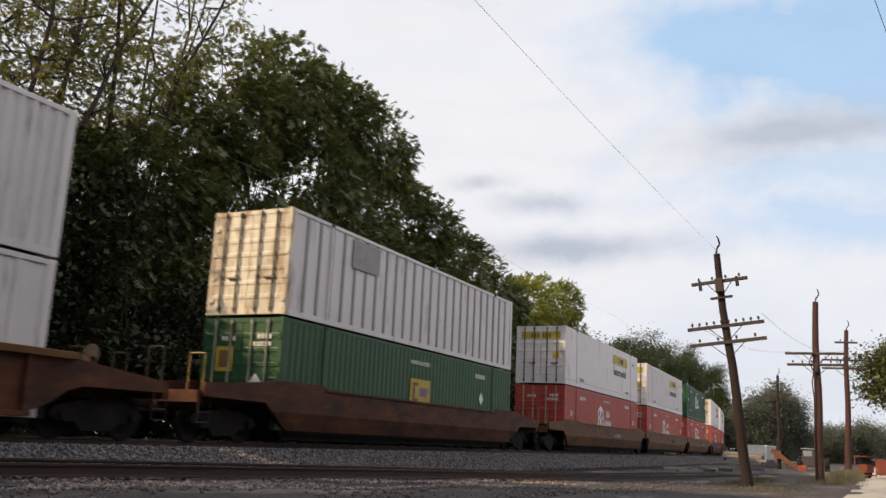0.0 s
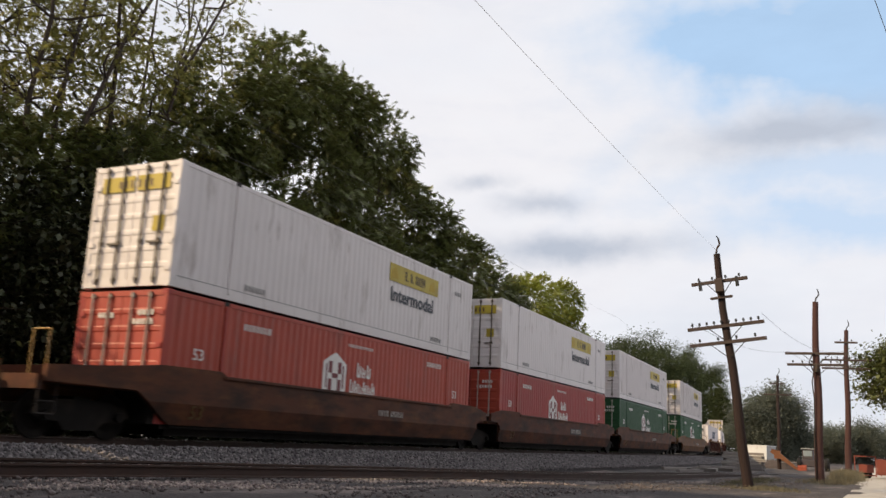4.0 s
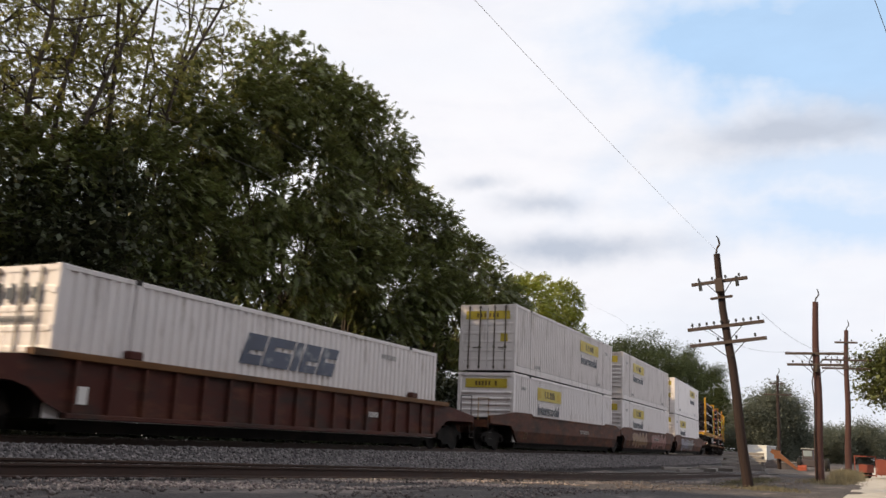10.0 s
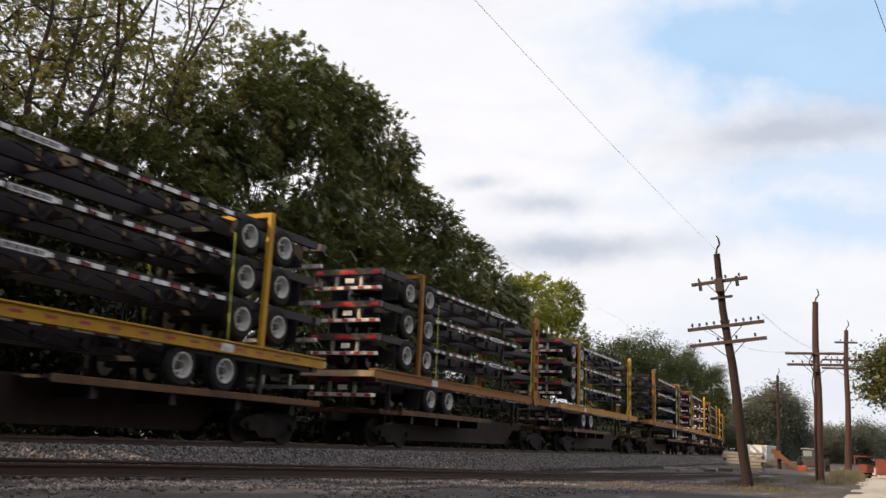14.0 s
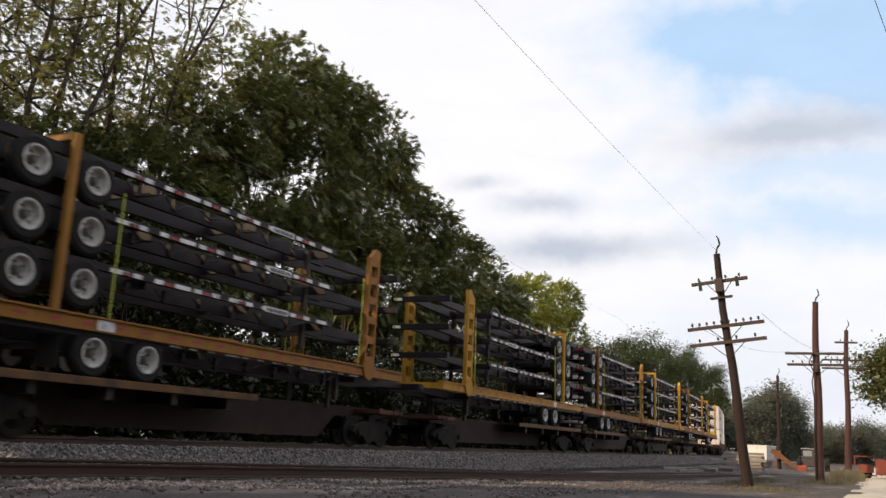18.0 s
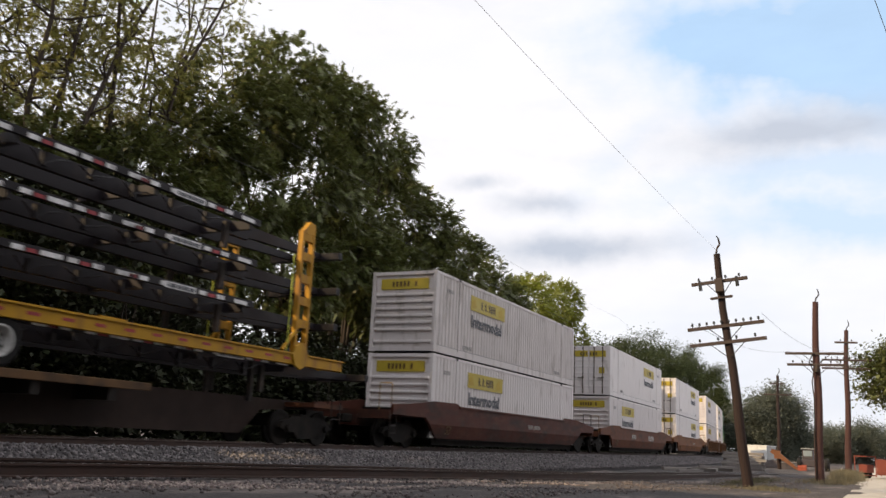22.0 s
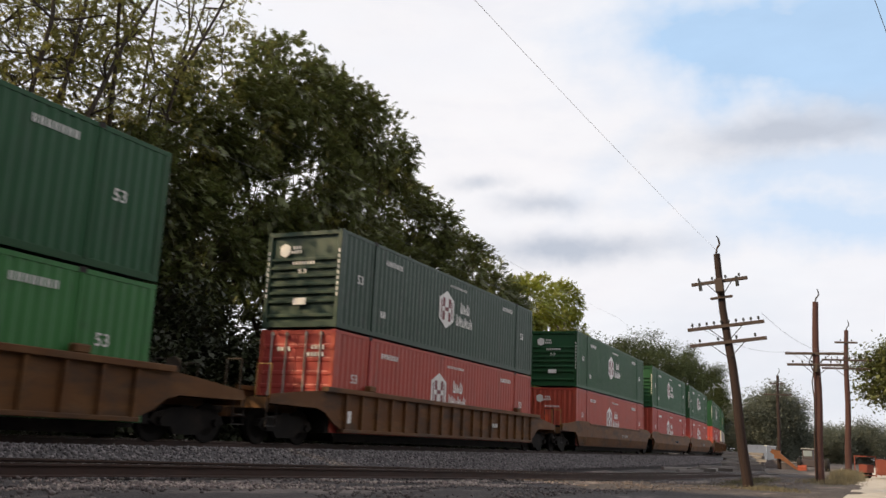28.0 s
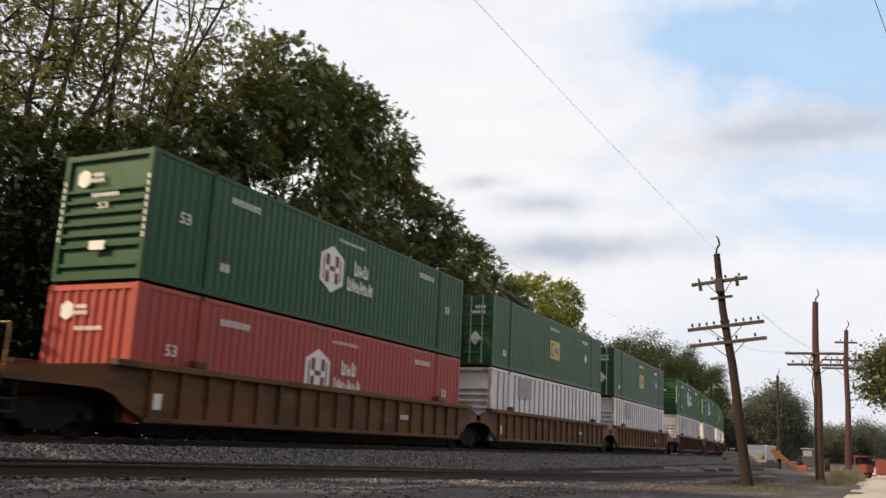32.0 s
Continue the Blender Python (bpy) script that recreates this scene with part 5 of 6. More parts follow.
def well_car(style, paint, ends, words, marks="strokes", extra="", extra_seed=1):
    """One well of a double-stack car. ends: 'cc' couplers at both ends, 'ca', 'aa', 'ac' where it shares a truck with the next well."""
    root = tagged(new("well_car"), words, "well car")
    W = 8.45
    for sy in (-1, 1):
        y0, y1 = sy * 1.40, sy * 1.50
        a, b = min(y0, y1), max(y0, y1)
        tails = [(11.1 if e == "c" else 9.4) for e in ends]

        def flank(low_z, top, shoulder):
            """The outline of one side: the deep well, arches over the trucks, and the end sills."""
            right = [(W - 0.75, low_z), (W - 0.45, low_z + 0.12), (W - 0.25, 0.62), (W + 0.1, 0.86), (W + 0.5, 0.96), (tails[1], 0.98), (tails[1], 1.2), (min(W + 1.2, tails[1] - 0.1), 1.36), (W + 0.1, shoulder)]
            left = [(-W - 0.1, shoulder), (-min(W + 1.2, tails[0] - 0.1), 1.36), (-tails[0], 1.2), (-tails[0], 0.98), (-W - 0.5, 0.96), (-W - 0.1, 0.86), (-W + 0.25, 0.62), (-W + 0.45, low_z + 0.12), (-W + 0.75, low_z)]
            if style == "smooth":
                halves = []
                for e, tail in zip(ends, tails):
                    if e == "a":
                        halves.append([(W - 0.2, low_z), (W - 0.08, low_z + 0.1), (W + 0.05, 0.92), (W + 0.3, 1.05), (tail, 1.08), (tail, 1.36), (W + 0.35, 1.46)])
                    else:
                        halves.append([(W - 0.75, low_z), (W - 0.5, low_z + 0.12), (W - 0.1, 0.68), (W + 0.4, 0.98), (tail, 1.0), (tail, 1.30), (W + 1.4, 1.38), (W + 0.35, 1.48)])
                right = halves[1]
                left = [(-x, z) for x, z in halves[0]][::-1]
            return right + top + left

        if style == "smooth":
            bm = prism(bmesh.new(), flank(0.33, [(W - 0.25, 1.55), (6.3, 1.57), (6.08, 1.46), (-6.08, 1.46), (-6.3, 1.57), (-W + 0.25, 1.55)], 1.62), a, b)
            bmesh.ops.bisect_plane(bm, geom=bm.verts[:] + bm.edges[:] + bm.faces[:], plane_co=(0, 0, 0.78), plane_no=(0, 0, 1))
            tuck(bm, sy)
            wall = part("side_sill", bm, paint, root)
            part("top_chord", boxed(-6.2, sy * 1.45 - 0.09, 1.40, 6.2, sy * 1.45 + 0.09, 1.475, bevel=0.01), paint, wall)
            # near-black chord: the shade along the side's lower edge is in its colour
            part("bottom_chord", boxed(-W + 0.8, sy * 1.24 - 0.08, 0.25, W - 0.8, sy * 1.24 + 0.08, 0.34, bevel=0.03), truck_steel, wall)
        else:
            bm = prism(bmesh.new(), flank(0.42, [(W, 1.46), (-W, 1.46)], 1.46), sy * 1.44 - 0.02, sy * 1.44 + 0.02)
            wall = part("side_sill", bm, paint, root)
            part("top_chord", boxed(-W - 0.2, sy * 1.46 - 0.12, 1.42, W + 0.2, sy * 1.46 + 0.12, 1.56, bevel=0.012), tan_car if paint is not tan_car else paint, wall, "worn tan top edge")
            part("bottom_chord", boxed(-W + 0.7, sy * 1.44 - 0.11, 0.35, W - 0.7, sy * 1.44 + 0.11, 0.45, bevel=0.012), paint, wall)
            for k in range(18 if sy < 0 else 0):
                x = -W + 0.85 + k * (2 * W - 1.7) / 17
                part("rib", prism(bmesh.new(), [(x - 0.05, 0.45), (x + 0.05, 0.45), (x + 0.05, 1.42), (x - 0.05, 1.42)], -1.55, -1.46), paint, wall)
            for x in (-6.15, 6.15):
                part("guide", boxed(x - 0.2, sy * 1.42 - 0.1, 1.56, x + 0.2, sy * 1.42 + 0.1, 1.74, bevel=0.03), paint, wall)
        if marks:
            y = sy * 1.508 if style == "smooth" else sy * 1.478
            bm = bmesh.new()
            if style == "smooth":
                if sy < 0:
                    plate = part("number_plate_board", boxed(0.9, y - 0.004, 0.84, 2.75, y + 0.004, 1.12), mat("black_board", (0.02, 0.018, 0.018), 0.6), wall) if marks == "board" else None
                    if paint is rust_car:
                        bars(bm, 1.95, 0.86, 3, 0.46, 0.32, 0.2, y - 0.008, 0.08)
                        bars(bm, -3.2, 0.88, 5, 0.16, 0.27, 0.09, y - 0.008, 0.08)
                    else:
                        bars(bm, 1.0, 0.9, 4, 0.11, 0.17, 0.05, y - 0.008)
                        bars(bm, 1.75, 0.9, 6, 0.09, 0.17, 0.05, y - 0.008)
                    decal("number_marking", bm, worn_letters if marks != "dark" else dark_letters, wall)
                    part("lettering", lower_mark(letters("53", 0.42, 0.30), -7.2, y - 0.004, 0.46), brown_letters, wall, "dark number 53")
                else:
                    bm.free()
            else:
                if sy < 0:
                    box(bm, -7.55, y - 0.006, 0.62, -7.25, y, 0.95)
                    bars(bm, 3.2, 0.85, 5, 0.09, 0.15, 0.05, y - 0.003)
                    part("white_label", bm, white_letters, wall)["kind"] = "stuff"
                else:
                    bm.free()
        if extra == "graffiti" and sy < 0:
            graffiti(wall, extra_seed)
    # floor and ends of the well
    part("well_floor", boxed(-W + 0.6, -1.26, 0.24, W - 0.6, 1.26, 0.325), truck_steel, root)
    # added dark box that stands for the black shade below the well
    part("underframe", boxed(-W + 0.9, -1.12, 0.10, W - 0.9, 1.12, 0.24), truck_steel, root)
    for sx, kind in ((-1, ends[0]), (1, ends[1])):
        tail = 11.15 if kind == "c" else 9.45
        deck = boxed(min(sx * (W - 0.15), sx * tail), -1.35, 0.98, max(sx * (W - 0.15), sx * tail), 1.35, 1.08, bevel=0.01)
        end = part("end_platform", deck, paint, root)
        part("end_bulkhead", boxed(sx * (W - 0.3) - 0.12, -1.28, 0.33, sx * (W - 0.3) + 0.12, 1.28, 1.30), truck_steel, end)
        part("centre_sill", boxed(min(sx * (W - 0.2), sx * (tail + 0.1)), -0.3, 0.62, max(sx * (W - 0.2), sx * (tail + 0.1)), 0.3, 0.98), paint, end)
        if kind == "c":
            bm = boxed(min(sx * (tail + 0.05), sx * (tail + 0.62)), -0.13, 0.7, max(sx * (tail + 0.05), sx * (tail + 0.62)), 0.13, 0.95, bevel=0.03)
            part("coupler", bm, truck_steel, end)
            part("end_beam", boxed(sx * tail - 0.07, -1.42, 0.85, sx * tail + 0.07, 1.42, 1.12), paint, end)
            for sy in (-1, 1):
                bm = bmesh.new()
                x = sx * (tail - 0.12)
                rod(bm, (x, sy * 1.38, 1.08), (x, sy * 1.38, 1.95), 0.018, seg=6)
                rod(bm, (x, sy * 0.95, 1.08), (x, sy * 0.95, 1.95), 0.018, seg=6)
                rod(bm, (x, sy * 1.38, 1.95), (x, sy * 0.95, 1.95), 0.018, seg=6)
                part("handrail", bm, mat("rail_yellow", (0.34, 0.20, 0.05), 0.5, vary=0.2, dirt=(0.12, 0.08, 0.05), dirt_amount=0.5) if sy < 0 and sx < 0 else dark_steel, end)
                bm = bmesh.new()
                for z in (0.42, 0.64):
                    rod(bm, (x - sx * 0.25, sy * 1.44, z), (x + sx * 0.15, sy * 1.44, z), 0.015, seg=6)
                for dx in (-0.25, 0.15):
                    rod(bm, (x + sx * dx, sy * 1.44, 0.4), (x + sx * dx, sy * 1.44, 1.0), 0.015, seg=6)
                part("step_ladder", bm, dark_steel, end)
            if sx > 0:
                bm = lathe_y(bmesh.new(), [(0.26, -0.015), (0.28, 0.0), (0.26, 0.015), (0.22, 0.0)], 16, (0, 0, 0))
                for v in bm.verts:
                    v.co = Vector((sx * (tail - 0.3) + v.co.y, 0.55 + v.co.x, 1.72 + v.co.z))
                part("brake_wheel", bm, dark_steel, end)
                part("brake_stand", boxed(sx * (tail - 0.3) - 0.06, 0.45, 1.08, sx * (tail - 0.3) + 0.06, 0.65, 1.72), paint, end)
            bogie(root, sx * 9.75)
        elif sx > 0:
            bogie(root, 9.6)
    return root


# ---- flat cars with stacked container chassis ----


def spine_car(shift):
    """A skeleton flat car with a low side deck. shift: where the wheel end of its load lies, -1 in front or 1 behind."""
    root = tagged(new("spine_car"), "dark skeleton flat car with low rusty yellow side deck", "flat car")
    part("centre_spine", prism(bmesh.new(), [(-8.1, 0.95), (-5.6, 0.85), (-4.8, 0.22), (4.8, 0.22), (5.6, 0.85), (8.1, 0.95), (8.1, 1.15), (-8.1, 1.15)], -0.35, 0.35), dark_brown_steel, root)
    d = shift
    for sy in (-1, 1):
        x0, x1 = sorted((d * (8.4 if d > 0 else 6.9), d * -0.43))
        deck = part("side_deck", boxed(x0, min(sy * 0.4, sy * 1.36), 1.06, x1, max(sy * 0.4, sy * 1.36), 1.12), dark_steel, root)
        part("deck_edge", boxed(x0, sy * 1.38 - 0.04, 0.99, x1, sy * 1.38 + 0.04, 1.15, bevel=0.01), mat("deck_rust", (0.125, 0.068, 0.032), 0.7, vary=0.3, scale=2, dirt=(0.04, 0.03, 0.025), dirt_amount=0.5, spec=0.2), deck, "rusty deck edge")
        for k in range(4):
            x = x0 + (x1 - x0) * (k + 0.5) / 4
            part("outrigger", prism(bmesh.new(), [(x - 0.09, 0.75), (x + 0.09, 0.75), (x + 0.09, 1.06), (x - 0.09, 1.06)], min(sy * 0.3, sy * 1.3), max(sy * 0.3, sy * 1.3)), dark_steel, root)
        for sx in (-1, 1):
            bm = bmesh.new()
            rod(bm, (sx * 7.9, sy * 1.35, 0.55), (sx * 7.9, sy * 1.35, 1.55), 0.018, seg=6)
            rod(bm, (sx * 7.45, sy * 1.35, 0.55), (sx * 7.45, sy * 1.35, 1.25), 0.018, seg=6)
            rod(bm, (sx * 7.9, sy * 1.35, 0.7), (sx * 7.45, sy * 1.35, 0.7), 0.015, seg=6)
            part("step_ladder", bm, dark_steel, root)
    for sx in (-1, 1):
        part("end_platform", boxed(sx * 7.4 - 0.75, -1.3, 0.98, sx * 7.4 + 0.75, 1.3, 1.1), brown_car, root)
        part("coupler", boxed(sx * 8.5 - 0.45, -0.12, 0.72, sx * 8.5 + 0.45, 0.12, 0.95), truck_steel, root)
        bogie(root, sx * 6.75)
    part("air_tank", rod(bmesh.new(), (-2.0, 0.75, 0.6), (0.2, 0.75, 0.6), 0.22, seg=12), dark_steel, root)
    return root


def load_rack(paint, trim=0.0):
    """The yellow steel frame that holds three chassis above a fourth. The wheel end is at x = -5.75, the tall end at x = 5.75."""
    root = tagged(new("steel_load_rack"), "yellow steel frame holding stacked trailer chassis", "load rack")
    for sy in (-1, 1):
        beam = part("base_beam", boxed(-8.6 + trim, sy * 1.22 - 0.1, 2.02, 7.9, sy * 1.22 + 0.1, 2.30, bevel=0.012), paint, root)
        part("flange", boxed(-8.6 + trim, sy * 1.22 - 0.15, 2.28, 7.9, sy * 1.22 + 0.15, 2.32), paint, beam)
        bm = bmesh.new()
        for k in range(17):
            box(bm, -7.4 + 0.78 * k, sy * 1.325 - 0.004, 2.13, -7.12 + 0.78 * k, sy * 1.325 + 0.004, 2.19)
        part("reflector", bm, dull_red, beam, "red reflective strips")["kind"] = "stuff"
        part("marking_board", boxed(-4.7, sy * 1.325 - 0.005, 2.06, -4.25, sy * 1.325 + 0.005, 2.26), worn_reflector, beam, "small white board")
        part("pivot_plate", lathe_y(bmesh.new(), [(0.34, -0.03), (0.36, 0.0), (0.34, 0.03)], 8, (5.75, sy * 1.35, 2.25)), paint, beam)
        part("slim_post", boxed(-5.83, sy * 1.30 - 0.06, 2.3, -5.67, sy * 1.30 + 0.06, 5.72, bevel=0.01), paint, root, "slim yellow post between the wheels")
        bm = bmesh.new()
        for dx in (-0.24, 0.24):
            box(bm, 5.75 + dx - 0.045, sy * 1.28 - 0.07, 2.3, 5.75 + dx + 0.045, sy * 1.28 + 0.07, 5.6)
        for z in (2.4, 3.0, 3.6, 4.2, 4.8, 5.35):
            box(bm, 5.55, sy * 1.28 - 0.06, z, 5.95, sy * 1.28 + 0.06, z + 0.22)
        prism(bm, [(5.46, 5.55), (6.04, 5.55), (6.04, 5.85), (5.8, 5.9)], sy * 1.28 - 0.07, sy * 1.28 + 0.07)
        part("ladder_post", bm, paint, root, "tall yellow ladder-like post")
        bm = bmesh.new()
        rod(bm, (5.0, sy * 1.3, 2.35), (5.6, sy * 1.3, 3.0), 0.05, seg=6)
        part("post_brace", bm, paint, root)
        for x, m in ((-4.45, strap_lime), (5.15, strap_lime)):
            part("strap", rod(bmesh.new(), (x, sy * 1.33, 2.3), (x + 0.05, sy * 1.30, 4.9), 0.018, seg=5), m, root, "lime lashing strap")
        for x in (-6.6, 4.6):
            part("leg", boxed(x - 0.06, sy * 0.7 - 0.06, 1.02, x + 0.06, sy * 0.7 + 0.06, 2.05), dark_steel, root)
    for x in (-8.5 + trim, -5.75, -2.5, 1.0, 3.5, 5.75, 7.8):
        part("cross_beam", boxed(x - 0.07, -1.2, 2.06, x + 0.07, 1.2, 2.26), paint, root)
    part("top_beam", boxed(-5.83, -1.3, 5.6, -5.67, 1.3, 5.72), paint, root)
    part("end_board", boxed(-8.75 + trim, -1.3, 2.06, -8.58 + trim, 1.3, 2.24), mat("pale_board", (0.46, 0.33, 0.22), 0.8, vary=0.2), root, "pale wooden end board")
    part("lid_flap", boxed(-1.0, -1.25, 2.33, -0.3, -0.9, 2.37), paint, root)
    return root


def tyre_pair(parent, x, y, out):
    """A twin tyre with a white rim that shows on the outside."""
    y0 = y
    bm = lathe_y(bmesh.new(), [(0.27, -0.13), (0.42, -0.14), (0.485, -0.09), (0.49, 0.0), (0.485, 0.09), (0.42, 0.14), (0.27, 0.13), (0.26, 0.0), (0.27, -0.13)], 24, (x, y0, 0), caps=False)
    tyre = part("tyre", bm, tyre_rubber, parent, smooth=False)
    o = out
    bm = lathe_y(bmesh.new(), [(0.03, o * -0.07), (0.258, o * -0.07), (0.262, o * 0.131), (0.29, o * 0.137), (0.29, o * 0.155), (0.262, o * 0.158), (0.232, o * 0.05), (0.225, o * 0.0), (0.10, o * -0.02)], 20, (x, y0, 0))
    part("rim", bm, rim_white, tyre, "white steel rim")
    part("hub", rod(bmesh.new(), (x, y0 - o * 0.02, 0), (x, y0 + o * 0.13, 0), 0.105, 0.07, 10), mat("hub_grey", (0.10, 0.095, 0.09), 0.5, 0.3, vary=0.2), tyre)
    bm = bmesh.new()
    for k in range(5):
        an = 2 * math.pi * k / 5 + x
        rod(bm, (x + 0.168 * math.cos(an), y0 - o * 0.03, 0.168 * math.sin(an)), (x + 0.168 * math.cos(an), y0 + o * 0.006, 0.168 * math.sin(an)), 0.034, seg=8)
    part("hand_holes", bm, tyre_rubber, tyre)["kind"] = "stuff"


def chassis(tail=0.0, near=-1):
    """A long container chassis: wheels at the x = 0 end, gooseneck at the far end; its origin at hub height."""
    root = tagged(new("container_chassis"), "black steel container chassis with white-rimmed wheels and reflective strips", "trailer chassis", "stacked container chassis")
    for sy in (-1, 1):
        side_shape = [(-2.3 - tail, 0.30), (0.9, 0.30), (1.0, 0.36), (9.6, 0.34), (9.6, 0.50), (-2.3 - tail, 0.50)]
        rail = part("side_rail", prism(bmesh.new(), side_shape, sy * 1.15 - 0.06, sy * 1.15 + 0.06), chassis_black, root)
        part("main_beam", boxed(-2.2 - tail, sy * 0.48 - 0.07, 0.12, 10.0, sy * 0.48 + 0.07, 0.46), chassis_black, root)
        part("gooseneck", prism(bmesh.new(), [(9.4, 0.14), (10.3, 0.2), (13.4, 0.30), (13.4, 0.46), (9.4, 0.5)], sy * 0.48 - 0.07, sy * 0.48 + 0.07), chassis_black, root)
        for x in (-0.7, 0.75):
            tyre_pair(root, x, sy * 1.12, sy)
        part("landing_leg", boxed(8.7, sy * 0.8 - 0.06, -0.35, 8.85, sy * 0.8 + 0.06, 0.3), dark_steel, root)
        part("mud_flap", boxed(-1.55, sy * 0.95 - 0.3, -0.35, -1.52, sy * 0.95 + 0.3, 0.28), tyre_rubber, root)
        part("bumper_upright", boxed(-2.55 - tail, sy * 0.45 - 0.05, -0.12, -2.47 - tail, sy * 0.45 + 0.05, 0.36), steel, root)
        part("tail_lamp", boxed(-2.668 - tail, sy * 1.05 - 0.13, 0.35, -2.64 - tail, sy * 1.05 + 0.13, 0.45, bevel=0.01), tail_red, root, "red tail lamp")
        if sy != near:
            continue
        bm = bmesh.new()
        for k in range(13):
            x = 1.4 + k * 0.62
            box(bm, x, sy * 1.215 - 0.004, 0.355, x + (0.26 if k % 3 else 0.50), sy * 1.215 + 0.004, 0.45)
        part("reflector", bm, worn_reflector, rail, "small white reflective strips")["kind"] = "stuff"
        bm = bmesh.new()
        for k in range(6):
            x = 1.72 + k * 1.24
            box(bm, x, sy * 1.215 - 0.004, 0.355, x + 0.22, sy * 1.215 + 0.004, 0.43)
        part("red_reflector", bm, dull_red, rail, "small red reflective strips")["kind"] = "stuff"
        board = part("name_board", boxed(6.5, sy * 1.215 - 0.005, 0.33, 7.5, sy * 1.215 + 0.005, 0.47), worn_reflector, rail, "white marking board")
        bm = bmesh.new()
        for k in range(9):
            box(bm, 6.58 + 0.1 * k, sy * 1.222 - 0.003, 0.355, 6.64 + 0.1 * k + 0.02 * (k % 2), sy * 1.222 + 0.003, 0.44)
        part("name_marking", bm, dark_letters, board)["kind"] = "stuff"
        bm = bmesh.new()
        for k in range(7):
            x = 0.6 + 1.15 * k
            limb(bm, [(x, sy * 1.0, 0.28), (x + 0.25, sy * 1.05, 0.12 - 0.05 * (k % 3)), (x + 0.6, sy * 1.0, 0.2), (x + 0.95, sy * 0.9, 0.3)], 0.022, 0.018, 5)
            box(bm, x + 0.3, sy * 0.95 - 0.05, 0.02 + 0.06 * (k % 2), x + 0.42, sy * 0.95 + 0.05, 0.3)
        part("air_hose", bm, chassis_black, root)
    for x in (-2.0 - tail, 2.5, 6.0, 9.3):
        part("cross_member", boxed(x - 0.06, -1.15, 0.2, x + 0.06, 1.15, 0.42), chassis_black, root)
    part("rear_bolster", boxed(-2.64 - tail, -1.24, 0.30, -2.42 - tail, 1.24, 0.50, bevel=0.01), mat("bolster_brown", (0.05, 0.035, 0.035), 0.5, vary=0.2), root)
    bm = bmesh.new()
    for ya, yb in ((-1.2, -0.82), (-0.34, 0.34), (0.82, 1.2)):
        box(bm, -2.648 - tail, ya, 0.33, -2.636 - tail, yb, 0.37)
    part("rear_strip", bm, tail_red, root, "red reflective strips")["kind"] = "stuff"
    part("lamp_board", boxed(-2.662 - tail, -0.26, 0.36, -2.645 - tail, 0.26, 0.45), tail_red, root)
    bar = part("bumper", boxed(-2.62 - tail, -1.2, -0.16, -2.5 - tail, 1.2, -0.05, bevel=0.01), worn_reflector, root, "white and red striped bumper bar")
    bm = bmesh.new()
    for k in range(5):
        box(bm, -2.627 - tail, -1.1 + 0.5 * k, -0.15, -2.61 - tail, -0.88 + 0.5 * k, -0.06)
    part("red_stripe", bm, dull_red, bar)["kind"] = "stuff"
    part("plate", boxed(-2.6 - tail, -0.22, 0.05, -2.585 - tail, 0.1, 0.2), white_letters, root)
    bm = boxed(13.3, -1.2, 0.26, 13.5, 1.2, 0.46, bevel=0.01)
    part("front_bolster", bm, chassis_black, root)
    for y in (-1.05,):
        part("marker", boxed(13.505, y, 0.3, 13.515, y + 0.1, 0.42), strap_lime, root)
        part("front_reflector", boxed(13.505, y + 0.02 if y > 0 else y - 0.02, 0.3, 13.51, y + 0.3 if y < 0 else y - 0.2, 0.4), white_letters, root)
    for x in (-0.7, 0.75):
        part("axle", rod(bmesh.new(), (x, -1.0, 0), (x, 1.0, 0), 0.07, seg=8), chassis_black, root)
    part("bogie_frame", boxed(-1.3, -0.6, 0.02, 1.4, 0.6, 0.14), chassis_black, root)
    return root


# ---- the train ----
PAINTS = {"t": tan_car, "b": brown_car, "m": maroon_car, "r": rust_car, "o": orange_car}
PAINT_WORDS = {"t": "tan-brown", "b": "rusty brown", "m": "dark maroon", "r": "red-brown", "o": "orange-brown"}
BOXES = {
    "jdf": ("jb", True, "flat"), "jdc": ("dusty", True, "flutes"), "jdw": ("jb", True, "flutes"), "jnc": ("jb", False, "flutes"), "jnd": ("dusty", False, "flutes"), "gb": ("bright", False, "flutes"), "jnf": ("jb", False, "flat"), "jnp": ("jb", False, "posts"),
    "rd": ("red", True, "flutes"), "rn": ("red", False, "flutes"), "gd": ("hub", True, "flutes"), "gn": ("hub", False, "flutes"), "kn": ("dark", False, "flutes"),
    "fw": ("stripe", True, "posts"), "ed": ("emp", True, "flutes"), "sd": ("swift", True, "flutes"), "se": ("swift", True, "flutes", 0.6), "zw": ("plain", False, "flutes"), "zp": ("plain", False, "posts"), "ew": ("stripe", False, "posts"),
}
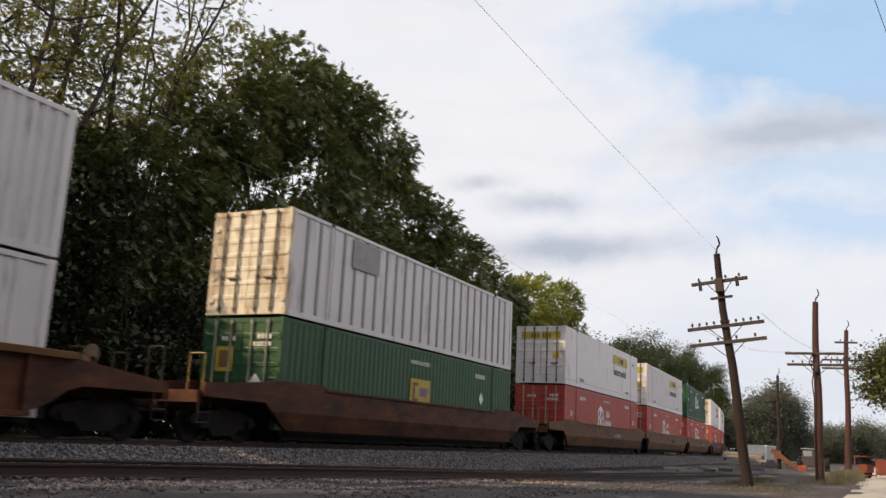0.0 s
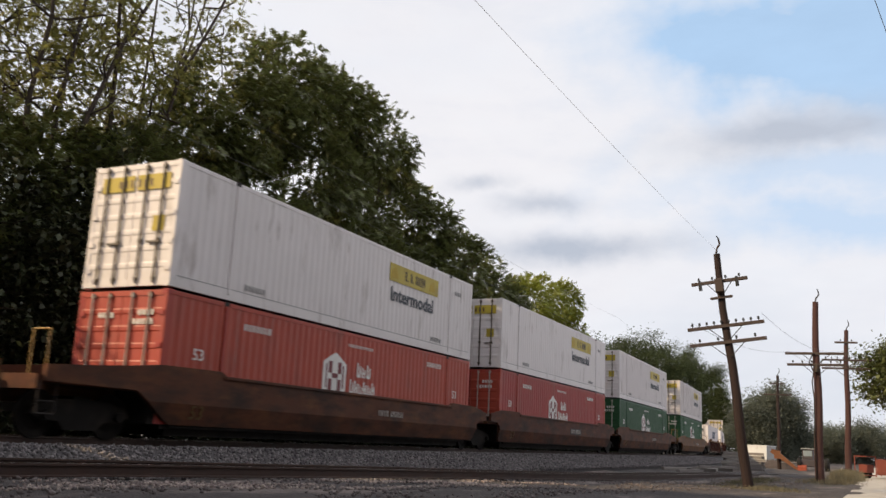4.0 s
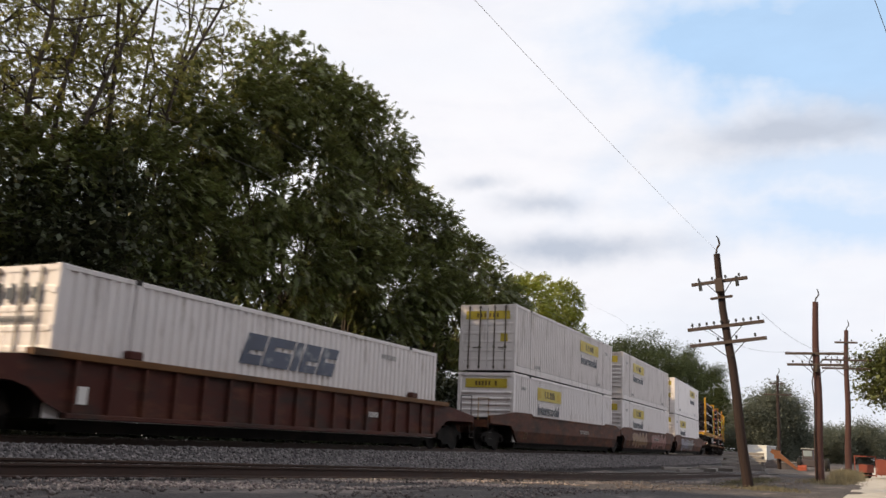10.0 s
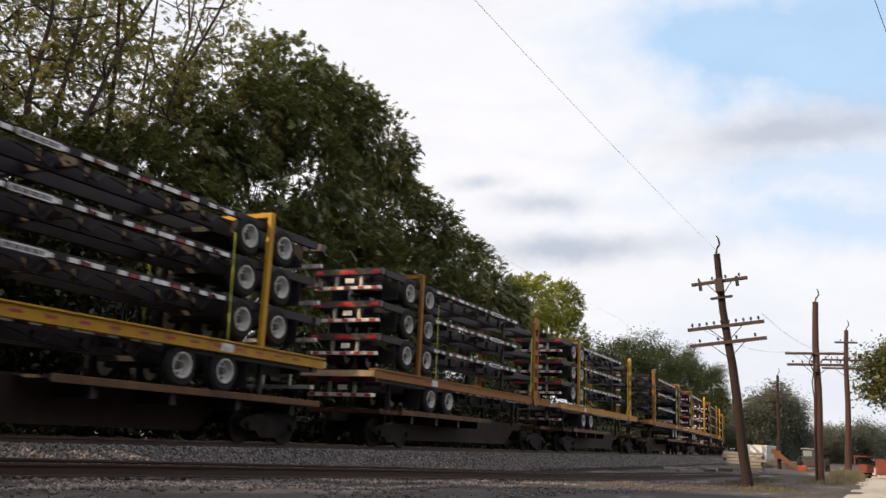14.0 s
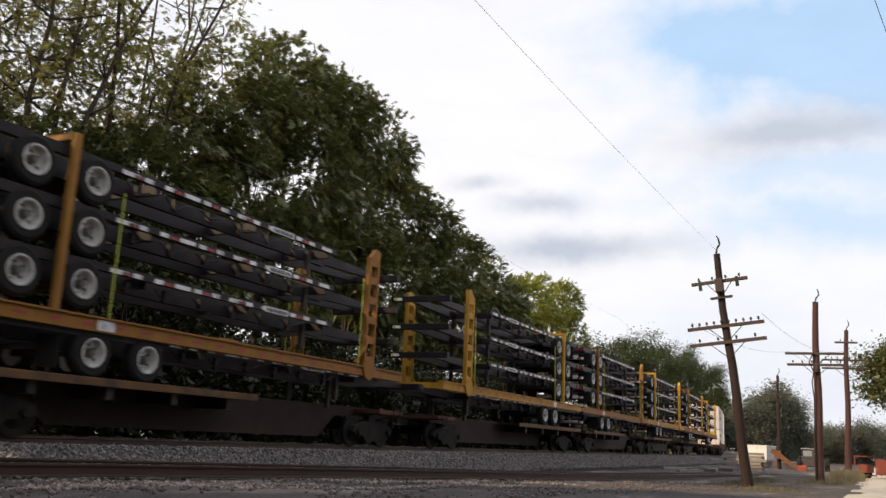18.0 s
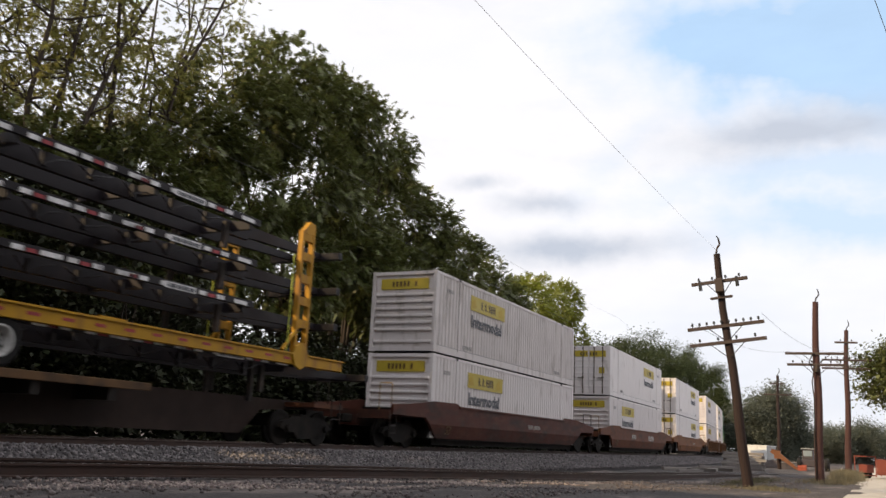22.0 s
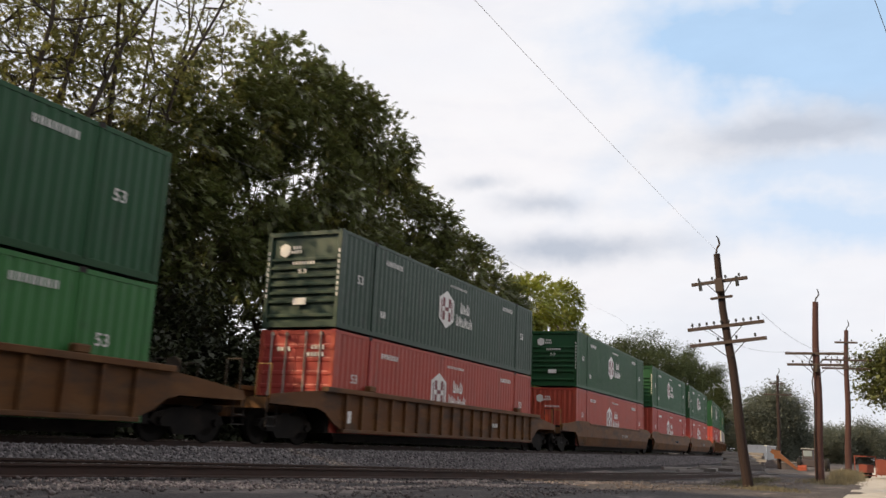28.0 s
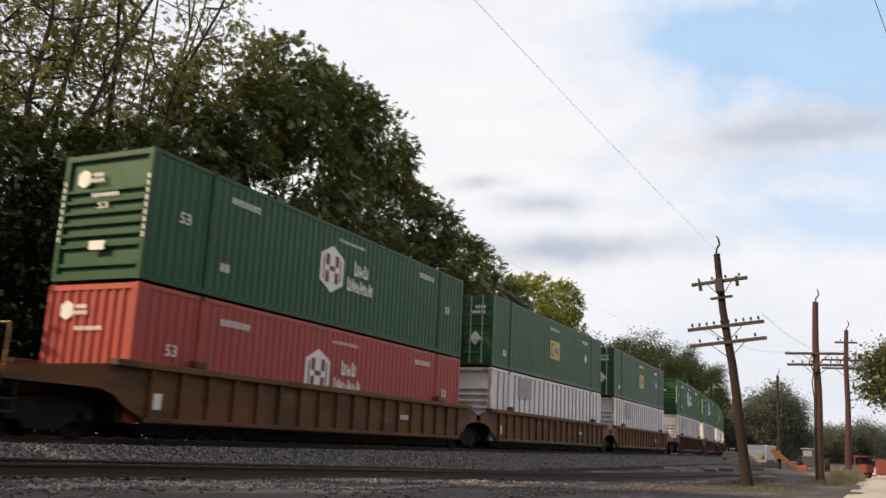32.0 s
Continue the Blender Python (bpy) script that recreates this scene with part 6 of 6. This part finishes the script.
# front of the load along the train, style and paint, ends, upper box, lower box
CARS = (
    (-4.72, "rb", "cc", "zw", "zp", ""), (18.63, "sb", "cc", "fw", "ed", ""),
    (42.10, "st", "ca", "jdf", "rd", "board"), (61.40, "st", "aa", "jdw", "rd", "dark"), (80.63, "st", "ac", "gd", "rd", "board"),
    (103.80, "sb", "ca", "jdf", "rd", "strokes"), (122.99, "sb", "aa", "jdf", "rd", "board"), (142.63, "sb", "ac", "jdw", "gd", "strokes"),
    (165.90, "st", "cc", "jdc", "gd", "strokes"),
    (189.03, "rm", "cc", "", "se", "strokes"), (212.74, "rm", "cc", "", "sd", "strokes"), (235.86, "rm", "cc", "", "sd", "strokes"),
    (259.44, "sb", "ca", "jdc", "jnc", "strokes"), (278.34, "sb", "aa", "jnd", "jnc", "graffiti"), (297.72, "sb", "ac", "jdf", "jnf", "graffiti"),
    (524.27, "sm", "cc", "jnd", "jnc", "strokes"), (547.75, "sr", "cc", "jdf", "jnc", "strokes"), (570.87, "so", "cc", "jdf", "jdf", "strokes"),
    (594.14, "rt", "ca", "jnc", "jnp", "strokes"), (613.09, "rt", "aa", "jnc", "jnp", "strokes"), (632.39, "rt", "ac", "gn", "gb", "strokes"),
    (655.63, "rt", "cc", "kn", "rd", "strokes"),
    (678.56, "st", "ca", "gn", "rn", "strokes"), (697.89, "st", "aa", "gn", "rn", "dark"), (716.93, "st", "ac", "gn", "rd", "board"),
    (740.30, "rt", "ca", "gn", "rn", "strokes"), (759.42, "rt", "aa", "ed", "ew", "strokes"), (778.62, "rt", "ac", "ed", "ew", "strokes"),
    (801.40, "rm", "ca", "gn", "ew", "strokes"), (820.6, "rm", "aa", "gn", "ew", "strokes"), (839.8, "rm", "ac", "ed", "jdf", "strokes"),
    (863.0, "rb", "ca", "ed", "ew", "strokes"), (882.2, "rb", "aa", "gn", "ew", "strokes"), (901.4, "rb", "ac", "gn", "jdf", "strokes"),
)
# wheel post and ladder post of each stack of chassis, along the train
STACKS = ((332.5, 321.0), (341.0, 352.6), (359.2, 370.7), (390.3, 378.8), (398.7, 410.3, 0.85), (417.0, 428.7), (447.7, 435.8), (453.8, 465.3), (470.0, 481.6), (487.3, 498.9), (504.7, 516.3))
MOVERS = []   # thing, where its origin lies along the train, height above the rail, turn
built = {}


def place(key, maker, s, z, turn=0.0):
    if key in built:
        ob = copy_thing(built[key], pose(0, 0, 0))
    else:
        ob = maker()
        built[key] = ob
    MOVERS.append((ob, s, z, turn))
    return ob


FLOOR = 0.336
for s, look_of, ends, upper, lower, marks in CARS:
    style = "smooth" if look_of[0] == "s" else "ribbed"
    paint = PAINTS[look_of[1]]
    words = PAINT_WORDS[look_of[1]] + (" smooth-sided steel well car carrying containers" if style == "smooth" else " ribbed steel well car carrying containers")
    mid = s + CX
    place(("car", look_of, ends, marks), lambda: well_car(style, paint, ends, words, marks if marks != "graffiti" else "strokes", "graffiti" if marks == "graffiti" else "", s), mid, 0.0)
    place(("box", lower), lambda: container(*BOXES[lower]), mid, FLOOR)
    if upper:
        place(("box", upper), lambda: container(*BOXES[upper]), mid, FLOOR + 2.925)
for k, (wheel, tall, *rest) in enumerate(STACKS):
    trim = rest[0] if rest else 0.0   # how much shorter this load is at its wheel end
    d = 1 if tall > wheel else -1
    mid = (wheel + tall) / 2
    place(("spine", d), lambda: spine_car(-d), mid, 0.0)
    place(("rack", k % 2, trim), lambda: load_rack(rack_yellow if k % 2 == 0 else rack_orange, trim), mid, 0.0, 0.0 if d > 0 else 180.0)
    place(("chassis", "low", d, trim), lambda: chassis(1.9 - trim, -d), wheel + d * 1.9, 1.62, 0.0 if d > 0 else 180.0)
    for z in (2.90, 3.93, 4.96):
        place(("chassis", d, trim), lambda: chassis(-0.8 * trim, -d), wheel, z, 0.0 if d > 0 else 180.0)


# ---- the yard beyond the poles ----


def stones(name, label, spots, size, material, seed, parent=None):
    """Many small broken stones, joined into one mesh."""
    rng = np.random.default_rng(seed)
    n = len(spots)
    base = np.array([(1, 0, 0), (-1, 0, 0), (0, 1, 0), (0, -1, 0), (0, 0, 1), (0, 0, -1)], float)
    tri = np.array([(0, 2, 4), (2, 1, 4), (1, 3, 4), (3, 0, 4), (2, 0, 5), (1, 2, 5), (3, 1, 5), (0, 3, 5)])
    turn = rng.normal(size=(n, 3, 3))
    q, _ = np.linalg.qr(turn)
    shape = base[None] * rng.uniform(0.55, 1.25, size=(n, 6, 1))
    v = np.einsum("nij,nkj->nki", q, shape) * (size * rng.uniform(0.5, 1.35, size=(n, 1, 1))) + np.asarray(spots)[:, None, :]
    f = (tri[None] + (np.arange(n) * 6)[:, None, None]).reshape(-1)
    me = bpy.data.meshes.new(name)
    me.vertices.add(6 * n)
    me.vertices.foreach_set("co", v.reshape(-1))
    me.loops.add(len(f))
    me.loops.foreach_set("vertex_index", f.astype(np.int32))
    me.polygons.add(8 * n)
    me.polygons.foreach_set("loop_start", np.arange(0, len(f), 3, dtype=np.int32))
    me.update(calc_edges=True)
    me.materials.append(material)
    return tagged(new(name, me), label, "stones", kind="stuff")


def bed_height(across):
    """The top of the main line's ballast, across from its centre."""
    row = ((-3.35, 0.12), (-2.9, 0.30), (-1.75, 0.56), (1.75, 0.56))
    for (a, za), (b, zb) in zip(row, row[1:]):
        if across <= b:
            return za + (zb - za) * (across - a) / (b - a)
    return 0.56


rng = np.random.default_rng(5)
spots = []
for _ in range(26000):
    s = 4 + 90 * rng.uniform() ** 1.5
    u = rng.uniform(-3.5, -0.9)
    p, _a = on_line(s, u)
    spots.append((p.x, p.y, bed_height(u) + rng.uniform(-0.01, 0.03)))
stones("ballast_stones", "loose broken grey ballast stones beside the rails", spots, 0.042, stone_grey, 1)
spots = []
for _ in range(9000):
    x = 4 + 46 * rng.uniform() ** 1.4
    y = siding(x).y + rng.uniform(-4.2, 2.4)
    if noise.noise(Vector((x * 0.35, y * 0.7, 9.0))) + rng.uniform(-0.25, 0.25) > -0.02:
        spots.append((x, y, ground_height(x, y) + 0.01))
stones("gravel_stones", "scattered pinkish grey gravel along the siding", spots, 0.034, stone_pink, 2)
spots = []
for _ in range(2600):
    x = 3 + 40 * rng.uniform() ** 1.3
    y = siding(x).y + rng.uniform(0.1, 1.4)
    spots.append((x, y, ground_height(x, y) + 0.02))
stones("siding_stones", "grey stones between the siding rails", spots, 0.045, stone_grey, 3)

# band of gravel whose paler colour stands for sun on the ground
spots = []
for _ in range(6500):
    x = 5 + 17 * rng.uniform()
    y = siding(x).y - 0.35 - 1.5 * rng.uniform() ** 0.8
    if noise.noise(Vector((x * 0.5, y * 1.1, 4.0))) + rng.uniform(-0.2, 0.2) > -0.05:
        spots.append((x, y, ground_height(x, y) + 0.008))
stones("pale_gravel", "pinkish gravel spread beside the siding rail, paled as if sunlit", spots, 0.030, stone_sunlit, 4)

tie_mesh = None
for k in range(76):
    x = 2.0 + 0.58 * k
    p = siding(x, 0.755)
    at = pose(p.x, p.y, p.z - 0.315, 0, 0, math.degrees(slope) + rng.normal() * 0.6)
    if tie_mesh is None:
        tie = part("sleeper", boxed(-0.115, -1.28, -0.09, 0.115, 1.28, 0.09, bevel=0.012), tie_wood, siding_track)
        tie_mesh = tie.data
        tie.matrix_basis = at
    else:
        link_mesh("sleeper", tie_mesh, siding_track, at)
for k in range(62):
    p, a = on_line(4.0 + 0.56 * k, 0.0, RAIL - 0.245)
    link_mesh("sleeper", tie_mesh, main_track, pose(p.x, p.y, p.z, 0, 0, math.degrees(a) + rng.normal() * 0.4))

road = sheet("road", [float(v) for v in np.arange(-40, 140, 2.0)], [-9.0, -6.5, -4.0, -2.0, -0.8, 0.1, 0.75], lambda x, y: lie(x) + 0.035 + 0.012 * noise.noise(Vector((x * 0.5, y, 0))) - (0.03 if y > 0.5 else 0), road_gravel)
tagged(road, "pale dusty gravel road beside the yard", "road", kind="structure")


def tufts(name, label, spots, tall, material, seed):
    """Blades of grass, joined into one mesh."""
    r2 = np.random.default_rng(seed)
    n = len(spots)
    c = np.asarray(spots)
    h = tall * r2.uniform(0.4, 1.2, size=n)
    lean = r2.normal(size=(n, 2)) * 0.3
    an = r2.uniform(0, math.pi, size=n)
    w = 0.011
    v = np.empty((n, 3, 3))
    v[:, 0] = c + np.stack([np.cos(an) * w, np.sin(an) * w, np.zeros(n)], 1)
    v[:, 1] = c - np.stack([np.cos(an) * w, np.sin(an) * w, np.zeros(n)], 1)
    v[:, 2] = c + np.stack([lean[:, 0] * h, lean[:, 1] * h, h], 1)
    me = bpy.data.meshes.new(name)
    me.vertices.add(3 * n)
    me.vertices.foreach_set("co", v.reshape(-1))
    me.loops.add(3 * n)
    me.loops.foreach_set("vertex_index", np.arange(3 * n, dtype=np.int32))
    me.polygons.add(n)
    me.polygons.foreach_set("loop_start", np.arange(0, 3 * n, 3, dtype=np.int32))
    me.update(calc_edges=True)
    me.materials.append(material)
    return tagged(new(name, me), label, "grass", kind="stuff")


for name, label, cx, cy, wx, wy, count, tall, m in (
    ("dry_grass", "dry straw-coloured grass round the leaning pole", 29.5, 3.0, 1.6, 0.9, 1100, 0.15, straw), ("dry_grass", "dry straw-coloured grass at the foot of the pole", 43.5, 1.9, 2.4, 0.9, 1500, 0.2, straw),
    ("dry_grass", "pale dry grass beside the gravel road", 52.0, 1.3, 4.0, 0.5, 9000, 0.5, straw), ("weeds", "low green weeds along the siding", 38, 4.4, 6.0, 0.6, 2400, 0.11, dull_weed),
):
    r3 = np.random.default_rng(int(cx * 10))
    pts = []
    for _ in range(count):
        x, y = cx + r3.normal() * wx * 0.6, cy + r3.normal() * wy * 0.6
        pts.append((x, y, ground_height(x, y) - 0.01))
    tufts(name, label, pts, tall, m, int(cx))

# stack of spare sleepers
stack = tagged(new("sleeper_stack"), "stack of weathered grey railway sleepers", "timber stack")
stack.matrix_basis = pose(65.5, 8.15, lie(66) - 0.06)
pale_tie = mat("pale_tie", (0.23, 0.205, 0.19), 0.95, vary=0.3, scale=4, stretch=(1, 0.4, 1), tint=0.25, bump=0.3)
tm = None
for layer in range(6):
    for k in range(4):
        at = pose(-0.5 + 0.31 * k + rng.normal() * 0.02, rng.normal() * 0.08 - 0.12 * (layer % 2), 0.1 + 0.215 * layer, 0, 0, rng.normal() * 1.2)
        if tm is None:
            ob = part("sleeper", boxed(-0.12, -1.3, -0.09, 0.12, 1.3, 0.09, bevel=0.012), pale_tie, stack)
            tm = ob.data
            ob.matrix_basis = at
        else:
            link_mesh("sleeper", tm, stack, at)

# loose sleepers thrown down short of the stack
for k in range(9):
    x, y = 47.5 + 1.9 * k + rng.normal() * 0.3, 8.6 + rng.normal() * 0.5
    loose = tagged(part("sleeper", boxed(-0.12, -1.3, -0.09, 0.12, 1.3, 0.09, bevel=0.012), tie_wood if k % 2 else pale_tie), "weathered railway sleeper lying loose on the ground", "railway sleeper", "loose sleepers in the yard")
    loose.matrix_basis = pose(x, y, ground_height(x, y) + 0.085, 0, rng.normal() * 2, rng.uniform(20, 110))

# white box body of a parked lorry trailer
trailer = tagged(new("box_trailer"), "white box trailer parked beyond the yard", "trailer")
trailer.matrix_basis = pose(119, 11.9, -0.1, 0, 0, -3.0)
part("body", boxed(0, 0, 0.55, 7.5, 3.0, 2.25, bevel=0.03), shed_white, trailer)
# grey sheet over the white body: the near side's shade, put into colour
part("side_panel", boxed(0.1, -0.03, 0.6, 7.4, 0.005, 2.2), shed_grey, trailer, "side coloured grey to stand for shade")
part("roof_edge", boxed(-0.04, -0.05, 2.2, 7.54, 3.05, 2.3), shed_white, trailer)
part("rear_door", boxed(-0.02, 1.0, 0.65, 0.005, 2.9, 2.15), shed_white, trailer)
for x in (0.9, 6.6):
    for y in (0.3, 2.7):
        part("wheel", lathe_y(bmesh.new(), [(0.2, -0.12), (0.44, -0.12), (0.48, 0.0), (0.44, 0.12), (0.2, 0.12)], 14, (x, y, 0.45)), tyre_rubber, trailer)

# backhoe with its arm on the ground
digger = tagged(new("backhoe"), "yellow backhoe with a red bucket resting on the ground", "backhoe")
digger.matrix_basis = pose(80.0, 4.6, lie(80) - 0.06, 0, 0, 0)
body_dark = mat("digger_dark", (0.055, 0.045, 0.05), 0.6, vary=0.2)
part("chassis", boxed(-0.8, -1.1, 0.35, 1.4, 0.8, 0.95, bevel=0.06), body_dark, digger)
part("cab", boxed(-0.3, -0.2, 0.95, 0.8, 0.65, 1.75, bevel=0.05), body_dark, digger, "dark cab")
part("cab_window", boxed(-0.315, -0.1, 1.2, -0.295, 0.55, 1.65), mat("cab_glass", (0.25, 0.30, 0.33), 0.1), digger)
part("cab_roof", boxed(-0.4, -0.28, 1.75, 0.9, 0.72, 1.83, bevel=0.02), shed_grey, digger)
arm = part("boom", prism(bmesh.new(), [(0, 0), (0.35, 0.05), (2.3, 1.35), (2.15, 1.62), (1.75, 1.5)], -0.16, 0.16), digger_yellow, digger, "yellow boom slanting to the ground")
arm.matrix_basis = pose(-0.9, 0.75, 0.05, 0, 0, 90)
part("dipper", boxed(-0.16, 2.05, 0.9, 0.16, 2.55, 1.55), digger_yellow, digger).matrix_basis = pose(-0.9, 0.2, 0.0)
part("bucket", prism(bmesh.new(), [(-0.35, 0.0), (0.4, 0.0), (0.5, 0.3), (0.15, 0.5), (-0.35, 0.35)], 0.3, 0.95), mat("bucket_red", (0.28, 0.06, 0.03), 0.5, vary=0.2), digger, "red bucket").matrix_basis = pose(-1.0, 0.0, 0.0)
for x, y, r in ((-0.5, -1.2, 0.55), (1.1, -1.2, 0.4), (-0.5, 0.85, 0.55), (1.1, 0.85, 0.4)):
    part("wheel", lathe_y(bmesh.new(), [(0.2, -0.14), (r * 0.9, -0.15), (r, 0.0), (r * 0.9, 0.15), (0.2, 0.14)], 16, (x, y, r)), tyre_rubber, digger)

# scrap heap between the stack and the backhoe
heap = tagged(new("scrap_heap"), "low heap of dark scrap timber and earth", "heap")
heap.matrix_basis = pose(84, 8.6, lie(84) - 0.1)
r4 = random.Random(3)
bm = bmesh.new()
bmesh.ops.create_icosphere(bm, subdivisions=4, radius=1.0, matrix=Matrix.Diagonal((1.9, 2.6, 0.7, 1)))
for v in bm.verts:
    v.co += Vector((0, 0, 0.35)) * noise.noise(v.co * 1.1) + Vector((0, 0, 0.12)) * noise.noise(v.co * 4)
part("earth", bm, mat("dark_earth", (0.07, 0.055, 0.05), 0.95, vary=0.4, scale=3, bump=0.8, bump_scale=10), heap)
for k in range(16):
    an = r4.uniform(0, 3.14)
    c = Vector((r4.uniform(-1.1, 0.3), r4.uniform(-2.0, 2.0), r4.uniform(0.25, 0.7)))
    d = Vector((math.cos(an), math.sin(an), r4.uniform(-0.2, 0.3))) * r4.uniform(0.4, 0.9)
    part("board", rod(bmesh.new(), c - d, c + d, 0.05, seg=4), pale_tie if k % 3 == 0 else tie_wood, heap)

# red trailer beside the road
cart = tagged(new("utility_trailer"), "red steel utility trailer with an open end frame", "trailer")
cart.matrix_basis = pose(59.2, -1.0, lie(59) - 0.02)
for y0, y1 in ((1.98, 2.04), (0.86, 0.92)):
    part("frame_post", boxed(-0.04, y0, 0.15, 0.04, y1, 1.32), wagon_red, cart)
for z in (0.18, 1.26):
    part("frame_bar", boxed(-0.035, 0.9, z, 0.035, 2.0, z + 0.06), wagon_red, cart)
part("end_panel", boxed(0.0, 1.0, 0.35, 0.05, 1.8, 0.82), wagon_red, cart, "faded red end panel")
part("bed", boxed(0.0, -4.2, 0.25, 1.9, 0.85, 0.36, bevel=0.02), wagon_red, cart)
part("side_board", boxed(-0.03, -4.2, 0.36, 0.04, 0.85, 1.15), wagon_red, cart)
for k in range(7):
    part("stake", boxed(-0.07, -4.1 + 0.78 * k, 0.2, -0.03, -4.02 + 0.78 * k, 1.2), wagon_red, cart)
for y in (1.4, -2.4, -3.4):
    bm = lathe_y(bmesh.new(), [(0.1, -0.1), (0.27, -0.1), (0.3, 0.0), (0.27, 0.1), (0.1, 0.1)], 14, (0, 0, 0))
    part("wheel", bm, tyre_rubber, cart).matrix_basis = pose(0.25, y, 0.28, 0, 0, 90)

post = tagged(new("marker_post"), "small white marker post beside the road", "post")
post.matrix_basis = pose(56.0, 1.62, lie(56))
part("stake", boxed(-0.04, -0.05, 0, 0.04, 0.05, 0.52, bevel=0.01), white_letters, post)
part("cap", boxed(-0.05, -0.06, 0.5, 0.05, 0.06, 0.56, bevel=0.01), steel, post)

# block signal behind the main line
signal = tagged(new("railway_signal"), "black railway signal head on a slim mast", "signal")
signal.matrix_basis = pose(57.5, 17.75, 0.2)
part("mast", rod(bmesh.new(), (0, 0, 0), (0, 0, 5.6), 0.07, 0.06, 10), dark_steel, signal)
part("target", lathe_y(bmesh.new(), [(0.46, -0.02), (0.48, 0.0), (0.46, 0.02)], 20, (0, 0, 0)), dark_steel, signal, "round black target").matrix_basis = pose(-0.12, 0, 5.75, 0, 0, 75)
part("lamp_hood", rod(bmesh.new(), (-0.15, 0, 5.75), (-0.5, -0.05, 5.75), 0.12, 0.13, 12), dark_steel, signal)
part("base", boxed(-0.3, -0.3, -0.1, 0.3, 0.3, 0.25, bevel=0.03), shed_grey, signal)


def run(t):
    """How far the train has come after t seconds; it is picking up a little speed."""
    return 22.304 * t + 0.02551 * t * t / 2


def sway_rows(x, y, z, lean, phase):
    """The slow rocking of a tree in a light wind, about its foot."""
    rows = []
    for k in range(65):
        t = k * 0.5
        a = lean * (0.6 * math.sin(t * 1.45 + phase) + 0.4 * math.sin(t * 0.63 + 2.1 * phase) + 0.25 * math.sin(t * 2.9 + 0.4 * phase))
        rows.append((t, pose(x, y, z, 0.4 * a, a, 0)))
    return rows


def motions():
    for ob, (x, y, z), lean, phase in SWAYING:
        walk(ob, sway_rows(x, y, z, lean, phase))
    for ob, s, z, turn in MOVERS:
        walk(ob, [(t, line_pose(s - run(t), RAIL + z) @ pose(0, 0, 0, 0, 0, turn)) for t in (0, 2, 4, 6, 8, 10, 12, 14, 16, 18, 20, 22, 24, 26, 28, 30, 32)])


motions()
